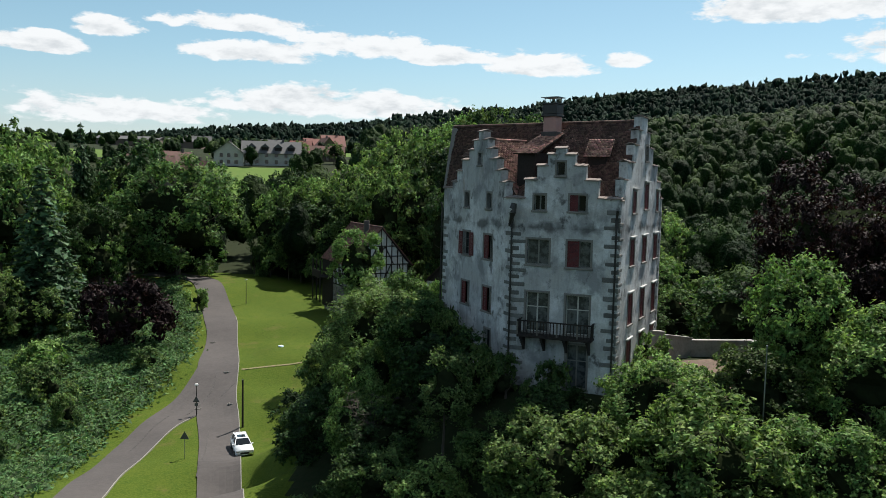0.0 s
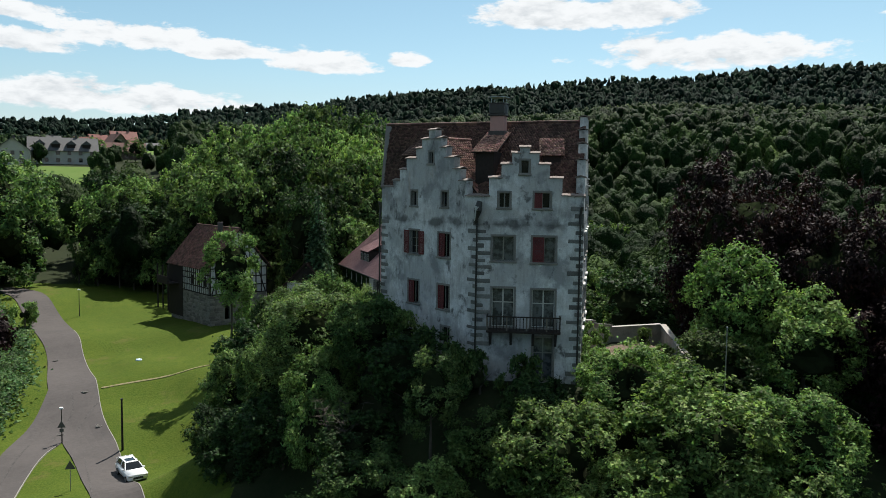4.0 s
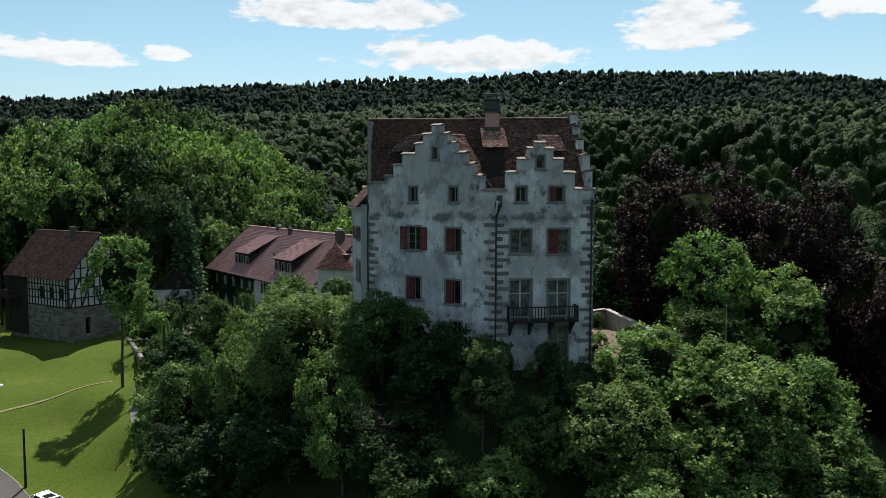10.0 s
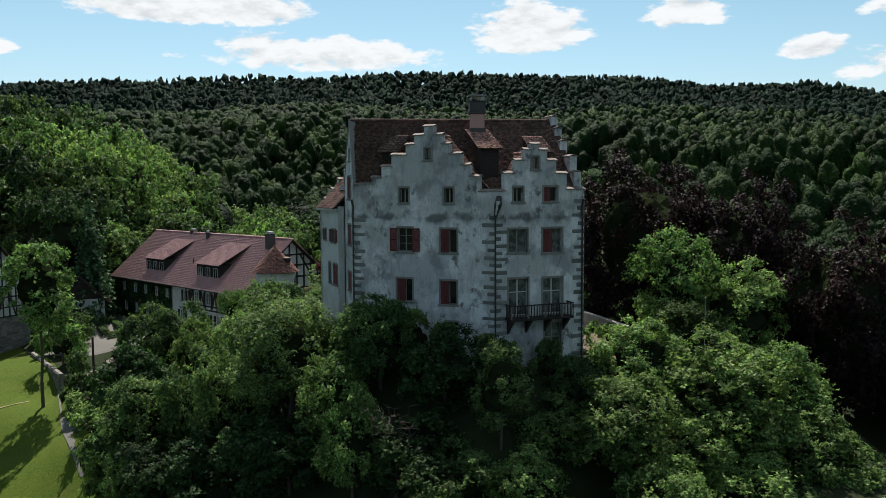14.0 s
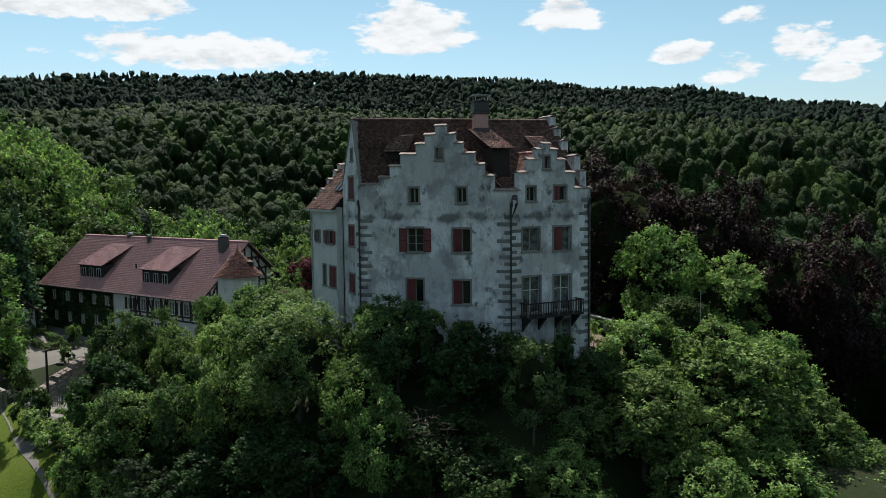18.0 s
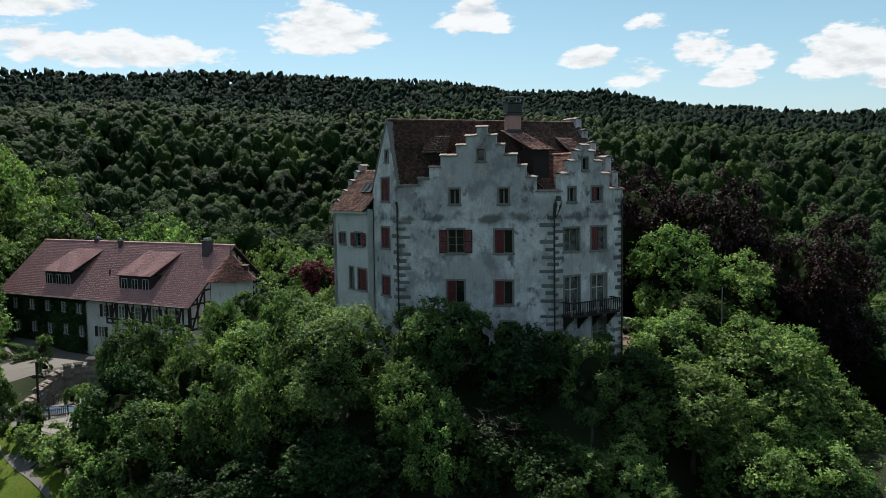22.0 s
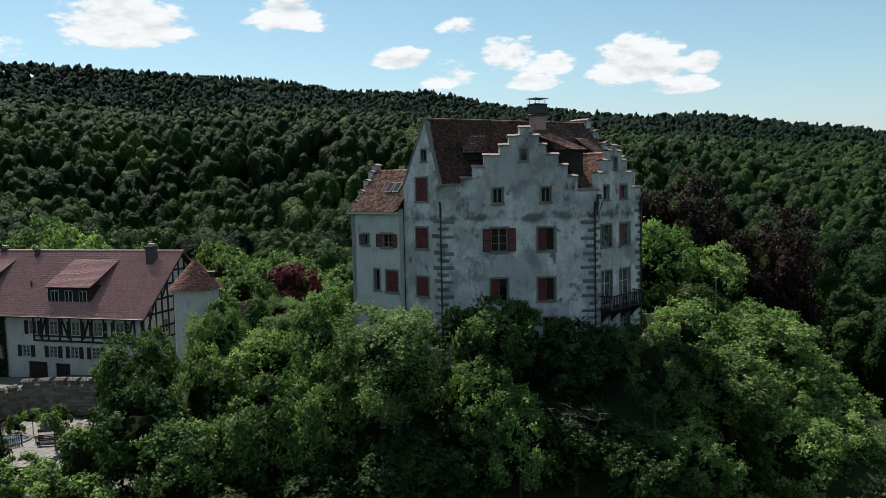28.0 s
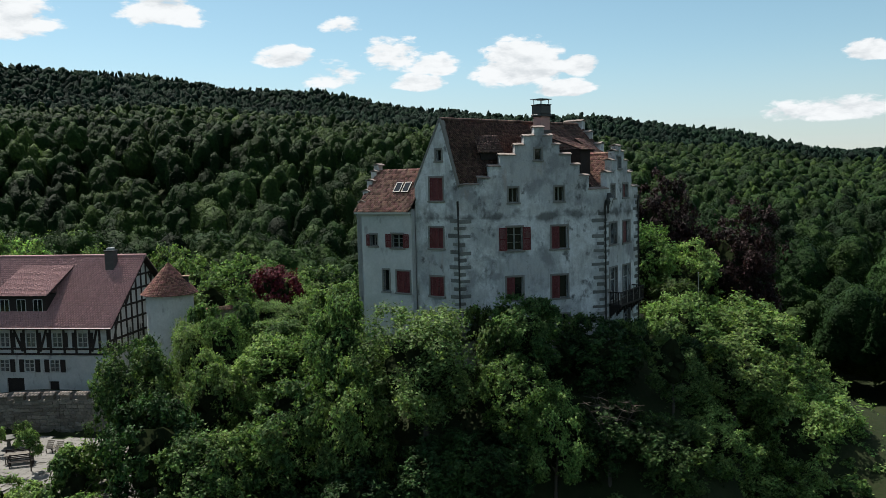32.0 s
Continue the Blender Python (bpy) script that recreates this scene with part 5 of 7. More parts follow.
timber(MFG, DF, 9.7, FE, wfg, list(np.arange(0.1, DF, 1.05)), (9.7, 10.9, 12.4, 13.8, 15.2, 16.5), [(0.3, 9.8, 2.0, 13.6), (3.3, 13.9, 5.0, 16.4), (9.6, 13.9, 8.0, 16.4), (12.6, 9.8, 11.0, 13.6)], top=ft, w=0.2)
for r in ((5.6, 10.2, 6.5, 11.6), (3.2, 10.2, 4.1, 11.6)):
    small_window(MFG, r, farm)
wall_mesh("wall", plan(K5, K6), LF, FZ, lambda u: FE, [], 0.4, "plaster_plain", farm)
wall_mesh("wall", plan(K6, E0), DF, FZ, ft, [], 0.4, "plaster_plain", farm, fine=0.12)
fr_ = new("roof")
fr_.parent = farm
OV = 0.7
P = [MF @ Vector(v) for v in ((-0.6, -OV, FE - 0.45), (LF + 0.7, -OV, FE - 0.45), (LF + 0.7, DF / 2, FR), (-0.6, DF / 2, FR))]
Q = [MF @ Vector(v) for v in ((LF + 0.7, DF + OV, FE - 0.45), (-0.6, DF + OV, FE - 0.45), (-0.6, DF / 2, FR), (LF + 0.7, DF / 2, FR))]
for k, q in enumerate((P, Q)):
    slab("roof_deck", q, 0.16, "wood_dark", fr_)
    tile_field("roof_tiles", tiles(*q, seed=30 + k, w=0.28, h=0.28), "tile_farm", fr_)
bm = bmesh.new()
tube_into(bm, P[3], P[2], 0.16, 0.16, 8)
part("ridge_tiles", bm, "tile_farm", fr_)
gut = [MF @ Vector((-0.6, -OV - 0.08, FE - 0.5)), MF @ Vector((LF + 0.7, -OV - 0.08, FE - 0.5))]
pipe("gutter", gut, 0.08, "metal_dark", farm)
fdir = (-MF.col[1][0], -MF.col[1][1])
for u, w in ((9.6, 5.0), (23.0, 5.2)):
    p = MF @ Vector((u, 0.9, 0))
    shed_dormer((p.x, p.y), fdir, w, 4.9, 17.7, 15.2, 1.9, "tile_farm", 3, farm)
for u, y, s, z in ((29.9, 5.4, 0.45, 19.3), (14.8, 5.9, 0.22, 18.9), (9.8, 6.6, 0.35, 19.0)):
    p = MF @ Vector((u, y, 0))
    ch = new("chimney")
    ch.parent = farm
    ch.matrix_local = MF @ Matrix.Translation((u, y, 0))
    box("shaft", -s, -s, 16.0, s, s, z - 0.35, "chimney_grey", ch, 0.03)
    box("cap", -s - 0.08, -s - 0.08, z - 0.35, s + 0.08, s + 0.08, z - 0.25, "metal_dark", ch, 0.02)
    box("cowl", -s * 0.7, -s * 0.7, z - 0.25, s * 0.7, s * 0.7, z, "metal_light", ch, 0.02)
for u, y in ((17.0, 2.4), (20.2, 2.2), (21.0, 1.6)):
    z = FE - 0.45 + (y + OV) / (DF / 2 + OV) * (FR - FE + 0.45)
    p = MF @ Vector((u, y, z))
    pipe("vent_pipe", [p, p + Vector((0, 0, 0.6))], 0.1, "metal_dark", farm)

# round turret
turret = thing("turret", 10.3, 91.1, 0, "round white turret with conical red tiled roof", "turret")
bm = bmesh.new()
bmesh.ops.create_cone(bm, cap_ends=True, segments=28, radius1=2.1, radius2=2.1, depth=7.5, matrix=Matrix.Translation((0, 0, 11.9)))
part("wall", bm, "plaster_plain", turret)
V = []
nseg, nrow = 68, 22
rr = np.random.default_rng(5)
for j in range(nrow):
    r0, r1 = 2.5 * (1 - j / nrow) + 0.05, 2.5 * (1 - (j + 1.1) / nrow) + 0.02
    z0, z1 = 15.45 + 2.85 * j / nrow, 15.45 + 2.85 * (j + 1.1) / nrow
    k = max(8, int(nseg * (1 - j / nrow)))
    for i in range(k):
        a0, a1 = 2 * math.pi * (i + 0.5 * (j % 2)) / k, 2 * math.pi * (i + 0.5 * (j % 2) + 0.95) / k
        L_ = 0.04 + rr.uniform(-0.015, 0.02)
        a, b = (r0 * math.cos(a0), r0 * math.sin(a0), z0 + L_), (r0 * math.cos(a1), r0 * math.sin(a1), z0 + L_)
        c, d = (max(r1, 0.01) * math.cos(a1), max(r1, 0.01) * math.sin(a1), z1), (max(r1, 0.01) * math.cos(a0), max(r1, 0.01) * math.sin(a0), z1)
        dn = lambda p, h=0.06: (p[0] * 0.995, p[1] * 0.995, p[2] - h)
        V.append(((a, b, c, d), (dn(a), dn(b), b, a), (dn(a), a, d, dn(d)), (b, dn(b), dn(c), c)))
tile_field("roof_tiles", np.array(V), "tile_turret", turret)
bm = bmesh.new()
bmesh.ops.create_cone(bm, cap_ends=True, segments=28, radius1=2.43, radius2=0.02, depth=2.85, matrix=Matrix.Translation((0, 0, 15.42 + 1.425)))
part("roof_deck", bm, "wood_dark", turret)
bm = bmesh.new()
tube_into(bm, (0, 0, 18.2), (0, 0, 19.0), 0.06, 0.015)
part("finial", bm, "metal_dark", turret)
dg = new("dormer")
dg.parent = turret
dg.matrix_local = pose(0.56, -1.2, 16.4, 0, 0, 25)
box("dormer_body", -0.3, -0.4, -0.1, 0.3, 0.5, 0.55, "wood_dark", dg, 0.02)
box("lid", -0.38, -0.5, 0.55, 0.38, 0.5, 0.62, "tile_red", dg, 0.02)
tw = new("window")
tw.parent = turret
tw.matrix_local = pose(1.66, -1.25, 13.6, 0, 0, 53)
bm = bmesh.new()
box_into(bm, -0.4, -0.1, -0.7, 0.4, 0.1, 0.8)
bmesh.ops.create_cone(bm, cap_ends=True, segments=16, radius1=0.4, radius2=0.4, depth=0.2, matrix=Matrix.Translation((0, 0, 0.8)) @ pose(0, 0, 0, 90, 0, 0))
part("pane", bm, "glass", tw)

# boundary walls of the castle yard
rubble_wall("garden_wall", (12.4, 88.6), (24, 80), 11.0, 13.4, 0.5, "pale plastered garden wall with tile coping", seed=2)
for k, (p0, p1, z1, z2) in enumerate((((15.4, 58.2), (16.7, 59.0), 14.6, 14.4), ((16.7, 59.0), (19.6, 61.7), 14.2, 13.5), ((19.6, 61.7), (24.8, 62.7), 13.3, 13.2), ((24.8, 62.7), (22.2, 56.4), 13.2, 13.1), ((22.2, 56.4), (19.0, 48.6), 13.1, 12.9))):
    m, L_ = plan(p0, p1), dist2(p0, p1)
    bm = bmesh.new()
    for y0, y1, za, zb, dz in ((0.0, 0.35, 11.0, 11.0, 0.0), (-0.07, 0.42, z1, z2, 0.1)):
        q = [bm.verts.new((u, y, z)) for u, a, b in ((-0.1, za, z1 + dz), (L_ + 0.1, zb, z2 + dz)) for y, z in ((y0, a), (y1, a), (y1, b), (y0, b))]
        for f in ((0, 1, 2, 3), (7, 6, 5, 4), (0, 4, 5, 1), (1, 5, 6, 2), (2, 6, 7, 3), (3, 7, 4, 0)):
            bm.faces.new([q[i] for i in f])
    bmesh.ops.recalc_face_normals(bm, faces=bm.faces[:])
    me = bpy.data.meshes.new("terrace_wall")
    bm.to_mesh(me)
    bm.free()
    me.materials.append(M["wall_aged"])
    ob = new("terrace_wall", me)
    ob.matrix_world = m
    tagged(ob, "low pale plastered terrace wall beside the castle", "wall", kind="structure")
ARC = [(-7.6, 99.4), (-4.2, 102.6), (-1.2, 105.6), (1.2, 107.4), (3.4, 106.8), (5.0, 104.2), (6.0, 100.2), (6.6, 95.4)]
for k, (p0, p1) in enumerate(zip(ARC, ARC[1:])):
    top = 4.6 + 0.4 * min(k, 4)
    core = rubble_wall("retaining_wall", p0, p1, 2.6, top, 0.6, "rubble retaining wall with tile-capped merlons above the patio", cap=False, seed=40 + k)
    L_ = dist2(p0, p1)
    n_ = max(1, round(L_ / 1.5))
    for j in range(n_):
        m0, m1 = L_ * (j + 0.08) / n_, L_ * (j + 0.66) / n_
        mer = box("merlon", m0, 0.0, top, m1, 0.6, top + 0.5, "rubble", core, 0.04)
        V = np.concatenate([tiles((m0 - 0.1, -0.15, top + 0.5), (m1 + 0.1, -0.15, top + 0.5), (m1 + 0.1, 0.3, top + 0.72), (m0 - 0.1, 0.3, top + 0.72), seed=j, w=0.3, h=0.22),
                            tiles((m1 + 0.1, 0.75, top + 0.5), (m0 - 0.1, 0.75, top + 0.5), (m0 - 0.1, 0.3, top + 0.72), (m1 + 0.1, 0.3, top + 0.72), seed=j, w=0.3, h=0.22)])
        tile_field("merlon_tiles", V, "coping", core)
rubble_wall("lawn_wall", (-7.5, 120), (-8.5, 105), 1.5, 4.6, 0.5, "rubble wall between the barn and the lawn", cap=False, seed=6)

# bare earth terrace east of the castle
V, F = [], []
for i in range(15):
    for j in range(15):
        f, g = i / 14, j / 14
        x = (13.2 * (1 - g) + 15.6 * g) * (1 - f) + (19.1 * (1 - g) + 24.8 * g) * f
        y = (46.6 * (1 - g) + 58.6 * g) * (1 - f) + (48.7 * (1 - g) + 62.6 * g) * f
        V.append((x, y, gz(x, y) + 0.06 + 0.03 * math.sin(x * 2) * math.cos(y * 1.7)))
for i in range(14):
    for j in range(14):
        F.append((i * 15 + j, (i + 1) * 15 + j, (i + 1) * 15 + j + 1, i * 15 + j + 1))
tagged(mesh_object("terrace", V, F, "terrace"), "bare reddish earth terrace", "terrace", kind="structure")
pl_ = thing("flagpole", 18.1, 43.7, gz(18.1, 43.7), "thin pale flagpole among the trees", "flagpole")
bm = bmesh.new()
h = 16.5 - gz(18.1, 43.7)
tube_into(bm, (0, 0, -0.2), (0, 0, h), 0.055, 0.03)
part("pole", bm, "metal_light", pl_)
bm = bmesh.new()
bmesh.ops.create_uvsphere(bm, u_segments=10, v_segments=6, radius=0.06, matrix=Matrix.Translation((0, 0, h + 0.04)))
part("knob", bm, "metal_light", pl_)

# courtyard
yard = ribbon("courtyard", [(-13, 84, 1.5, 84), (-12, 92, 3.6, 92), (-10, 100, 3.4, 100), (-8, 108, 2.0, 108)], "gravel", 0.05, "pale gravel courtyard with stone paving", "courtyard")[0]
rp = random.Random(8)
slabs = []
for i in range(6):
    bm = bmesh.new()
    box_into(bm, -0.5, -0.5, -0.5, 0.5, 0.5, 0.5, 0.06)
    for v in bm.verts:
        v.co += Vector((rp.uniform(-0.06, 0.06), rp.uniform(-0.06, 0.06), 0))
    me = bpy.data.meshes.new("slab")
    bm.to_mesh(me)
    bm.free()
    me.materials.append(M["slab"])
    slabs.append(me)
for i in range(18):
    for j in range(24):
        x, y = -7.0 + i * 0.66 + rp.uniform(-0.03, 0.03), 90.2 + j * 0.66 + (i % 3) * 0.22 + rp.uniform(-0.03, 0.03)
        if math.hypot((x + 1.2) / 6.6, (y - 98.0) / 8.6) > 0.96 or rp.random() < 0.06:
            continue
        o = new("paving_slab", rp.choice(slabs))
        o.parent = yard
        o.matrix_local = Matrix.Translation((x, y, 3.26 + rp.uniform(-0.008, 0.008))) @ pose(0, 0, 0, 0, 0, rp.choice((0, 90, 180)) + rp.uniform(-3, 3)) @ Matrix.Diagonal((0.66, 0.64, 0.08, 1))


ribbon("driveway", [(-6.5, 118, 7.0, 131), (-4.5, 113, 7.4, 120), (-0.5, 110.5, 7.9, 113), (5.4, 106.5, 8.4, 106.5), (6.9, 100.5, 9.0, 100.5), (7.4, 95, 9.5, 95)], "gravel", 0.06, "grey gravel drive before the farmhouse", "driveway")


def bench(x, y, rz, label):
    g = thing("garden_bench", x, y, gz(x, y) + 0.1, label, "bench", "courtyard benches", rz=rz)
    for k in range(4):
        box("seat_slat", -0.9, -0.25 + k * 0.13, 0.42, 0.9, -0.15 + k * 0.13, 0.46, "wood_dark", g)
    for k in range(3):
        box("back_slat", -0.9, 0.27, 0.55 + k * 0.13, 0.9, 0.3, 0.64 + k * 0.13, "wood_dark", g)
    for sx in (-0.82, 0.82):
        for sy in (-0.2, 0.26):
            box("leg", sx - 0.035, sy - 0.035, 0, sx + 0.035, sy + 0.035, 0.42 if sy < 0 else 0.95, "wood_dark", g)


bench(-2.6, 97.0, -60, "dark slatted wooden bench in the courtyard")
bench(-1.0, 98.6, 120, "dark slatted wooden bench in the courtyard")
tb = thing("garden_table", -1.85, 97.8, gz(-1.85, 97.8) + 0.1, "long grey wooden garden table between benches", "table", rz=-60)
for k in range(5):
    box("plank", -1.1, -0.4 + k * 0.165, 0.71, 1.1, -0.25 + k * 0.165, 0.75, "wood_grey", tb)
for sx in (-0.95, 0.95):
    for sy in (-0.3, 0.3):
        box("leg", sx - 0.04, sy - 0.04, 0, sx + 0.04, sy + 0.04, 0.71, "wood_grey", tb)


def deck_chair(x, y, rz):
    g = thing("deck_chair", x, y, gz(x, y) + 0.1, "dark wooden reclining deck chair on the paving", "chair", "deck chairs", rz=rz)
    for k in range(5):
        box("seat_slat", -0.3, -0.4 + k * 0.16, 0.34, 0.3, -0.28 + k * 0.16, 0.37, "wood_grey", g)
    bk = new("backrest")
    bk.parent = g
    bk.matrix_local = pose(0, 0.38, 0.36, 35, 0, 0)
    for k in range(5):
        box("back_slat", -0.3, 0, 0.05 + k * 0.15, 0.3, 0.03, 0.16 + k * 0.15, "wood_grey", bk)
    for sx in (-0.28, 0.28):
        for sy in (-0.36, 0.36):
            box("leg", sx - 0.025, sy - 0.025, 0, sx + 0.025, sy + 0.025, 0.34, "wood_dark", g)


for k in range(3):
    deck_chair(0.6 + k * 0.15, 95.0 + k * 1.0, 95)
# pond, fences and a tall post
pd = thing("garden_pond", -3.2, 102.0, gz(-3.2, 102.0) + 0.08, "small garden pond with blue water cover", "pond", rz=-45)
bm = bmesh.new()
bmesh.ops.create_cone(bm, cap_ends=True, segments=26, radius1=1.5, radius2=1.5, depth=0.12)
for v in bm.verts:
    v.co.x *= 1.5
part("water", bm, "pool", pd)
for k in range(22):
    a_ = 6.283 * k / 22
    bm = bmesh.new()
    box_into(bm, -0.28, -0.16, -0.1, 0.28, 0.16, 0.16, 0.05)
    o = part("stone", bm, "rubble", pd)
    o.matrix_local = Matrix.Translation((2.35 * math.cos(a_), 1.6 * math.sin(a_), 0)) @ pose(0, 0, 0, 0, 0, math.degrees(a_) + 90 + 10 * math.sin(k * 5))


def picket_fence(p0, p1):
    L_ = dist2(p0, p1)
    z = gz(*p0) + 0.05
    g = thing("picket_fence", p0[0], p0[1], z, "low dark wooden picket fence by the pond", "fence", "pond fences", rz=math.degrees(math.atan2(p1[1] - p0[1], p1[0] - p0[0])))
    for h_ in (0.25, 0.72):
        box("rail", 0, -0.03, h_, L_, 0.0, h_ + 0.08, "wood_grey", g)
    for k in range(int(L_ / 0.17)):
        box("picket", k * 0.17, -0.055, 0.05, k * 0.17 + 0.09, -0.03, 0.95, "wood_grey", g)
    for k in range(3):
        box("post", L_ * k / 2.0 - 0.05, 0.0, -0.2, L_ * k / 2.0 + 0.05, 0.1, 1.05, "wood_dark", g)


picket_fence((-6.4, 100.4), (-3.2, 99.4))
picket_fence((-4.2, 104.0), (0.6, 104.6))
yp = thing("garden_post", -7.5, 96.7, gz(-7.5, 96.7), "tall dark wooden post beside the patio", "post")
bm = bmesh.new()
tube_into(bm, (0, 0, -0.3), (0, 0, 9.6 - gz(-7.5, 96.7)), 0.13, 0.1, 10)
part("shaft", bm, "wood_dark", yp)
box("cap", -0.12, -0.12, 9.6 - gz(-7.5, 96.7), 0.12, 0.12, 9.68 - gz(-7.5, 96.7), "metal_dark", yp)
# clipped hedges before the farmhouse
HEDGES = []
for x, y, L_, rz in ((1.6, 121.0, 4.2, 80), (3.8, 121.5, 4.2, 80), (2.6, 117.6, 3.0, -8), (2.8, 124.5, 3.0, -8)):
    rngh = np.random.default_rng(int(x * 10 + y))
    n_ = 2600
    P = np.stack([rngh.uniform(-L_ / 2, L_ / 2, n_), rngh.uniform(-0.45, 0.45, n_), rngh.uniform(0.05, 0.8, n_)], 1)
    face = rngh.integers(0, 3, n_)
    P[face == 0, 2] = 0.8
    P[face == 1, 1] = np.sign(P[face == 1, 1]) * 0.45
    g = thing("hedge", x, y, gz(x, y), "clipped green box hedge before the farmhouse", "hedge", "box hedges", rz=rz)
    HEDGES.append((g, P, rngh))
fo = thing("stone_fountain", 1.2, 101.5, gz(1.2, 101.5) + 0.05, "dark stone garden basin on a short pillar", "fountain")
bm = bmesh.new()
tube_into(bm, (0, 0, 0), (0, 0, 0.12), 0.42, 0.42, 16)
tube_into(bm, (0, 0, 0.12), (0, 0, 0.7), 0.16, 0.14, 12)
part("pillar", bm, "quoin", fo)
bm = bmesh.new()
tube_into(bm, (0, 0, 0.7), (0, 0, 1.0), 0.35, 0.75, 20)
part("bowl", bm, "quoin", fo)

# estate car with its tailgate open
car = thing("car", -20.3, 80.5, gz(-20.3, 80.5) + 0.1, "white estate car with open tailgate parked on the road", "car", rz=-158)
bm = bmesh.new()
prof = [(-2.15, 0.42), (-2.2, 0.75), (-2.1, 0.98), (-0.95, 1.05), (1.55, 1.05), (2.2, 0.95), (2.25, 0.5), (2.1, 0.32), (-2.0, 0.30)]


def extrude_profile(bm, prof, w0, w1=None, zsplit=9):
    va = [bm.verts.new((-(w0 if z < zsplit else w1), y, z)) for y, z in prof]
    vb = [bm.verts.new(((w0 if z < zsplit else w1), y, z)) for y, z in prof]
    k = len(prof)
    bm.faces.new(va)
    bm.faces.new(vb[::-1])
    for i in range(k):
        bm.faces.new((va[i], vb[i], vb[(i + 1) % k], va[(i + 1) % k]))
    bmesh.ops.recalc_face_normals(bm, faces=bm.faces[:])


extrude_profile(bm, [(-y, z) for y, z in prof], 0.9)
bmesh.ops.bevel(bm, geom=bm.edges[:], offset=0.07, segments=2, affect="EDGES")
part("body", bm, "car_white", car, smooth=True)
bm = bmesh.new()
extrude_profile(bm, [(0.95, 1.03), (0.25, 1.5), (-1.7, 1.5), (-2.0, 1.05)], 0.82, 0.62, 1.3)
bmesh.ops.bevel(bm, geom=bm.edges[:], offset=0.04, segments=1, affect="EDGES")
part("cabin_glass", bm, "glass", car)
box("roof", -0.6, -1.7, 1.49, 0.6, 0.2, 1.54, "car_white", car, 0.03)
box("sunroof", -0.42, -1.0, 1.541, 0.42, -0.1, 1.55, "glass", car)
for sx in (-1, 1):
    for y0, z0, y1, z1 in ((0.95, 1.05, 0.22, 1.5), (-0.55, 1.05, -0.6, 1.5), (-1.95, 1.05, -1.7, 1.5)):
        bm = bmesh.new()
        tube_into(bm, (sx * 0.83, y0, z0), (sx * 0.62, y1, z1), 0.05, 0.05, 6)
        part("pillar", bm, "car_white", car)
    box("mirror", sx * 0.98 - 0.1, 0.6, 0.98, sx * 0.98 + 0.1, 0.72, 1.12, "car_white", car, 0.03)
    box("headlight", sx * 0.66 - 0.2, 2.08, 0.68, sx * 0.66 + 0.2, 2.2, 0.84, "metal_light", car, 0.03)
    for y in (-1.35, 1.35):
        w = new("wheel")
        w.parent = car
        w.matrix_local = pose(sx * 0.84, y, 0.32, 0, 90, 0)
        bm = bmesh.new()
        bmesh.ops.create_cone(bm, cap_ends=True, segments=22, radius1=0.32, radius2=0.32, depth=0.22)
        part("tyre", bm, "black", w)
        bm = bmesh.new()
        bmesh.ops.create_cone(bm, cap_ends=True, segments=14, radius1=0.2, radius2=0.2, depth=0.235)
        part("rim", bm, "metal_light", w)
box("grille", -0.45, 2.18, 0.5, 0.45, 2.24, 0.7, "black", car, 0.02)
box("number_plate", -0.26, 2.23, 0.4, 0.26, 2.25, 0.5, "white", car)
tg = new("tailgate")
tg.parent = car
tg.matrix_local = pose(0, -1.75, 1.52, 22, 0, 0)
box("shell", -0.66, -1.05, 0, 0.66, 0.0, 0.07, "car_white", tg, 0.02)
box("rear_window", -0.5, -0.6, 0.072, 0.5, -0.1, 0.08, "glass", tg)
box("boot_floor", -0.75, -2.18, 0.62, 0.75, -1.6, 0.66, "black", car)

# posts, lamps and signs
po = thing("utility_post", -21.86, 87.0, gz(-21.86, 87.0), "dark tall wooden post at the road edge", "post")
bm = bmesh.new()
tube_into(bm, (0, 0, -0.3), (0, 0, 2.9 - gz(-21.86, 87)), 0.12, 0.09, 10)
part("shaft", bm, "wood_dark", po)
bm = bmesh.new()
hh = 2.9 - gz(-21.86, 87)
tube_into(bm, (0, 0, hh), (0, 0, hh + 0.1), 0.13, 0.1, 10)
part("cap", bm, "metal_dark", po)


def street_lamp(x, y, h, sign=False):
    g = thing("street_lamp", x, y, gz(x, y), "slim grey street lamp" + (" carrying a triangular sign" if sign else " beside the lawn"), "street lamp")
    bm = bmesh.new()
    tube_into(bm, (0, 0, -0.2), (0, 0, h), 0.07, 0.04, 8)
    part("shaft", bm, "metal_dark", g)
    bm = bmesh.new()
    tube_into(bm, (0, 0, h), (0, 0, h + 0.14), 0.22, 0.2, 12)
    part("lamp_head", bm, "white", g)
    if sign:
        bm = bmesh.new()
        vs = [bm.verts.new(p) for p in ((-0.42, -0.1, h - 2.0), (0.42, -0.1, h - 2.0), (0, -0.1, h - 1.25), (-0.42, -0.07, h - 2.0), (0.42, -0.07, h - 2.0), (0, -0.07, h - 1.25))]
        for f in ((0, 1, 2), (5, 4, 3), (0, 3, 4, 1), (1, 4, 5, 2), (2, 5, 3, 0)):
            bm.faces.new([vs[i] for i in f])
        part("sign_plate", bm, "signred", g)
        box("sign_plate", -0.2, -0.1, h - 2.45, 0.2, -0.07, h - 2.1, "signred", g)


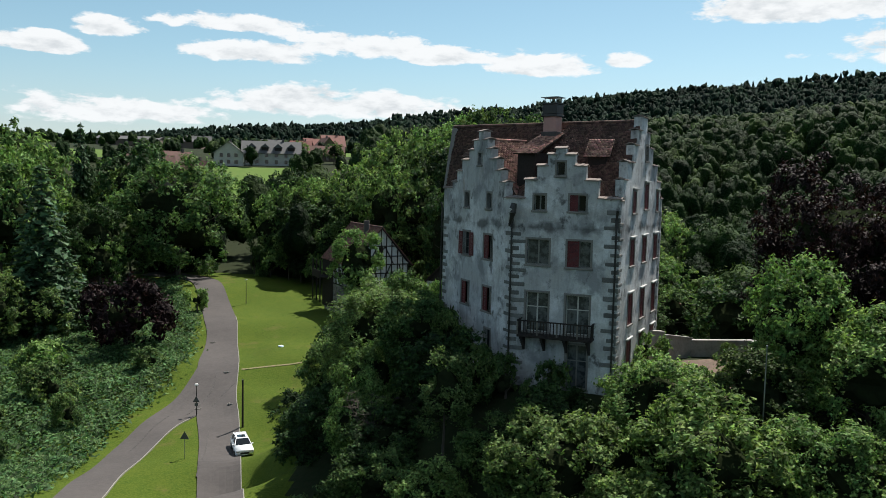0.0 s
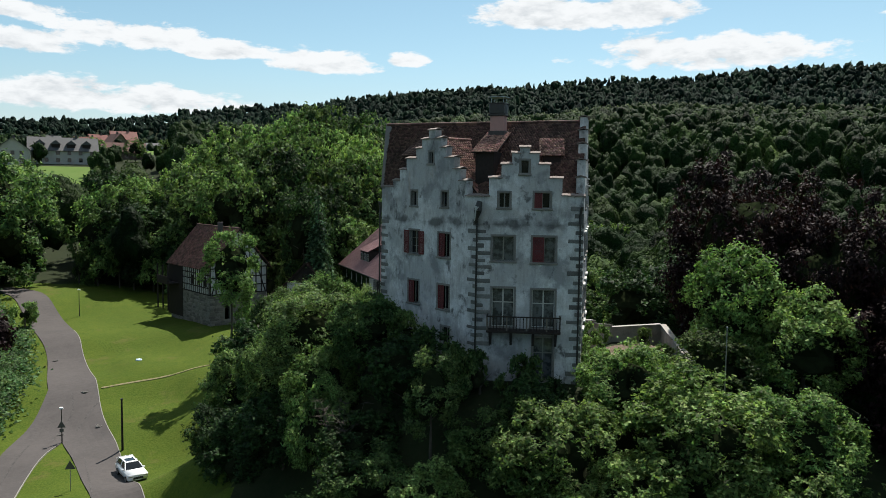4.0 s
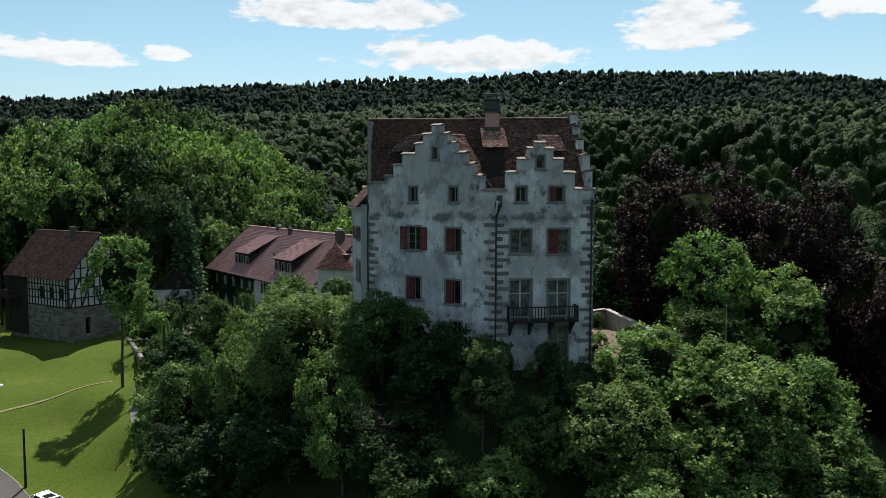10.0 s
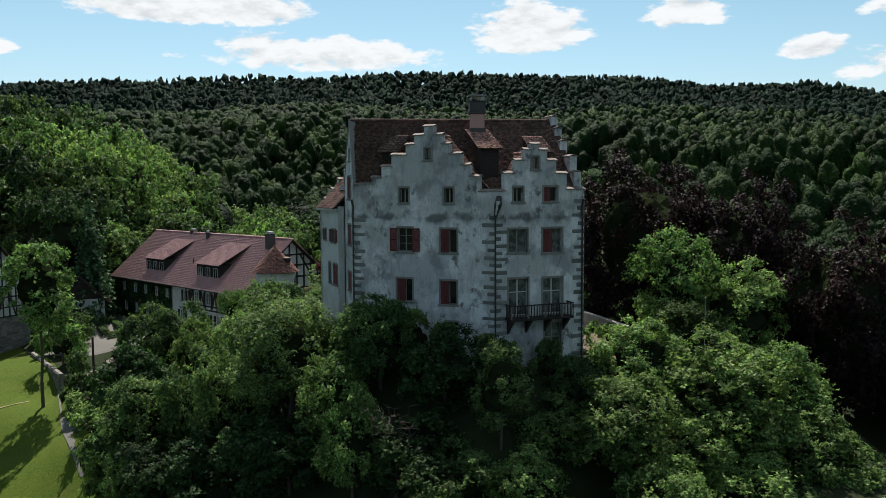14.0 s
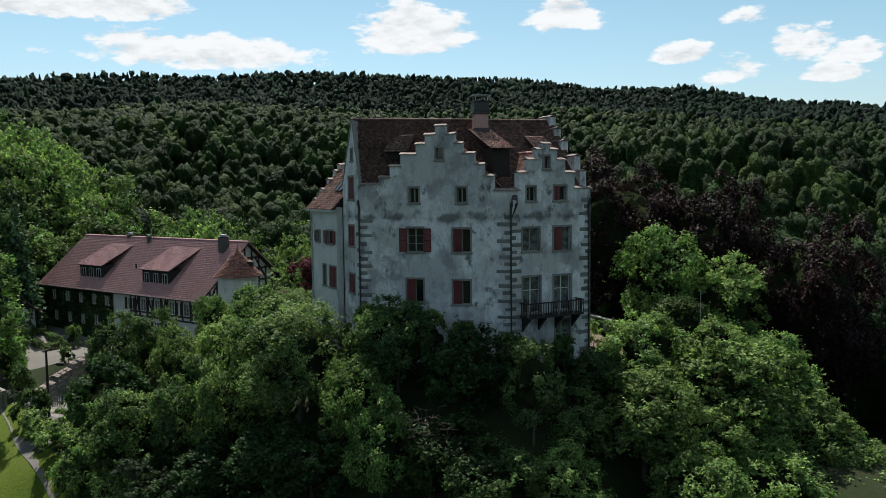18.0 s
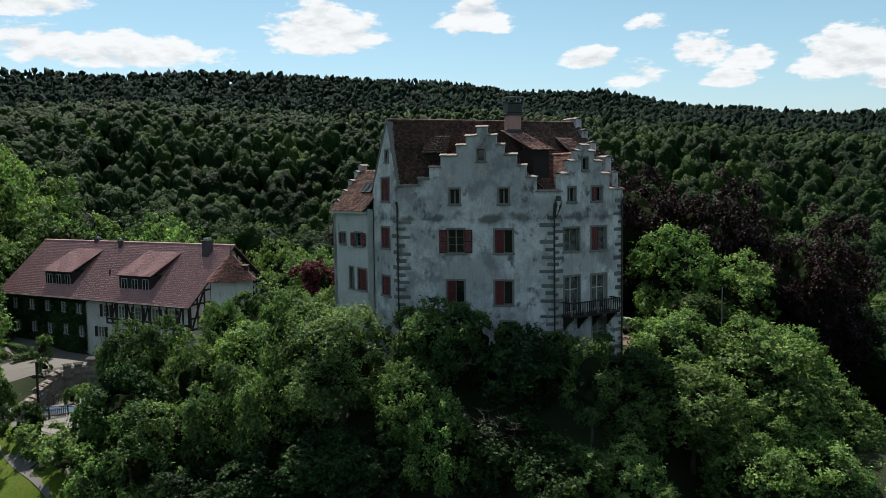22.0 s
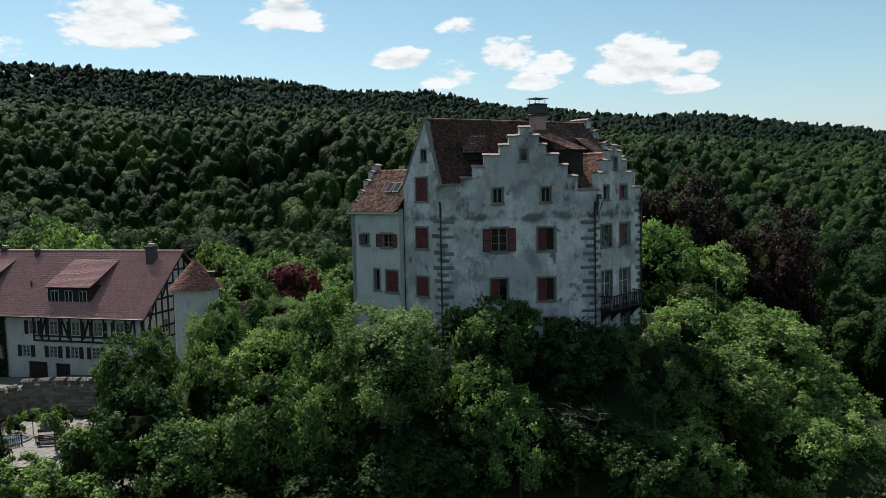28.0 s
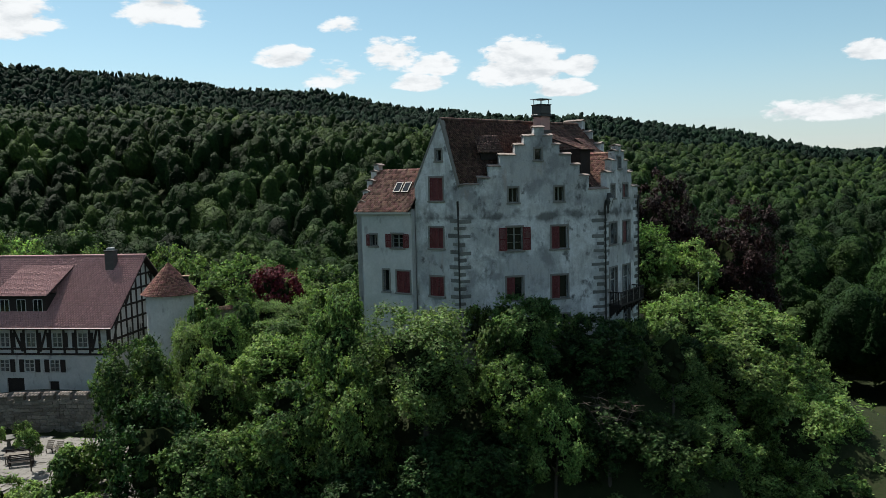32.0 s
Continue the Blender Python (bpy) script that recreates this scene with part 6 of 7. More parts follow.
street_lamp(-28.3, 91.2, 3.7, True)
street_lamp(-34.4, 139, 4.2)
ts = thing("warning_sign", -24.9, 76.5, gz(-24.9, 76.5), "triangular warning sign on a post in the verge", "sign")
bm = bmesh.new()
tube_into(bm, (0, 0, -0.2), (0, 0, 2.1), 0.035, 0.035, 8)
part("shaft", bm, "metal_light", ts)
bm = bmesh.new()
vs = [bm.verts.new(p) for p in ((-0.45, -0.06, 2.0), (0.45, -0.06, 2.0), (0, -0.06, 2.8), (-0.45, -0.03, 2.0), (0.45, -0.03, 2.0), (0, -0.03, 2.8))]
for f in ((0, 1, 2), (5, 4, 3), (0, 3, 4, 1), (1, 4, 5, 2), (2, 5, 3, 0)):
    bm.faces.new([vs[i] for i in f])
part("sign_plate", bm, "signred", ts)
bm = bmesh.new()
bmesh.ops.create_cone(bm, cap_ends=True, segments=20, radius1=0.42, radius2=0.36, depth=0.12)
fb = part("manhole_cover", bm, "bluewhite")
fb.location = (-22.76, 112.1, gz(-22.76, 112.1) + 0.05)
tagged(fb, "pale round concrete cover lying in the lawn", "cover")
# trodden path over the lawn
_, PATH = ribbon("path", [(-26.2, 103.4, -26.1, 103.1), (-21.5, 104.6, -21.4, 104.3), (-16, 105.0, -16, 104.7), (-11.5, 105.1, -11.6, 104.8)], "dry_path", 0.05, "narrow trodden path across the lawn", "path")

# garage hut behind the slender tree
hut = thing("garage_hut", 1.2, 128.0, gz(1.2, 128.0) - 0.2, "small white garage with brown tiled roof", "garage", rz=-20)
box("wall", -3, -2.6, 0, 3, 2.6, 3.6, "plaster_plain", hut, 0.02)
mesh_object("gable", [(-3, -2.6, 3.6), (3, -2.6, 3.6), (0, -2.6, 6.6), (-3, 2.6, 3.6), (3, 2.6, 3.6), (0, 2.6, 6.6)], [(0, 1, 2), (5, 4, 3), (0, 3, 4, 1), (1, 4, 5, 2), (2, 5, 3, 0)], "wood_dark", hut)
hr = new("roof")
hr.parent = hut
for sgn in (-1, 1):
    q = [(sgn * 3.6, -3.1, 3.1), (sgn * 3.6, 3.1, 3.1), (0, 3.1, 6.75), (0, -3.1, 6.75)]
    if sgn > 0:
        q = [q[1], q[0], q[3], q[2]]
    deck("roof_deck", *q, 0.05, "wood_dark", hr)
    tile_field("roof_tiles", tiles(*q, seed=70 + sgn, w=0.28, h=0.28), "tile_old", hr)
box("garage_door", -1.4, -2.66, 0, 1.4, -2.6, 2.4, "wood_dark", hut)
box("window", -0.5, -2.66, 4.2, 0.5, -2.6, 5.0, "glass", hut)


# seams and covers of the road
for rows in ([(-27.5, 94.2, -27.3, 94.1), (-26.9, 97.0, -26.7, 97.0), (-26.2, 99.8, -26.0, 99.8)], [(-29.6, 91.4, -29.4, 91.4), (-29.0, 95.2, -28.8, 95.2), (-28.6, 98.6, -28.4, 98.6), (-29.4, 102.6, -29.2, 102.6)],
             [(-31.9, 80.4, -31.75, 80.4), (-31.8, 85.0, -31.65, 85.0), (-31.4, 90.8, -31.2, 90.8)], [(-22.4, 72.0, -22.3, 72.0), (-24.0, 80.0, -23.85, 80.0), (-25.6, 87.0, -25.5, 87.0)]):
    ribbon("road_seam", rows, "tar", 0.115, "dark tar seam in the worn asphalt", "seam")
for x, y in ((-27.8, 102.4), (-25.1, 94.3), (-28.9, 93.7), (-33.6, 116.0)):
    g = thing("manhole_cover", x, y, gz(x, y) + 0.1, "round iron manhole cover set in the road", "manhole cover", "road manholes")
    bm = bmesh.new()
    bmesh.ops.create_cone(bm, cap_ends=True, segments=24, radius1=0.33, radius2=0.33, depth=0.05)
    part("lid", bm, "tar", g)
    bm = bmesh.new()
    for i in range(24):
        a, b = 6.2832 * i / 24, 6.2832 * (i + 1.02) / 24
        beam_into(bm, (0.4 * math.cos(a), 0.4 * math.sin(a), 0.0), (0.4 * math.cos(b), 0.4 * math.sin(b), 0.0), 0.1, 0.06)
    part("rim", bm, "kerb", g)

# ---- village on the rise beyond the meadow ----


def house(x, y, rz, L, W, h, roof_h, wall_mat, roof_mat, label, dormers=0, floors=2, bays=5):
    z = gz(x, y) - (3.4 if floors == 3 else 0.6)
    g = thing("village_house", x, y, z, label, "house", "village houses", rz=rz)
    w = box("wall", -L / 2, -W / 2, 0, L / 2, W / 2, h, wall_mat, g)
    V = [(-L / 2, -W / 2, h), (-L / 2, W / 2, h), (-L / 2, 0, h + roof_h), (L / 2, -W / 2, h), (L / 2, W / 2, h), (L / 2, 0, h + roof_h)]
    mesh_object("gable", V, [(0, 2, 1), (3, 4, 5), (0, 3, 5, 2), (1, 2, 5, 4), (0, 1, 4, 3)], wall_mat, g)
    r = new("roof")
    r.parent = g
    o = 0.6
    k = roof_h / (W / 2)
    for s in (-1, 1):
        P = [(-L / 2 - o, s * (W / 2 + o), h - o * k + 0.15), (L / 2 + o, s * (W / 2 + o), h - o * k + 0.15), (L / 2 + o, 0, h + roof_h + 0.15), (-L / 2 - o, 0, h + roof_h + 0.15)]
        slab("roof_slope", P if s < 0 else P[::-1], 0.2, roof_mat, r)
    for f in range(floors):
        for b in range(bays):
            xx = -L / 2 + L * (b + 0.5) / bays
            zz = h * (f + 0.35) / floors
            box("window", xx - 0.6, -W / 2 - 0.06, zz, xx + 0.6, -W / 2 + 0.02, zz + 1.4, "glass", g)
        for yy in (-W / 4, 0, W / 4):
            box("window", -L / 2 - 0.06, yy - 0.6, h * (f + 0.35) / floors, -L / 2 + 0.02, yy + 0.6, h * (f + 0.35) / floors + 1.4, "glass", g)
    for d in range(dormers):
        xx = -L / 2 + L * (d + 0.7) / (dormers + 0.4)
        q = new("dormer")
        q.parent = g
        q.matrix_local = Matrix.Translation((xx, -W / 2 + 1.0, h))
        box("front", -1.3, 0, 0.2, 1.3, 3.0, 2.2, "wood_dark", q)
        mesh_object("hood", [(-1.7, -0.5, 2.1), (0, -0.5, 3.6), (1.7, -0.5, 2.1), (-1.7, 4, 2.1), (0, 4, 3.6), (1.7, 4, 2.1)], [(0, 1, 2), (5, 4, 3), (0, 3, 4, 1), (1, 4, 5, 2), (0, 2, 5, 3)], roof_mat, q)
    ch = box("chimney", L * 0.2 - 0.4, -0.4, h + roof_h - 1, L * 0.2 + 0.4, 0.4, h + roof_h + 1.2, "chimney_grey", g)
    return g


M["slate"] = material("grey slate roof", (0.07, 0.07, 0.072), 0.8, vary=((0.5, 0.5, (0.10, 0.10, 0.10), 0.2), (5, 0.4, (0.13, 0.13, 0.13), 0.2)), spec=0.15)
M["render_white"] = material("white house render", (0.32, 0.31, 0.29), 0.9, vary=((0.4, 0.4, (0.5, 0.48, 0.44), 0.2),))
M["timber_house"] = material("brown boarded wall", (0.13, 0.10, 0.08), 0.9, vary=((0.6, 0.5, (0.09, 0.07, 0.06), 0.2),))


def at_view(px, d):
    """Plan place seen d metres ahead of the first viewpoint, px of the way across."""
    return (px - 784) / 1414 * d, d


hx, hy = at_view(478, 318)
house(hx, hy, 12, 22, 13, 7.6, 4.6, "render_white", "slate", "large white apartment house with grey roof and dormers", 4, 3, 6)
hx, hy = at_view(405, 312)
house(hx, hy, 100, 13, 11, 7.6, 4.2, "render_white", "slate", "white gabled apartment house with small windows", 0, 3, 3)
for px, d, rz, L, W, h, rh, wm, rm, lb in (
        (265, 262, 30, 14, 10, 4.5, 5.5, "timber_house", "tile_old", "brown boarded barn with dark red roof"),
        (312, 275, 60, 11, 9, 4.5, 5.0, "timber_house", "tile_old", "dark gabled farm building"),
        (345, 270, -20, 8, 7, 3.5, 4.0, "render_white", "tile_old", "small house with brown roof"),
        (560, 345, 5, 22, 11, 3.2, 3.6, "timber_house", "tile_old", "long low farm shed with brown roof"),
        (585, 470, 20, 13, 10, 5, 6.0, "render_white", "tile_red", "farmhouse with bright red roof"),
        (572, 455, -60, 12, 9, 4.5, 5.0, "timber_house", "tile_old", "brown farmhouse among trees"),
        (548, 500, 40, 11, 9, 5, 4.5, "render_white", "tile_turret", "white house with red roof"),
        (530, 460, 0, 12, 9, 4, 3.5, "timber_house", "tile_turret", "low house with orange roof"),
        (480, 620, 10, 16, 10, 6, 3.5, "render_white", "slate", "pale distant house with grey roof"),
        (505, 640, -10, 20, 10, 6, 3.0, "render_white", "slate", "pale distant hall with grey roof"),
        (350, 560, 15, 16, 10, 5, 4.0, "render_white", "slate", "distant white house with grey roof"),
        (230, 480, 5, 36, 14, 4.5, 2.0, "timber_house", "slate", "long dark distant shed"),
        (300, 500, 5, 40, 14, 4.5, 2.0, "timber_house", "slate", "long dark distant shed"),
        (665, 640, 5, 34, 12, 4.5, 2.0, "render_white", "slate", "long pale distant greenhouse"),
        (10, 150, 70, 12, 9, 4.0, 4.5, "timber_house", "tile_turret", "house with red roof among trees"),
        (130, 142, 20, 11, 8, 3.0, 3.5, "render_white", "tile_old", "low house with dark roof under trees")):
    hx, hy = at_view(px, d)
    house(hx, hy, rz, L, W, h, rh, wm, rm, lb)

# ---- trees ----


def leaf_quads(P, N, size, rng, spread=0.7):
    """Small bent leaf sprays at points P facing roughly N."""
    k = len(P)
    n = N + rng.normal(0, spread, (k, 3))
    n /= np.linalg.norm(n, axis=1)[:, None] + 1e-9
    t = np.cross(n, rng.normal(0, 1, (k, 3)))
    t /= np.linalg.norm(t, axis=1)[:, None] + 1e-9
    b = np.cross(n, t)
    s = size * rng.uniform(0.6, 1.3, (k, 1))
    return np.stack([P - t * s * 0.5 - b * s * 0.3, P - t * s * 0.4 + b * s * 0.42, P + t * s * 0.75], 1)


def crown_points(rng, n, lumps, tall=1.0, lump_r=0.3, low=-0.55, taper=0.0):
    """Points and normals of an uneven crown of unit radius about the origin: boughs that carry small leafy lumps."""
    boughs = max(5, int(lumps * 0.16 * max(1.0, tall * 0.8)))
    d = []
    while len(d) < boughs:
        v = rng.normal(0, 1, 3)
        v /= np.linalg.norm(v)
        if v[2] > low and (len(d) < 4 or min(np.linalg.norm(v - q) for q in d) > 1.5 / math.sqrt(boughs)):
            d.append(v)
    d = np.array(d)
    squeeze = 1 - taper * np.clip(d[:, 2:], 0, 1)
    rr = rng.uniform(0.50, 0.72, (boughs, 1))
    BC = d * rr * np.concatenate([squeeze, squeeze, np.full((boughs, 1), tall)], 1)
    BR = rng.uniform(0.30, 0.46, boughs)
    idx = rng.choice(boughs, lumps, p=BR ** 2 / (BR ** 2).sum())
    u = rng.normal(0, 1, (lumps, 3))
    u /= np.linalg.norm(u, axis=1)[:, None]
    u += d[idx] * 0.75 + np.array([0, 0, 0.12])
    u /= np.linalg.norm(u, axis=1)[:, None]
    C_ = BC[idx] + u * BR[idx][:, None] * rng.uniform(0.75, 1.08, (lumps, 1))
    R_ = lump_r * 0.52 * rng.uniform(0.55, 1.45, lumps)
    ax = u
    k = max(1, n // 7)
    j = rng.choice(lumps, k, p=R_ ** 2 / (R_ ** 2).sum())
    e = rng.normal(0, 1, (k, 3))
    e /= np.linalg.norm(e, axis=1)[:, None]
    e += ax[j] * 0.75 + np.array([0, 0, 0.22])
    e /= np.linalg.norm(e, axis=1)[:, None]
    P = C_[j] + e * (R_[j][:, None] * rng.uniform(0.7, 1.05, (k, 1)))
    tw = e + rng.normal(0, 0.6, (k, 3))
    L = R_[j][:, None] * rng.uniform(0.2, 0.75, (k, 1))
    t = rng.uniform(-0.3, 1.0, (k, 7, 1))
    P = P[:, None] + tw[:, None] * L[:, None] * t + rng.normal(0, lump_r * 0.06, (k, 7, 3))
    N = np.repeat(e[:, None], 7, 1) + np.array([0, 0, 0.25])
    return P.reshape(-1, 3), N.reshape(-1, 3), heart(BC, BR * 0.98)


def ball(level):
    bm = bmesh.new()
    bmesh.ops.create_icosphere(bm, subdivisions=level, radius=1)
    V = np.array([v.co[:] for v in bm.verts])
    F = np.array([[v.index for v in f.verts] for f in bm.faces])
    bm.free()
    return V, F


def reach(D, C_, R_, least):
    """How far spheres C_, R_ reach from the origin along the directions D."""
    b = D @ C_.T
    disc = b * b - (C_ ** 2).sum(1) + R_ ** 2
    return np.maximum(np.where(disc > 0, b + np.sqrt(np.maximum(disc, 0)), 0).max(1), least)


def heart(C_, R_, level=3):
    """Added dense inside of a crown, within its leaves, near-black in place of shade."""
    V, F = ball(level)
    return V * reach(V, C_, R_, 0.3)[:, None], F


def branch_mesh(rng, height, crown_z, crown_r, r0, limbs=7):
    bm = bmesh.new()
    top = crown_z + crown_r * 0.4
    x = y = 0.0
    pts = [Vector((0, 0, -2.6))]
    for i in range(1, 6):
        x += rng.uniform(-0.05, 0.05) * crown_r
        y += rng.uniform(-0.05, 0.05) * crown_r
        pts.append(Vector((x, y, top * i / 5)))
    for i, (a, b) in enumerate(zip(pts, pts[1:])):
        tube_into(bm, a, b, r0 * (1 - i * 0.17), r0 * (1 - (i + 1) * 0.17) + 0.01, 7)
    for i in range(limbs):
        a = pts[2].lerp(pts[-1], rng.uniform(0, 0.9))
        th = rng.uniform(0, 6.28)
        L = crown_r * rng.uniform(0.5, 0.85)
        b = a + Vector((math.cos(th) * L, math.sin(th) * L, L * rng.uniform(0.25, 0.8)))
        mid = a.lerp(b, 0.5) + Vector((0, 0, L * 0.08))
        tube_into(bm, a, mid, r0 * 0.4, r0 * 0.25, 5)
        tube_into(bm, mid, b, r0 * 0.25, r0 * 0.08, 5)
    return bm


def limb_mesh(rng, trunk):
    bm = bmesh.new()
    a = Vector((0, 0, trunk * rng.uniform(0.45, 1.15)))
    th, L = rng.uniform(0, 6.28), rng.uniform(0.5, 0.85)
    b = a + Vector((math.cos(th) * L, math.sin(th) * L, L * rng.uniform(0.25, 0.8)))
    mid = a.lerp(b, 0.5) + Vector((0, 0, L * 0.08))
    tube_into(bm, a, mid, 0.022, 0.014, 5)
    tube_into(bm, mid, b, 0.014, 0.004, 5)
    return bm


TREES = {}


def tree_kind(key, seed, mat, leaves, lumps, tall, leaf, name="tree", label="", category="tree", lump_r=0.3, low=-0.55, taper=0.0, trunk=1.0, limbs=4):
    """A model tree of crown radius 1 at height `trunk` under its crown's middle; scaled when placed."""
    rng = np.random.default_rng(seed)
    P, N, (HV, HF) = crown_points(rng, leaves, lumps, tall, lump_r, low, taper)
    V = leaf_quads(P, N, leaf, rng, 0.5)
    root = new(name)
    tagged(root, label, category)
    cr = quads_object("crown", V + np.array([0, 0, trunk]), mat, root, 3)
    # near-black core behind the leaves, shade put into its colour
    mesh_object("crown_heart", HV * (0.62 if trunk > 1 else 0.45) + np.array([0, 0, trunk]), [tuple(int(q) for q in f) for f in HF], "crown_shade", root)
    rb = np.random.default_rng(seed + 50)
    part("trunk", branch_mesh(rb, trunk, trunk, 1.0, 0.055, 0), "bark", root)
    for i in range(limbs):
        part("limb", limb_mesh(rb, trunk), "bark", root)
    TREES[key] = (root, trunk, tall)
    root.location = (0, -60, -400)
    return root


def conifer_kind(key, seed, mat, name="conifer", label="", tiers=26, base_r=1.0, height=4.0):
    rng = np.random.default_rng(seed)
    P, N = [], []
    for i in range(tiers):
        z = height * (0.1 + 0.9 * i / tiers)
        r = base_r * (1 - i / tiers) ** 0.8 + 0.03
        k = max(5, int(13 * (1 - i / tiers)) + 3)
        ph = rng.uniform(0, 6.28)
        for j in range(k):
            th = ph + 6.283 * j / k + rng.normal(0, 0.12)
            L = r * rng.uniform(0.75, 1.12)
            m = max(6, int(34 * L))
            s = np.linspace(0.12, 1, m)
            px = np.stack([np.cos(th) * L * s, np.sin(th) * L * s, z - L * 0.32 * s ** 1.5 + 0.08 * L * s], 1)
            px = px + rng.normal(0, 0.035, px.shape) * np.array([1, 1, 0.5])
            P.append(px)
            N.append(np.tile([np.cos(th) * 0.3, np.sin(th) * 0.3, 0.9], (m, 1)))
    P, N = np.concatenate(P), np.concatenate(N)
    root = new(name)
    tagged(root, label, "conifer")
    quads_object("crown", leaf_quads(P, N, 0.13, rng, 0.45), mat, root, 3)
    bm = bmesh.new()
    tube_into(bm, (0, 0, -0.3), (0, 0, height), 0.07, 0.01, 7)
    part("trunk", bm, "bark", root)
    TREES[key] = (root, 0, height)
    root.location = (0, -60, -400)


def plant(key, x, y, top, r, tall=None, rz=None, label="", z=None, squash=1.0):
    """A copy of a model tree with crown radius r whose highest leaves reach `top`."""
    root, trunk, tl = TREES[key]
    g = gz(x, y) - 0.15 if z is None else z
    hgt = trunk + tl * 0.98 if trunk else tl
    sz = max((top - g) / hgt, 0.2) if not trunk else r * min(max((top - g) / (hgt * r), 0.8), 1.35)
    rz = RT.uniform(0, 360) if rz is None else rz
    ob = copy_thing(root, Matrix.Identity(4))
    ob.matrix_basis = Matrix.Translation((x, y, top - hgt * sz)) @ pose(0, 0, 0, 0, 0, rz) @ Matrix.Diagonal((r, r, sz, 1))
    if label:
        ob["label"] = label
    return ob


RT = random.Random(21)
for i in range(3):
    tree_kind(f"mid{i}", 100 + i, "leaf_mid", 20000, 160, 1.25, 0.060, "tree", "dense green broadleaf tree on the castle slope", lump_r=0.27, low=-0.7, trunk=1.5)
for i in range(3):
    tree_kind(f"light{i}", 110 + i, "leaf_light", 20000, 160, 1.25, 0.058, "tree", "bright green broadleaf tree catching the sun", lump_r=0.27, low=-0.7, trunk=1.5)
tree_kind("silver", 120, "leaf_silver", 28000, 170, 1.25, 0.044, "tree", "silvery green willow-like tree", lump_r=0.3, low=-0.7, trunk=1.5)
tree_kind("slim", 121, "leaf_silver", 11000, 90, 2.2, 0.07, "tree", "slender grey-green tree before the castle wall", lump_r=0.3, low=-0.8, taper=0.4, trunk=2.4)
# leaf_dark on these trees stands in for shade on the lower slope
tree_kind("dark0", 130, "leaf_dark", 14000, 130, 1.25, 0.07, "tree", "dark green broadleaf tree, shade in its leaf colour", lump_r=0.28, low=-0.7, trunk=1.5)
tree_kind("dark1", 131, "leaf_dark", 14000, 130, 1.25, 0.07, "tree", "dark green broadleaf tree on the slope, shade in its leaves", lump_r=0.28, low=-0.7, trunk=1.5)
for i in range(3):
    tree_kind(f"fill{i}", 135 + i, "leaf_mid" if i else "leaf_light", 11000, 120, 1.25, 0.077, "tree", "green broadleaf tree in the thicket below the castle", lump_r=0.28, low=-0.7, trunk=1.5)
for i, key in enumerate(("leaf_mid", "leaf_light", "leaf_dark", "leaf_mid")):
    tree_kind(f"wood{i}", 180 + i, key, 8500, 110, 1.25, 0.070, "tree", "tall broadleaf tree at the edge of the wood", lump_r=0.25, low=-0.7, trunk=1.5)
tree_kind("big", 190, "leaf_mid", 22000, 190, 1.1, 0.045, "tree", "large spreading broadleaf tree beside the road", lump_r=0.2, low=-0.95, trunk=1.1)
tree_kind("copper", 140, "leaf_copper", 36000, 220, 1.0, 0.036, "copper_beech", "tall copper beech with dark purple leaves", lump_r=0.2, low=-0.9, trunk=1.05)
tree_kind("red", 141, "leaf_red", 7000, 50, 0.8, 0.08, "maple", "small red-leaved ornamental maple on the lawn", lump_r=0.3, trunk=1.3)
tree_kind("thin", 150, "leaf_light", 17000, 120, 2.7, 0.068, "tree", "slender airy light green tree with a thin trunk", lump_r=0.3, low=-0.85, taper=0.3, trunk=4.4)
tree_kind("bush", 160, "leaf_mid", 5000, 40, 0.7, 0.10, "bush", "leafy green bush on the slope", "bush", lump_r=0.33, low=-0.5, trunk=0.5)
tree_kind("bushl", 161, "leaf_light", 5000, 40, 0.75, 0.10, "bush", "bright green leafy bush", "bush", lump_r=0.33, low=-0.5, trunk=0.5)
tree_kind("bushc", 162, "leaf_copper", 9000, 60, 0.8, 0.085, "bush", "dark purple-leaved bush beside the road", "bush", lump_r=0.3, low=-0.5, trunk=0.6)
conifer_kind("fir", 170, "leaf_conifer", label="dark green spruce with drooping boughs")

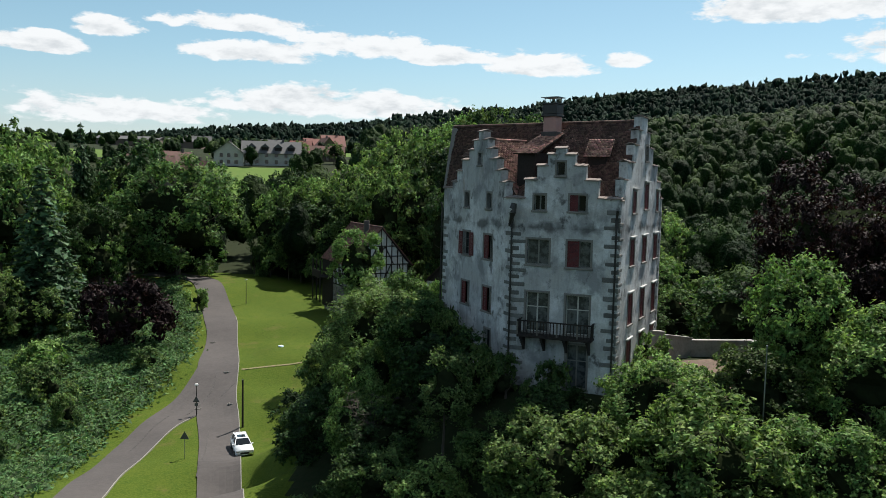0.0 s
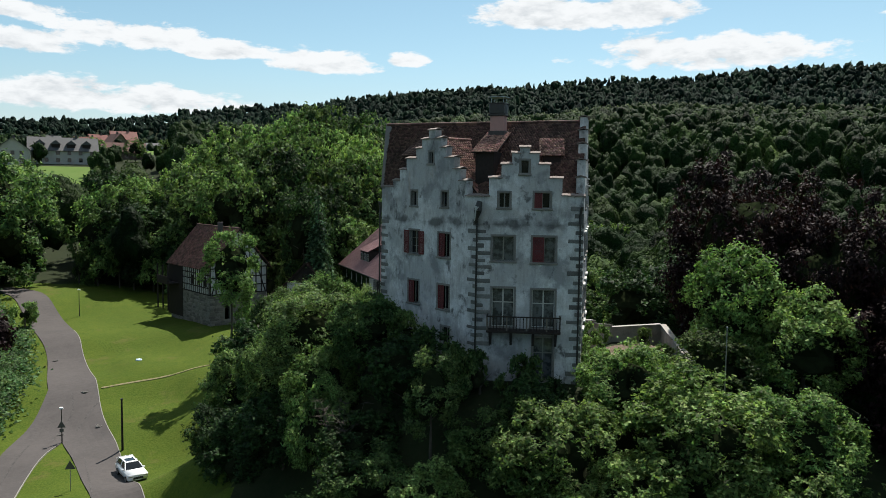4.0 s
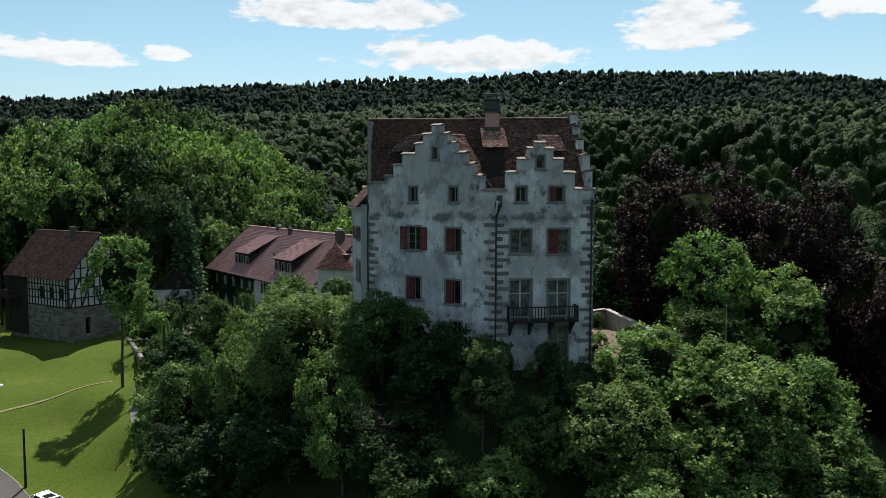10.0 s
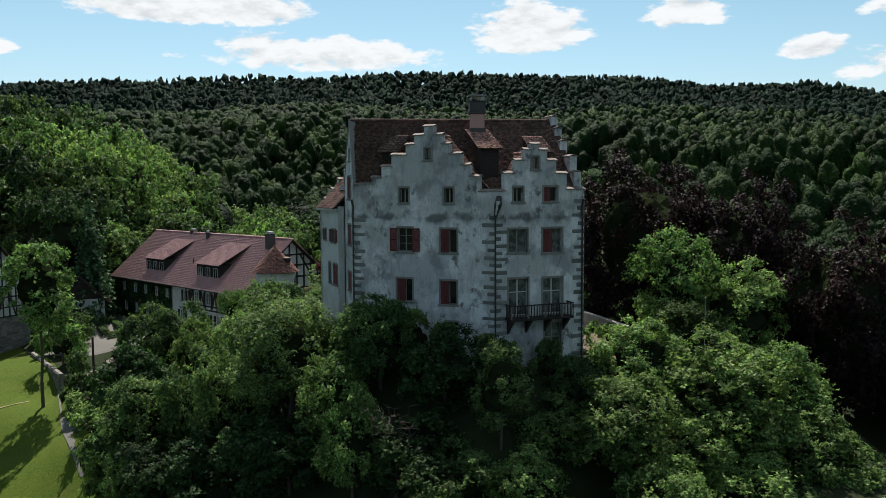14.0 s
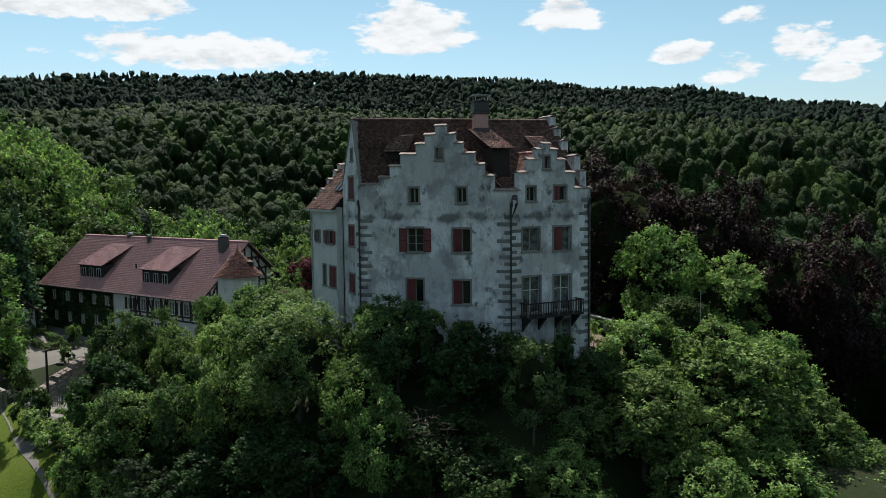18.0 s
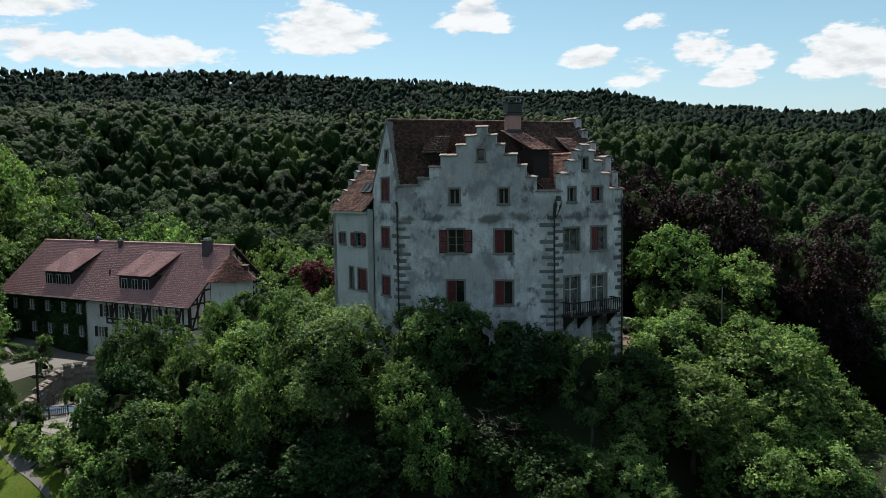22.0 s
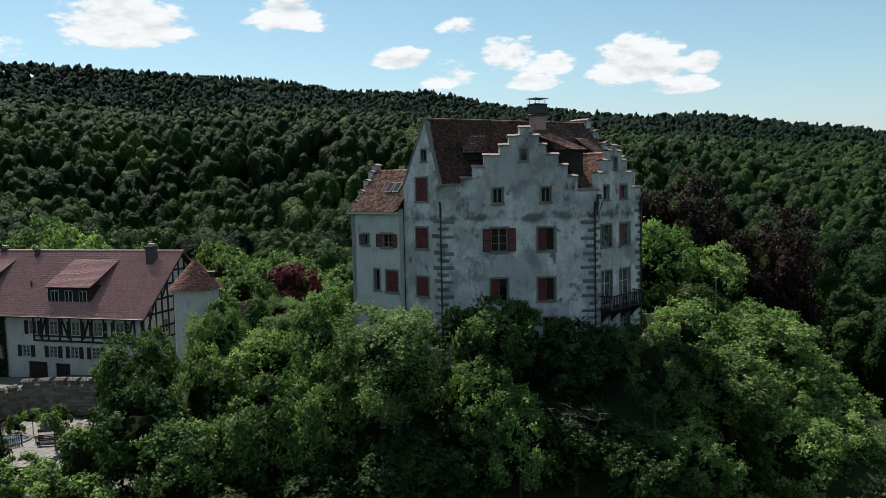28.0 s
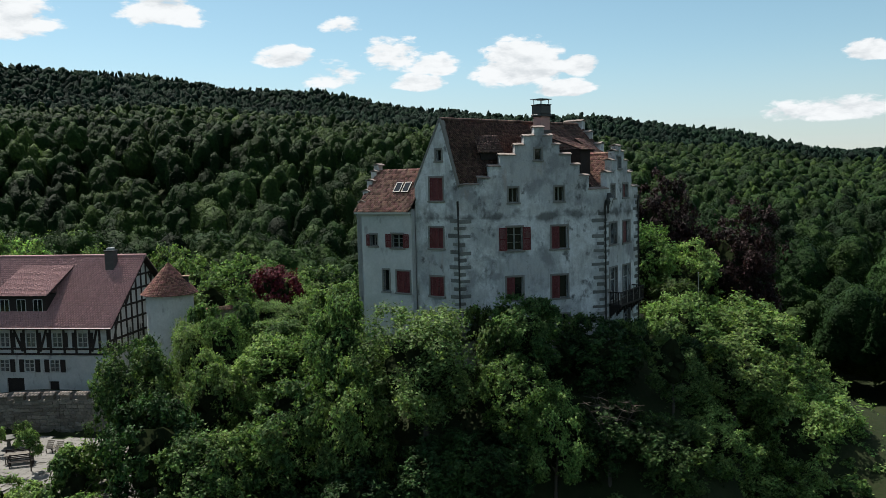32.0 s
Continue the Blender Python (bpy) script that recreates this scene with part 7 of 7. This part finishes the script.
# on the slope before the castle: canopy height falls away from the walls
SLOPE = [  # x, y, top, crown radius, kind
    (-4.8, 63.2, 17.0, 4.2, "silver"), (-3.0, 69.6, 16.9, 2.4, "mid1"), (-1.6, 56.4, 17.0, 2.5, "mid0"), (0.2, 51.8, 15.4, 2.7, "dark0"), (-5.0, 56.8, 13.8, 2.3, "light0"), (-5.6, 54.4, 11.4, 2.2, "light2"),
    (-7.2, 67.6, 13.4, 2.6, "mid2"), (6.0, 42.2, 13.1, 3.1, "light1"), (12.4, 45.2, 15.5, 2.9, "light0"), (14.2, 39.8, 14.3, 3.9, "light2"), (20.2, 39.4, 13.7, 3.0, "light1"),
    (22.4, 48.8, 21.2, 3.4, "light0"), (24.4, 44.4, 18.2, 3.2, "light2"), (18.6, 45.6, 15.6, 2.6, "mid1"), (-6.0, 84.0, 13.7, 2.8, "mid0"), (-4.0, 79.2, 12.7, 2.4, "light2"), (-0.2, 79.9, 15.5, 1.6, "light1"),
    (-1.2, 75.4, 14.2, 2.7, "light0"), (-7.4, 72.0, 11.8, 3.1, "mid2"), (-10.4, 76.0, 9.6, 2.9, "mid0"), (-9.4, 80.4, 11.4, 2.8, "dark1"), (-8.2, 61.4, 9.0, 2.4, "dark1"), (-7.6, 58.6, 9.8, 2.6, "dark0"),
    (-3.4, 46.8, 9.4, 2.6, "mid0"), (-0.6, 44.0, 9.0, 2.4, "light2"), (10.2, 35.6, 8.6, 2.8, "light0"), (4.6, 38.0, 9.2, 2.6, "light1"), (17.4, 35.4, 9.6, 2.8, "light2"), (9.4, 39.4, 10.6, 2.4, "light1"), (-3.2, 50.8, 10.6, 2.4, "dark1"), (3.2, 45.8, 11.6, 2.2, "mid2"),
    (6.8, 46.2, 13.4, 2.0, "dark1"), (1.6, 66.9, 13.6, 1.9, "mid2"), (1.4, 71.8, 14.4, 2.2, "light2"), (2.6, 76.6, 14.2, 2.0, "mid1"), (3.0, 84.6, 14.2, 2.0, "silver"), (-2.2, 86.0, 13.4, 2.2, "mid2"), (-12.0, 70.0, 6.4, 2.6, "dark0"), (-10.2, 66.0, 7.4, 2.5, "dark1")]
for x, y, top, r, key in SLOPE:
    plant(key, x, y, top, r * RT.uniform(1.0, 1.1))
plant("slim", 0.3, 46.9, 15.8, 1.7)
taken = [(p[0], p[1]) for p in SLOPE]
for i in range(15):
    for j in range(17):
        x, y = -15.5 + i * 2.9 + RT.uniform(-0.8, 0.8), 33.0 + j * 3.1 + RT.uniform(-0.8, 0.8)
        d = min(math.hypot(x - (A[0] + (B[0] - A[0]) * t), y - (A[1] + (B[1] - A[1]) * t)) for t in np.linspace(0, 1, 9))
        d = min(d, min(math.hypot(x - (B[0] + (C[0] - B[0]) * t), y - (B[1] + (C[1] - B[1]) * t)) for t in np.linspace(0, 1, 9)))
        d = min(d, math.hypot(x + 0.5, y - 72), math.hypot(x - 18, y - 41) + 1)
        behind = 6.35 * (y - B[1]) + 2.5 * (x - B[0]) > -2.6 * 6.8 and (B[0] - A[0]) * (y - A[1]) - (B[1] - A[1]) * (x - A[0]) > -2.6 * 11 and x > -1 and y > 46
        if behind or d < 2.4 or d > 17 or (y > 80 and x < 3 and x > -14) or x > 26 or x < max(-12.2, 2.6 - 0.222 * y):
            continue
        if min(math.hypot(x - a, y - b) for a, b in taken) < 2.3:
            continue
        taken.append((x, y))
        top = (11.6 if x > 3 else 10.8) - 0.56 * d + RT.uniform(-0.9, 0.9)
        # up to x = 2 mostly dark-leaved kinds, shade put into leaf colour
        plant(RT.choice(["fill0", "fill0", "fill1"] if x > 2 else ["dark0", "dark1", "dark1", "fill2"]), x, y, top, RT.uniform(2.3, 3.2))
for x, y, top, r, key in [(2.2, 50.6, 14.4, 1.5, "bush"), (4.2, 49.4, 13.9, 1.6, "bush"), (6.6, 48.4, 13.8, 1.4, "bush"), (-1.2, 60.2, 15.8, 1.5, "bush"), (0.0, 57.6, 15.6, 1.5, "bush"), (1.0, 55.4, 15.7, 1.5, "bush"), (2.0, 53.0, 15.0, 1.4, "bush"), (-2.2, 58.0, 14.6, 1.8, "bush"), (14.6, 47.4, 14.2, 1.6, "bushl"), (16.6, 50.6, 13.8, 1.4, "bushl"), (24.6, 55.0, 13.4, 1.2, "bush"), (13.4, 45.4, 13.2, 1.7, "bushl"), (20.8, 55.4, 13.0, 0.9, "bushl"), (22.0, 60.6, 13.1, 0.8, "bush"), (20.2, 53.2, 13.0, 0.8, "bush"), (14.6, 55.6, 14.9, 1.3, "bushl"), (13.8, 54.2, 14.2, 1.2, "bushl"), (15.0, 57.0, 14.2, 1.0, "bushl"), (13.0, 51.5, 13.8, 1.3, "bushl"), (11.6, 46.2, 13.4, 1.6, "bushl")]:
    plant(key, x, y, top, r)
# bare dead shrub on the slope
dead = thing("dead_shrub", -4.6, 51.0, gz(-4.6, 51.0), "leafless pale grey dead shrub among green trees", "shrub")
rd = random.Random(31)
zt = 11.6 - gz(-4.6, 51.0)
for k in range(9):
    th, lean = rd.uniform(0, 6.28), rd.uniform(0.25, 0.6)
    a = Vector((0, 0, zt - 3.6))
    bm = bmesh.new()
    tube_into(bm, (0.1 * math.cos(th), 0.1 * math.sin(th), -0.3), a, 0.06, 0.05, 5)
    for i in range(5):
        b = a + Vector((math.cos(th) * lean, math.sin(th) * lean, 0.8)).normalized() * rd.uniform(0.5, 0.9)
        tube_into(bm, a, b, 0.05 - 0.008 * i, 0.042 - 0.008 * i, 5)
        for q in range(4):
            ph = rd.uniform(0, 6.28)
            c = b + Vector((math.cos(ph), math.sin(ph), rd.uniform(-0.1, 0.6))) * rd.uniform(0.3, 0.8)
            tube_into(bm, b, c, 0.02, 0.006, 4)
        th += rd.uniform(-0.9, 0.9)
        a = b
    part("branch", bm, "bark", dead)
# copper beeches east of the castle
plant("copper", 28.6, 56.0, 27.4, 6.2, label="tall copper beech with dark purple leaves")
plant("copper", 31.0, 48.6, 25.2, 5.6, label="copper beech with dark purple leaves between two others")
plant("copper", 32.2, 40.2, 22.0, 6.3, label="wide copper beech with dark purple leaves")
plant("thin", -11.0, 101.8, 22.3, 3.2)
plant("red", 13.2, 81.8, 17.4, 2.5)
# round the courtyard, the farm and the lawn
for x, y, top, r, key in [(-6.4, 110.5, 8.8, 2.6, "bushl"), (-4.0, 116.5, 10.0, 3.0, "wood0"), (0.5, 131.0, 23.0, 4.2, "wood2"), (3.5, 138.0, 24.0, 5.0, "wood2"),
                          (-9.6, 96.2, 5.6, 1.8, "bush"), (-9.4, 93.4, 4.9, 1.9, "bushl"), (-0.6, 101.0, 5.6, 0.7, "bushl"), (19.0, 92.0, 16.2, 3.6, "wood0"), (24.0, 90.0, 18.0, 4.0, "wood1"),
                          (27.0, 84.0, 16.5, 3.8, "wood3"), (22.0, 76.0, 16.0, 3.6, "wood0"), (26.0, 70.0, 17.0, 4.2, "wood2"), (33.0, 72.0, 18.0, 5.0, "wood2"), (20.0, 86.0, 15.0, 2.6, "silver"),
                          (-51.0, 152.0, 29.6, 11.5, "big"), (-62.0, 163.0, 31.0, 8.0, "wood2"), (-60.0, 138.0, 20.0, 5.0, "wood2"), (-44.5, 111.0, 10.2, 5.6, "bushc"), (-40.5, 131.0, 6.8, 1.8, "bushl"), (-38.6, 104.0, 2.4, 2.2, "bush"),
                          (-46.0, 92.0, 2.5, 3.0, "bush"), (-50.0, 98.0, 4.0, 3.4, "bushl"), (-70.0, 126.0, 29.0, 7.5, "wood3"), (-76.0, 140.0, 31.0, 8.5, "wood1"), (-56.0, 90.0, 4.5, 3.2, "bush"), (-44, 76, 1.0, 2.6, "bush"), (-50, 82, 2.4, 3.2, "bush"),
                          (-40.5, 86, 0.6, 1.8, "bush"), (-82.0, 160.0, 34.0, 8.0, "wood1"), (-68.0, 178.0, 34.0, 8.0, "wood3"), (-52.0, 182.0, 28.0, 7.0, "wood0"), (-96.0, 176.0, 36.0, 9.0, "wood0"), (-66, 104, 14, 5.5, "wood2"), (-73, 112, 18, 6, "wood0"), (-58, 74, 5, 4.0, "wood0")]:
    plant(key, x, y, top, r)
for x, y, top, r, key in [(24.5, 118.0, 19.8, 4.0, "wood1"), (25.5, 109.0, 19.2, 3.8, "wood3"), (27.0, 126.0, 20.4, 4.4, "wood1"), (26.5, 100.0, 18.8, 3.8, "wood1"), (-6.6, 88.8, 4.9, 1.7, "bushl"), (-4.2, 88.0, 5.2, 1.6, "bush"), (-9.2, 90.4, 4.6, 1.9, "bushl"), (-75, 330, 41, 3.6, "wood0"), (-60, 330, 42, 3.6, "wood1"), (-45, 326, 41.5, 3.8, "wood0"), (-32, 322, 43, 4.2, "wood3"), (-10.6, 86.4, 4.6, 2.2, "bushl"), (-11.2, 83.2, 3.9, 2.2, "bushl"), (-11.8, 80.0, 3.6, 2.1, "bush"), (-12.6, 76.6, 3.9, 2.2, "bushl"), (-12.4, 72.8, 4.4, 2.2, "bushl"), (-8.4, 87.2, 6.4, 2.6, "bush"), (-3.4, 95.4, 6.6, 1.0, "bushl"), (2.4, 100.6, 5.0, 1.0, "bush"), (-0.4, 103.0, 4.6, 0.9, "bush"), (0.2, 109.2, 7.0, 0.8, "bush"), 
                          (3.4, 115.2, 8.0, 1.2, "bush"), (-7.0, 104.8, 6.4, 1.6, "bush"), (7.5, 86.5, 14.0, 2.0, "bush"), (8.0, 78.0, 15.0, 2.2, "silver"), (5.6, 72.0, 14.6, 1.8, "bush"), (16.4, 86.4, 15.4, 2.0, "bushl")]:
    plant(key, x, y, top, r)
for g, P, rngh in HEDGES:
    N = P * np.array([0.2, 1.5, 0.8]) + np.array([0, 0, 0.4])
    quads_object("leaves", leaf_quads(P, N, 0.13, rngh, 0.6), "leaf_mid", g, 3)
# ivy on the far half of the farmhouse
rngi = np.random.default_rng(9)
n_ = 20000
U, Zv = rngi.uniform(-0.2, 15.6, n_), rngi.uniform(5.6, 12.5, n_)
ok = np.ones(n_, bool)
for q in WF:
    ok &= ~((U > q[0] - 0.08) & (U < q[2] + 0.08) & (Zv > q[1] - 0.08) & (Zv < q[3] + 0.08))
U, Zv = U[ok], Zv[ok]
Pi = np.stack([U, -0.05 - rngi.uniform(0, 0.16, len(U)), Zv], 1)
iv = quads_object("ivy", leaf_quads(Pi, np.tile([0, -1, 0.4], (len(U), 1)), 0.24, rngi, 0.5), "leaf_dark", farm, 3)
iv.matrix_local = MF
tagged(iv, "dark ivy covering the wall", kind="stuff")
plant("fir", -59.0, 117.0, 27.0, 7.0)
plant("fir", -35.6, 170.0, 26.0, 4.0)
plant("fir", -90.0, 198.0, 38.5, 4.6)
plant("fir", 2.3, 127.0, 23.6, 3.4)
WOODS = ["wood0", "wood1", "wood2", "wood3"]
# wood behind the lawn and barn
for i in range(44):
    x, y = -36 + (i % 11) * 4.6 + RT.uniform(-1.6, 1.6), 164 + (i // 11) * 8 + RT.uniform(-3, 3)
    if x > -8:
        y -= 14
    plant(RT.choice(["wood0", "wood2", "wood1", "wood3"]), x, y, gz(x, y) + RT.uniform(14, 19), RT.uniform(4.8, 6.4))
for i in range(22):
    a = 2.0 + (i % 11) * 2.05 + RT.uniform(-0.5, 0.5)
    q = (186, 168)[i // 11] + RT.uniform(-5, 5)
    x, y = -24 + q * math.sin(radians(a)), 6.6 + q * math.cos(radians(a))
    top = float(np.interp(a, [2, 4.2, 7.7, 10.6, 14, 16.2, 19.4, 21.1, 22.8], [34, 39, 42, 44, 41, 39, 32, 28, 21])) * (1 if i < 11 else 0.86) + RT.uniform(-2.0, 1.0)
    plant(RT.choice(["wood1", "wood0", "wood1", "wood3"]), x, y, top, RT.uniform(6.4, 8.2))
for i in range(9):
    a = 3.0 + i * 2.1 + RT.uniform(-0.5, 0.5)
    q = 150 + RT.uniform(-5, 5)
    plant(RT.choice(["wood2", "wood0", "wood1", "wood3"]), -24 + q * math.sin(radians(a)), 6.6 + q * math.cos(radians(a)), float(np.interp(a, [3, 10, 16, 20], [27, 31, 28, 19])) + RT.uniform(-2, 2), RT.uniform(5.4, 7.0))
for i in range(14):
    x, y = 1 + i * 4.2 + RT.uniform(-1.5, 1.5), 138 + RT.uniform(-2, 4)
    plant(RT.choice(["wood2", "wood0", "wood1", "wood3"]), x, y, RT.uniform(19, 25) - 0.35 * i, RT.uniform(4.4, 6.0))
for i in range(22):
    x = -37 + i * 3.2 + RT.uniform(-1, 1)
    y = (158 if x < -8 else 139 if x < 0 else 133) + RT.uniform(-1.5, 1.5) + 0.1 * max(0, -x - 20)
    plant(RT.choice(["wood0", "bush", "wood2", "bushl"]), x, y, gz(x, y) + RT.uniform(5, 9), RT.uniform(2.6, 3.6))

# thicket round the garden of the yard and under the tall trees west of the road
for x, y, top, r, key in [(9.0, 75.5, 15.2, 1.8, "bush"), (11.0, 77.6, 15.0, 1.6, "bushl"), (9.6, 81.0, 15.0, 1.7, "silver"), (7.0, 82.6, 14.4, 1.9, "bush"), (12.6, 75.0, 15.4, 1.6, "bush"), (16.0, 79.0, 15.0, 1.5, "bushl"), (17.6, 75.0, 15.6, 2.0, "bush"),
                          (18.6, 82.0, 15.8, 2.4, "fill0"), (6.0, 78.4, 14.4, 2.0, "fill1"), (3.4, 76.0, 14.0, 2.2, "fill2")]:
    plant(key, x, y, top, r)
for i in range(26):
    x, y = -92 + (i % 9) * 5.0 + RT.uniform(-2, 2), 112 + (i // 9) * 19 + RT.uniform(-6, 6)
    if x > -56 and y < 158:
        x -= 14
    plant(RT.choice(["wood0", "wood1", "wood3", "wood2"]), x, y, gz(x, y) + RT.uniform(8, 13), RT.uniform(3.6, 5.2))

# low growth between the roads
rng = np.random.default_rng(77)
n = 130000
x, y = rng.uniform(-75, -31, n), rng.uniform(60, 150, n)
edge = np.interp(y, [60, 80, 92, 101, 112, 126, 140, 150], [-32.6, -36.0, -35.6, -34.6, -35.6, -39.2, -45.9, -51.4])
keep = x < edge + rng.normal(0, 0.8, n)
x, y = x[keep], y[keep]
hmp = 0.5 + 0.7 * np.clip(np.sin(x * 0.5) * np.cos(y * 0.43) + 0.5 * np.sin(x * 1.3 + y), -0.5, 1.2)
P = np.stack([x, y, ground_z(x, y) + hmp * rng.uniform(0.5, 1.0, len(x))], 1)
ob = quads_object("undergrowth", leaf_quads(P, np.tile([0, -0.2, 0.9], (len(P), 1)), 0.42, rng, 0.5), "leaf_nettle", None, 3)
tagged(ob, "dense nettles and brambles on the bank", "undergrowth", kind="stuff")


# far woods
def shell(rng, level, lumps, conifer=False):
    """A crown as one lumpy closed surface, open below: a dome of boughs, or a pointed spruce."""
    D, F = ball(level)
    if conifer:
        r = 0.62 * (1 - D[:, 2]) * 0.5 + 0.03
        V = np.stack([D[:, 0] / (np.hypot(D[:, 0], D[:, 1]) + 1e-6) * r, D[:, 1] / (np.hypot(D[:, 0], D[:, 1]) + 1e-6) * r, D[:, 2] * 1.2 + 0.2], 1)
        V[:, :2] *= rng.uniform(0.7, 1.2, (len(V), 1))
    else:
        d = []
        while len(d) < lumps:
            v = rng.normal(0, 1, 3)
            v /= np.linalg.norm(v)
            if v[2] > -0.35 and (len(d) < 3 or min(np.linalg.norm(v - q) for q in d) > 1.25 / math.sqrt(lumps)):
                d.append(v)
        d = np.array(d)
        V = D * reach(D, d * rng.uniform(0.48, 0.74, (lumps, 1)), rng.uniform(0.24, 0.42, lumps), 0.4)[:, None]
        V = V * (1 + rng.normal(0, 0.028, (len(V), 1))) * np.array([1, 1, 1.5])
    return V, F[V[F].mean(1)[:, 2] > -0.85]


def forest():
    rng = np.random.default_rng(5)
    spec = {4: (4, 24, 2200, 0.07), 0: (3, 18, 900, 0.085), 1: (3, 14, 420, 0.11), 2: (3, 11, 70, 0.16), 5: (2, 9, 50, 0.22), 3: (2, 8, 30, 0.24)}
    models = {}
    for lod, (level, lumps, k, lf) in spec.items():
        models[lod] = []
        for v in range(8):
            Vs_, Fs_ = shell(rng, level, lumps, v > 5)
            tri = Vs_[Fs_]
            nn = np.cross(tri[:, 1] - tri[:, 0], tri[:, 2] - tri[:, 0])
            ar_ = np.linalg.norm(nn, axis=1)
            j = rng.choice(len(tri), k, p=ar_ / ar_.sum())
            nn /= ar_[:, None] + 1e-9
            w3 = rng.dirichlet((1, 1, 1), k)[:, :, None]
            LP = (tri[j] * w3).sum(1) + nn[j] * rng.uniform(0.0, 0.06, (k, 1)) + rng.normal(0, 0.035, (k, 3))
            L_ = leaf_quads(LP, nn[j], lf, rng, 0.4).reshape(-1, 3)
            models[lod].append((np.concatenate([Vs_ * 0.97, L_]), np.concatenate([Fs_, np.arange(len(L_)).reshape(-1, 3) + len(Vs_)])))
    store = {False: [], True: []}
    for r0, r1, sp, lod, rad in ((40, 114, 6.0, 4, 4.4), (114, 205, 6.8, 0, 5.2), (205, 310, 7.2, 1, 5.0), (310, 470, 8.4, 2, 5.8), (470, 740, 9.2, 5, 6.2), (740, 975, 8.6, 3, 6.2)):
        rows = []
        for rj in np.arange(r0, r1, sp * 0.95):
            m = int(math.radians(160) * rj / sp)
            th_ = np.linspace(-40, 120, m, endpoint=False) + rng.uniform(-0.38, 0.38, m) * 160 / m + rng.uniform(0, 160 / m)
            rows.append(np.stack([rj + rng.uniform(-0.38, 0.38, m) * sp, th_], 1))
        rows = np.concatenate(rows)
        k = len(rows)
        rr_, aa = rows[:, 0], np.radians(rows[:, 1])
        x, y = OX + rr_ * np.sin(aa), OY + rr_ * np.cos(aa)
        a = np.degrees(aa)
        keep = ~is_field(x, y) & ~((a > 48) & (a < 80) & (rr_ > 320) & (rr_ < 620))
        village = (a < -3) & (rr_ > 180) & (rr_ < 600)
        keep &= ~village | (rng.random(k) < 0.13)
        keep &= ~((a < -4) & (rr_ >= 600) & (rr_ < 860) & (rng.random(k) < 0.6))
        keep &= ~((a < -3) & (rr_ < 180) & (a > -60) & (rng.random(k) < 0.75))
        keep &= ~((a > -4) & (a < 6) & (rr_ < 118))
        if r0 == 40:
            keep &= (a > 22) & ((rr_ > 78) | (a > 62)) & (x > 30) & ~((x < 40) & (y > 30) & (y < 128)) & ~((np.hypot(x - 31, y - 48) < 14))
        x, y = x[keep], y[keep]
        z = ground_z(x, y)
        R_ = rad * rng.uniform(0.55, 1.32, len(x))
        hgt = 13.5 * rng.uniform(0.8, 1.2, len(x)) - (1.65 if lod in (0, 1) else 1.32) * R_
        low = village[keep] * 0.45 + ((a > 95) & (a < 107) & (rr_ > 100) & (rr_ < 152))[keep] * 0.45 + ((a < -3) & (rr_ >= 600))[keep] * 0.3
        R_, hgt = R_ * (1 - low), hgt * (1 - low)
        grove = np.sin(x * 0.017 + 1.0) * np.cos(y * 0.021) + 0.5 * np.sin(x * 0.05 + y * 0.043)
        spruce = rng.random(len(x)) < 0.02 + 0.2 * (grove > 0.8) + (0.08 if lod == 3 else 0)
        which = np.where(spruce, rng.integers(6, 8, len(x)), rng.integers(0, 6, len(x)))
        R_[spruce] *= 0.85
        tn = np.clip(rng.beta(1.4, 1.9, len(x)) + 0.12 * grove, 0, 1)
        tn[spruce] *= 0.3
        th = rng.uniform(0, 6.28, len(x))
        for v in range(8):
            P, F = models[lod][v]
            s = which == v
            c, sn = np.cos(th[s])[:, None], np.sin(th[s])[:, None]
            px = (P[None, :, 0] * c - P[None, :, 1] * sn) * R_[s][:, None] + x[s][:, None]
            py = (P[None, :, 0] * sn + P[None, :, 1] * c) * R_[s][:, None] + y[s][:, None]
            pz = P[None, :, 2] * (R_[s] * (1.25 if lod in (0, 1) else 1.0))[:, None] + (z[s] + hgt[s])[:, None]
            n_ = int(s.sum())
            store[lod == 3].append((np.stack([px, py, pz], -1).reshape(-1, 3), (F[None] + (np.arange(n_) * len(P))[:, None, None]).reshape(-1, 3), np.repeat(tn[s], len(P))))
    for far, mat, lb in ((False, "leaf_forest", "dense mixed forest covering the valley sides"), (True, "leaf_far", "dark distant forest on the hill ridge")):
        base, Vs, Fs, Ts = 0, [], [], []
        for V, F, T in store[far]:
            Vs.append(V)
            Fs.append(F + base)
            Ts.append(T)
            base += len(V)
        V, F, T = np.concatenate(Vs), np.concatenate(Fs), np.concatenate(Ts)
        me = bpy.data.meshes.new("forest")
        me.vertices.add(len(V))
        me.vertices.foreach_set("co", V.astype(np.float32).reshape(-1))
        me.loops.add(F.size)
        me.loops.foreach_set("vertex_index", F.astype(np.int32).reshape(-1))
        me.polygons.add(len(F))
        me.polygons.foreach_set("loop_start", np.arange(0, F.size, 3, dtype=np.int32))
        me.polygons.foreach_set("loop_total", np.full(len(F), 3, dtype=np.int32))
        me.update(calc_edges=True)
        me.attributes.new("tint", "FLOAT", "POINT").data.foreach_set("value", T.astype(np.float32))
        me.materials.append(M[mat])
        tagged(new("forest", me), lb, "forest", kind="stuff")


forest()
for root, _, _ in TREES.values():
    for o in (*root.children_recursive, root):
        bpy.data.objects.remove(o)
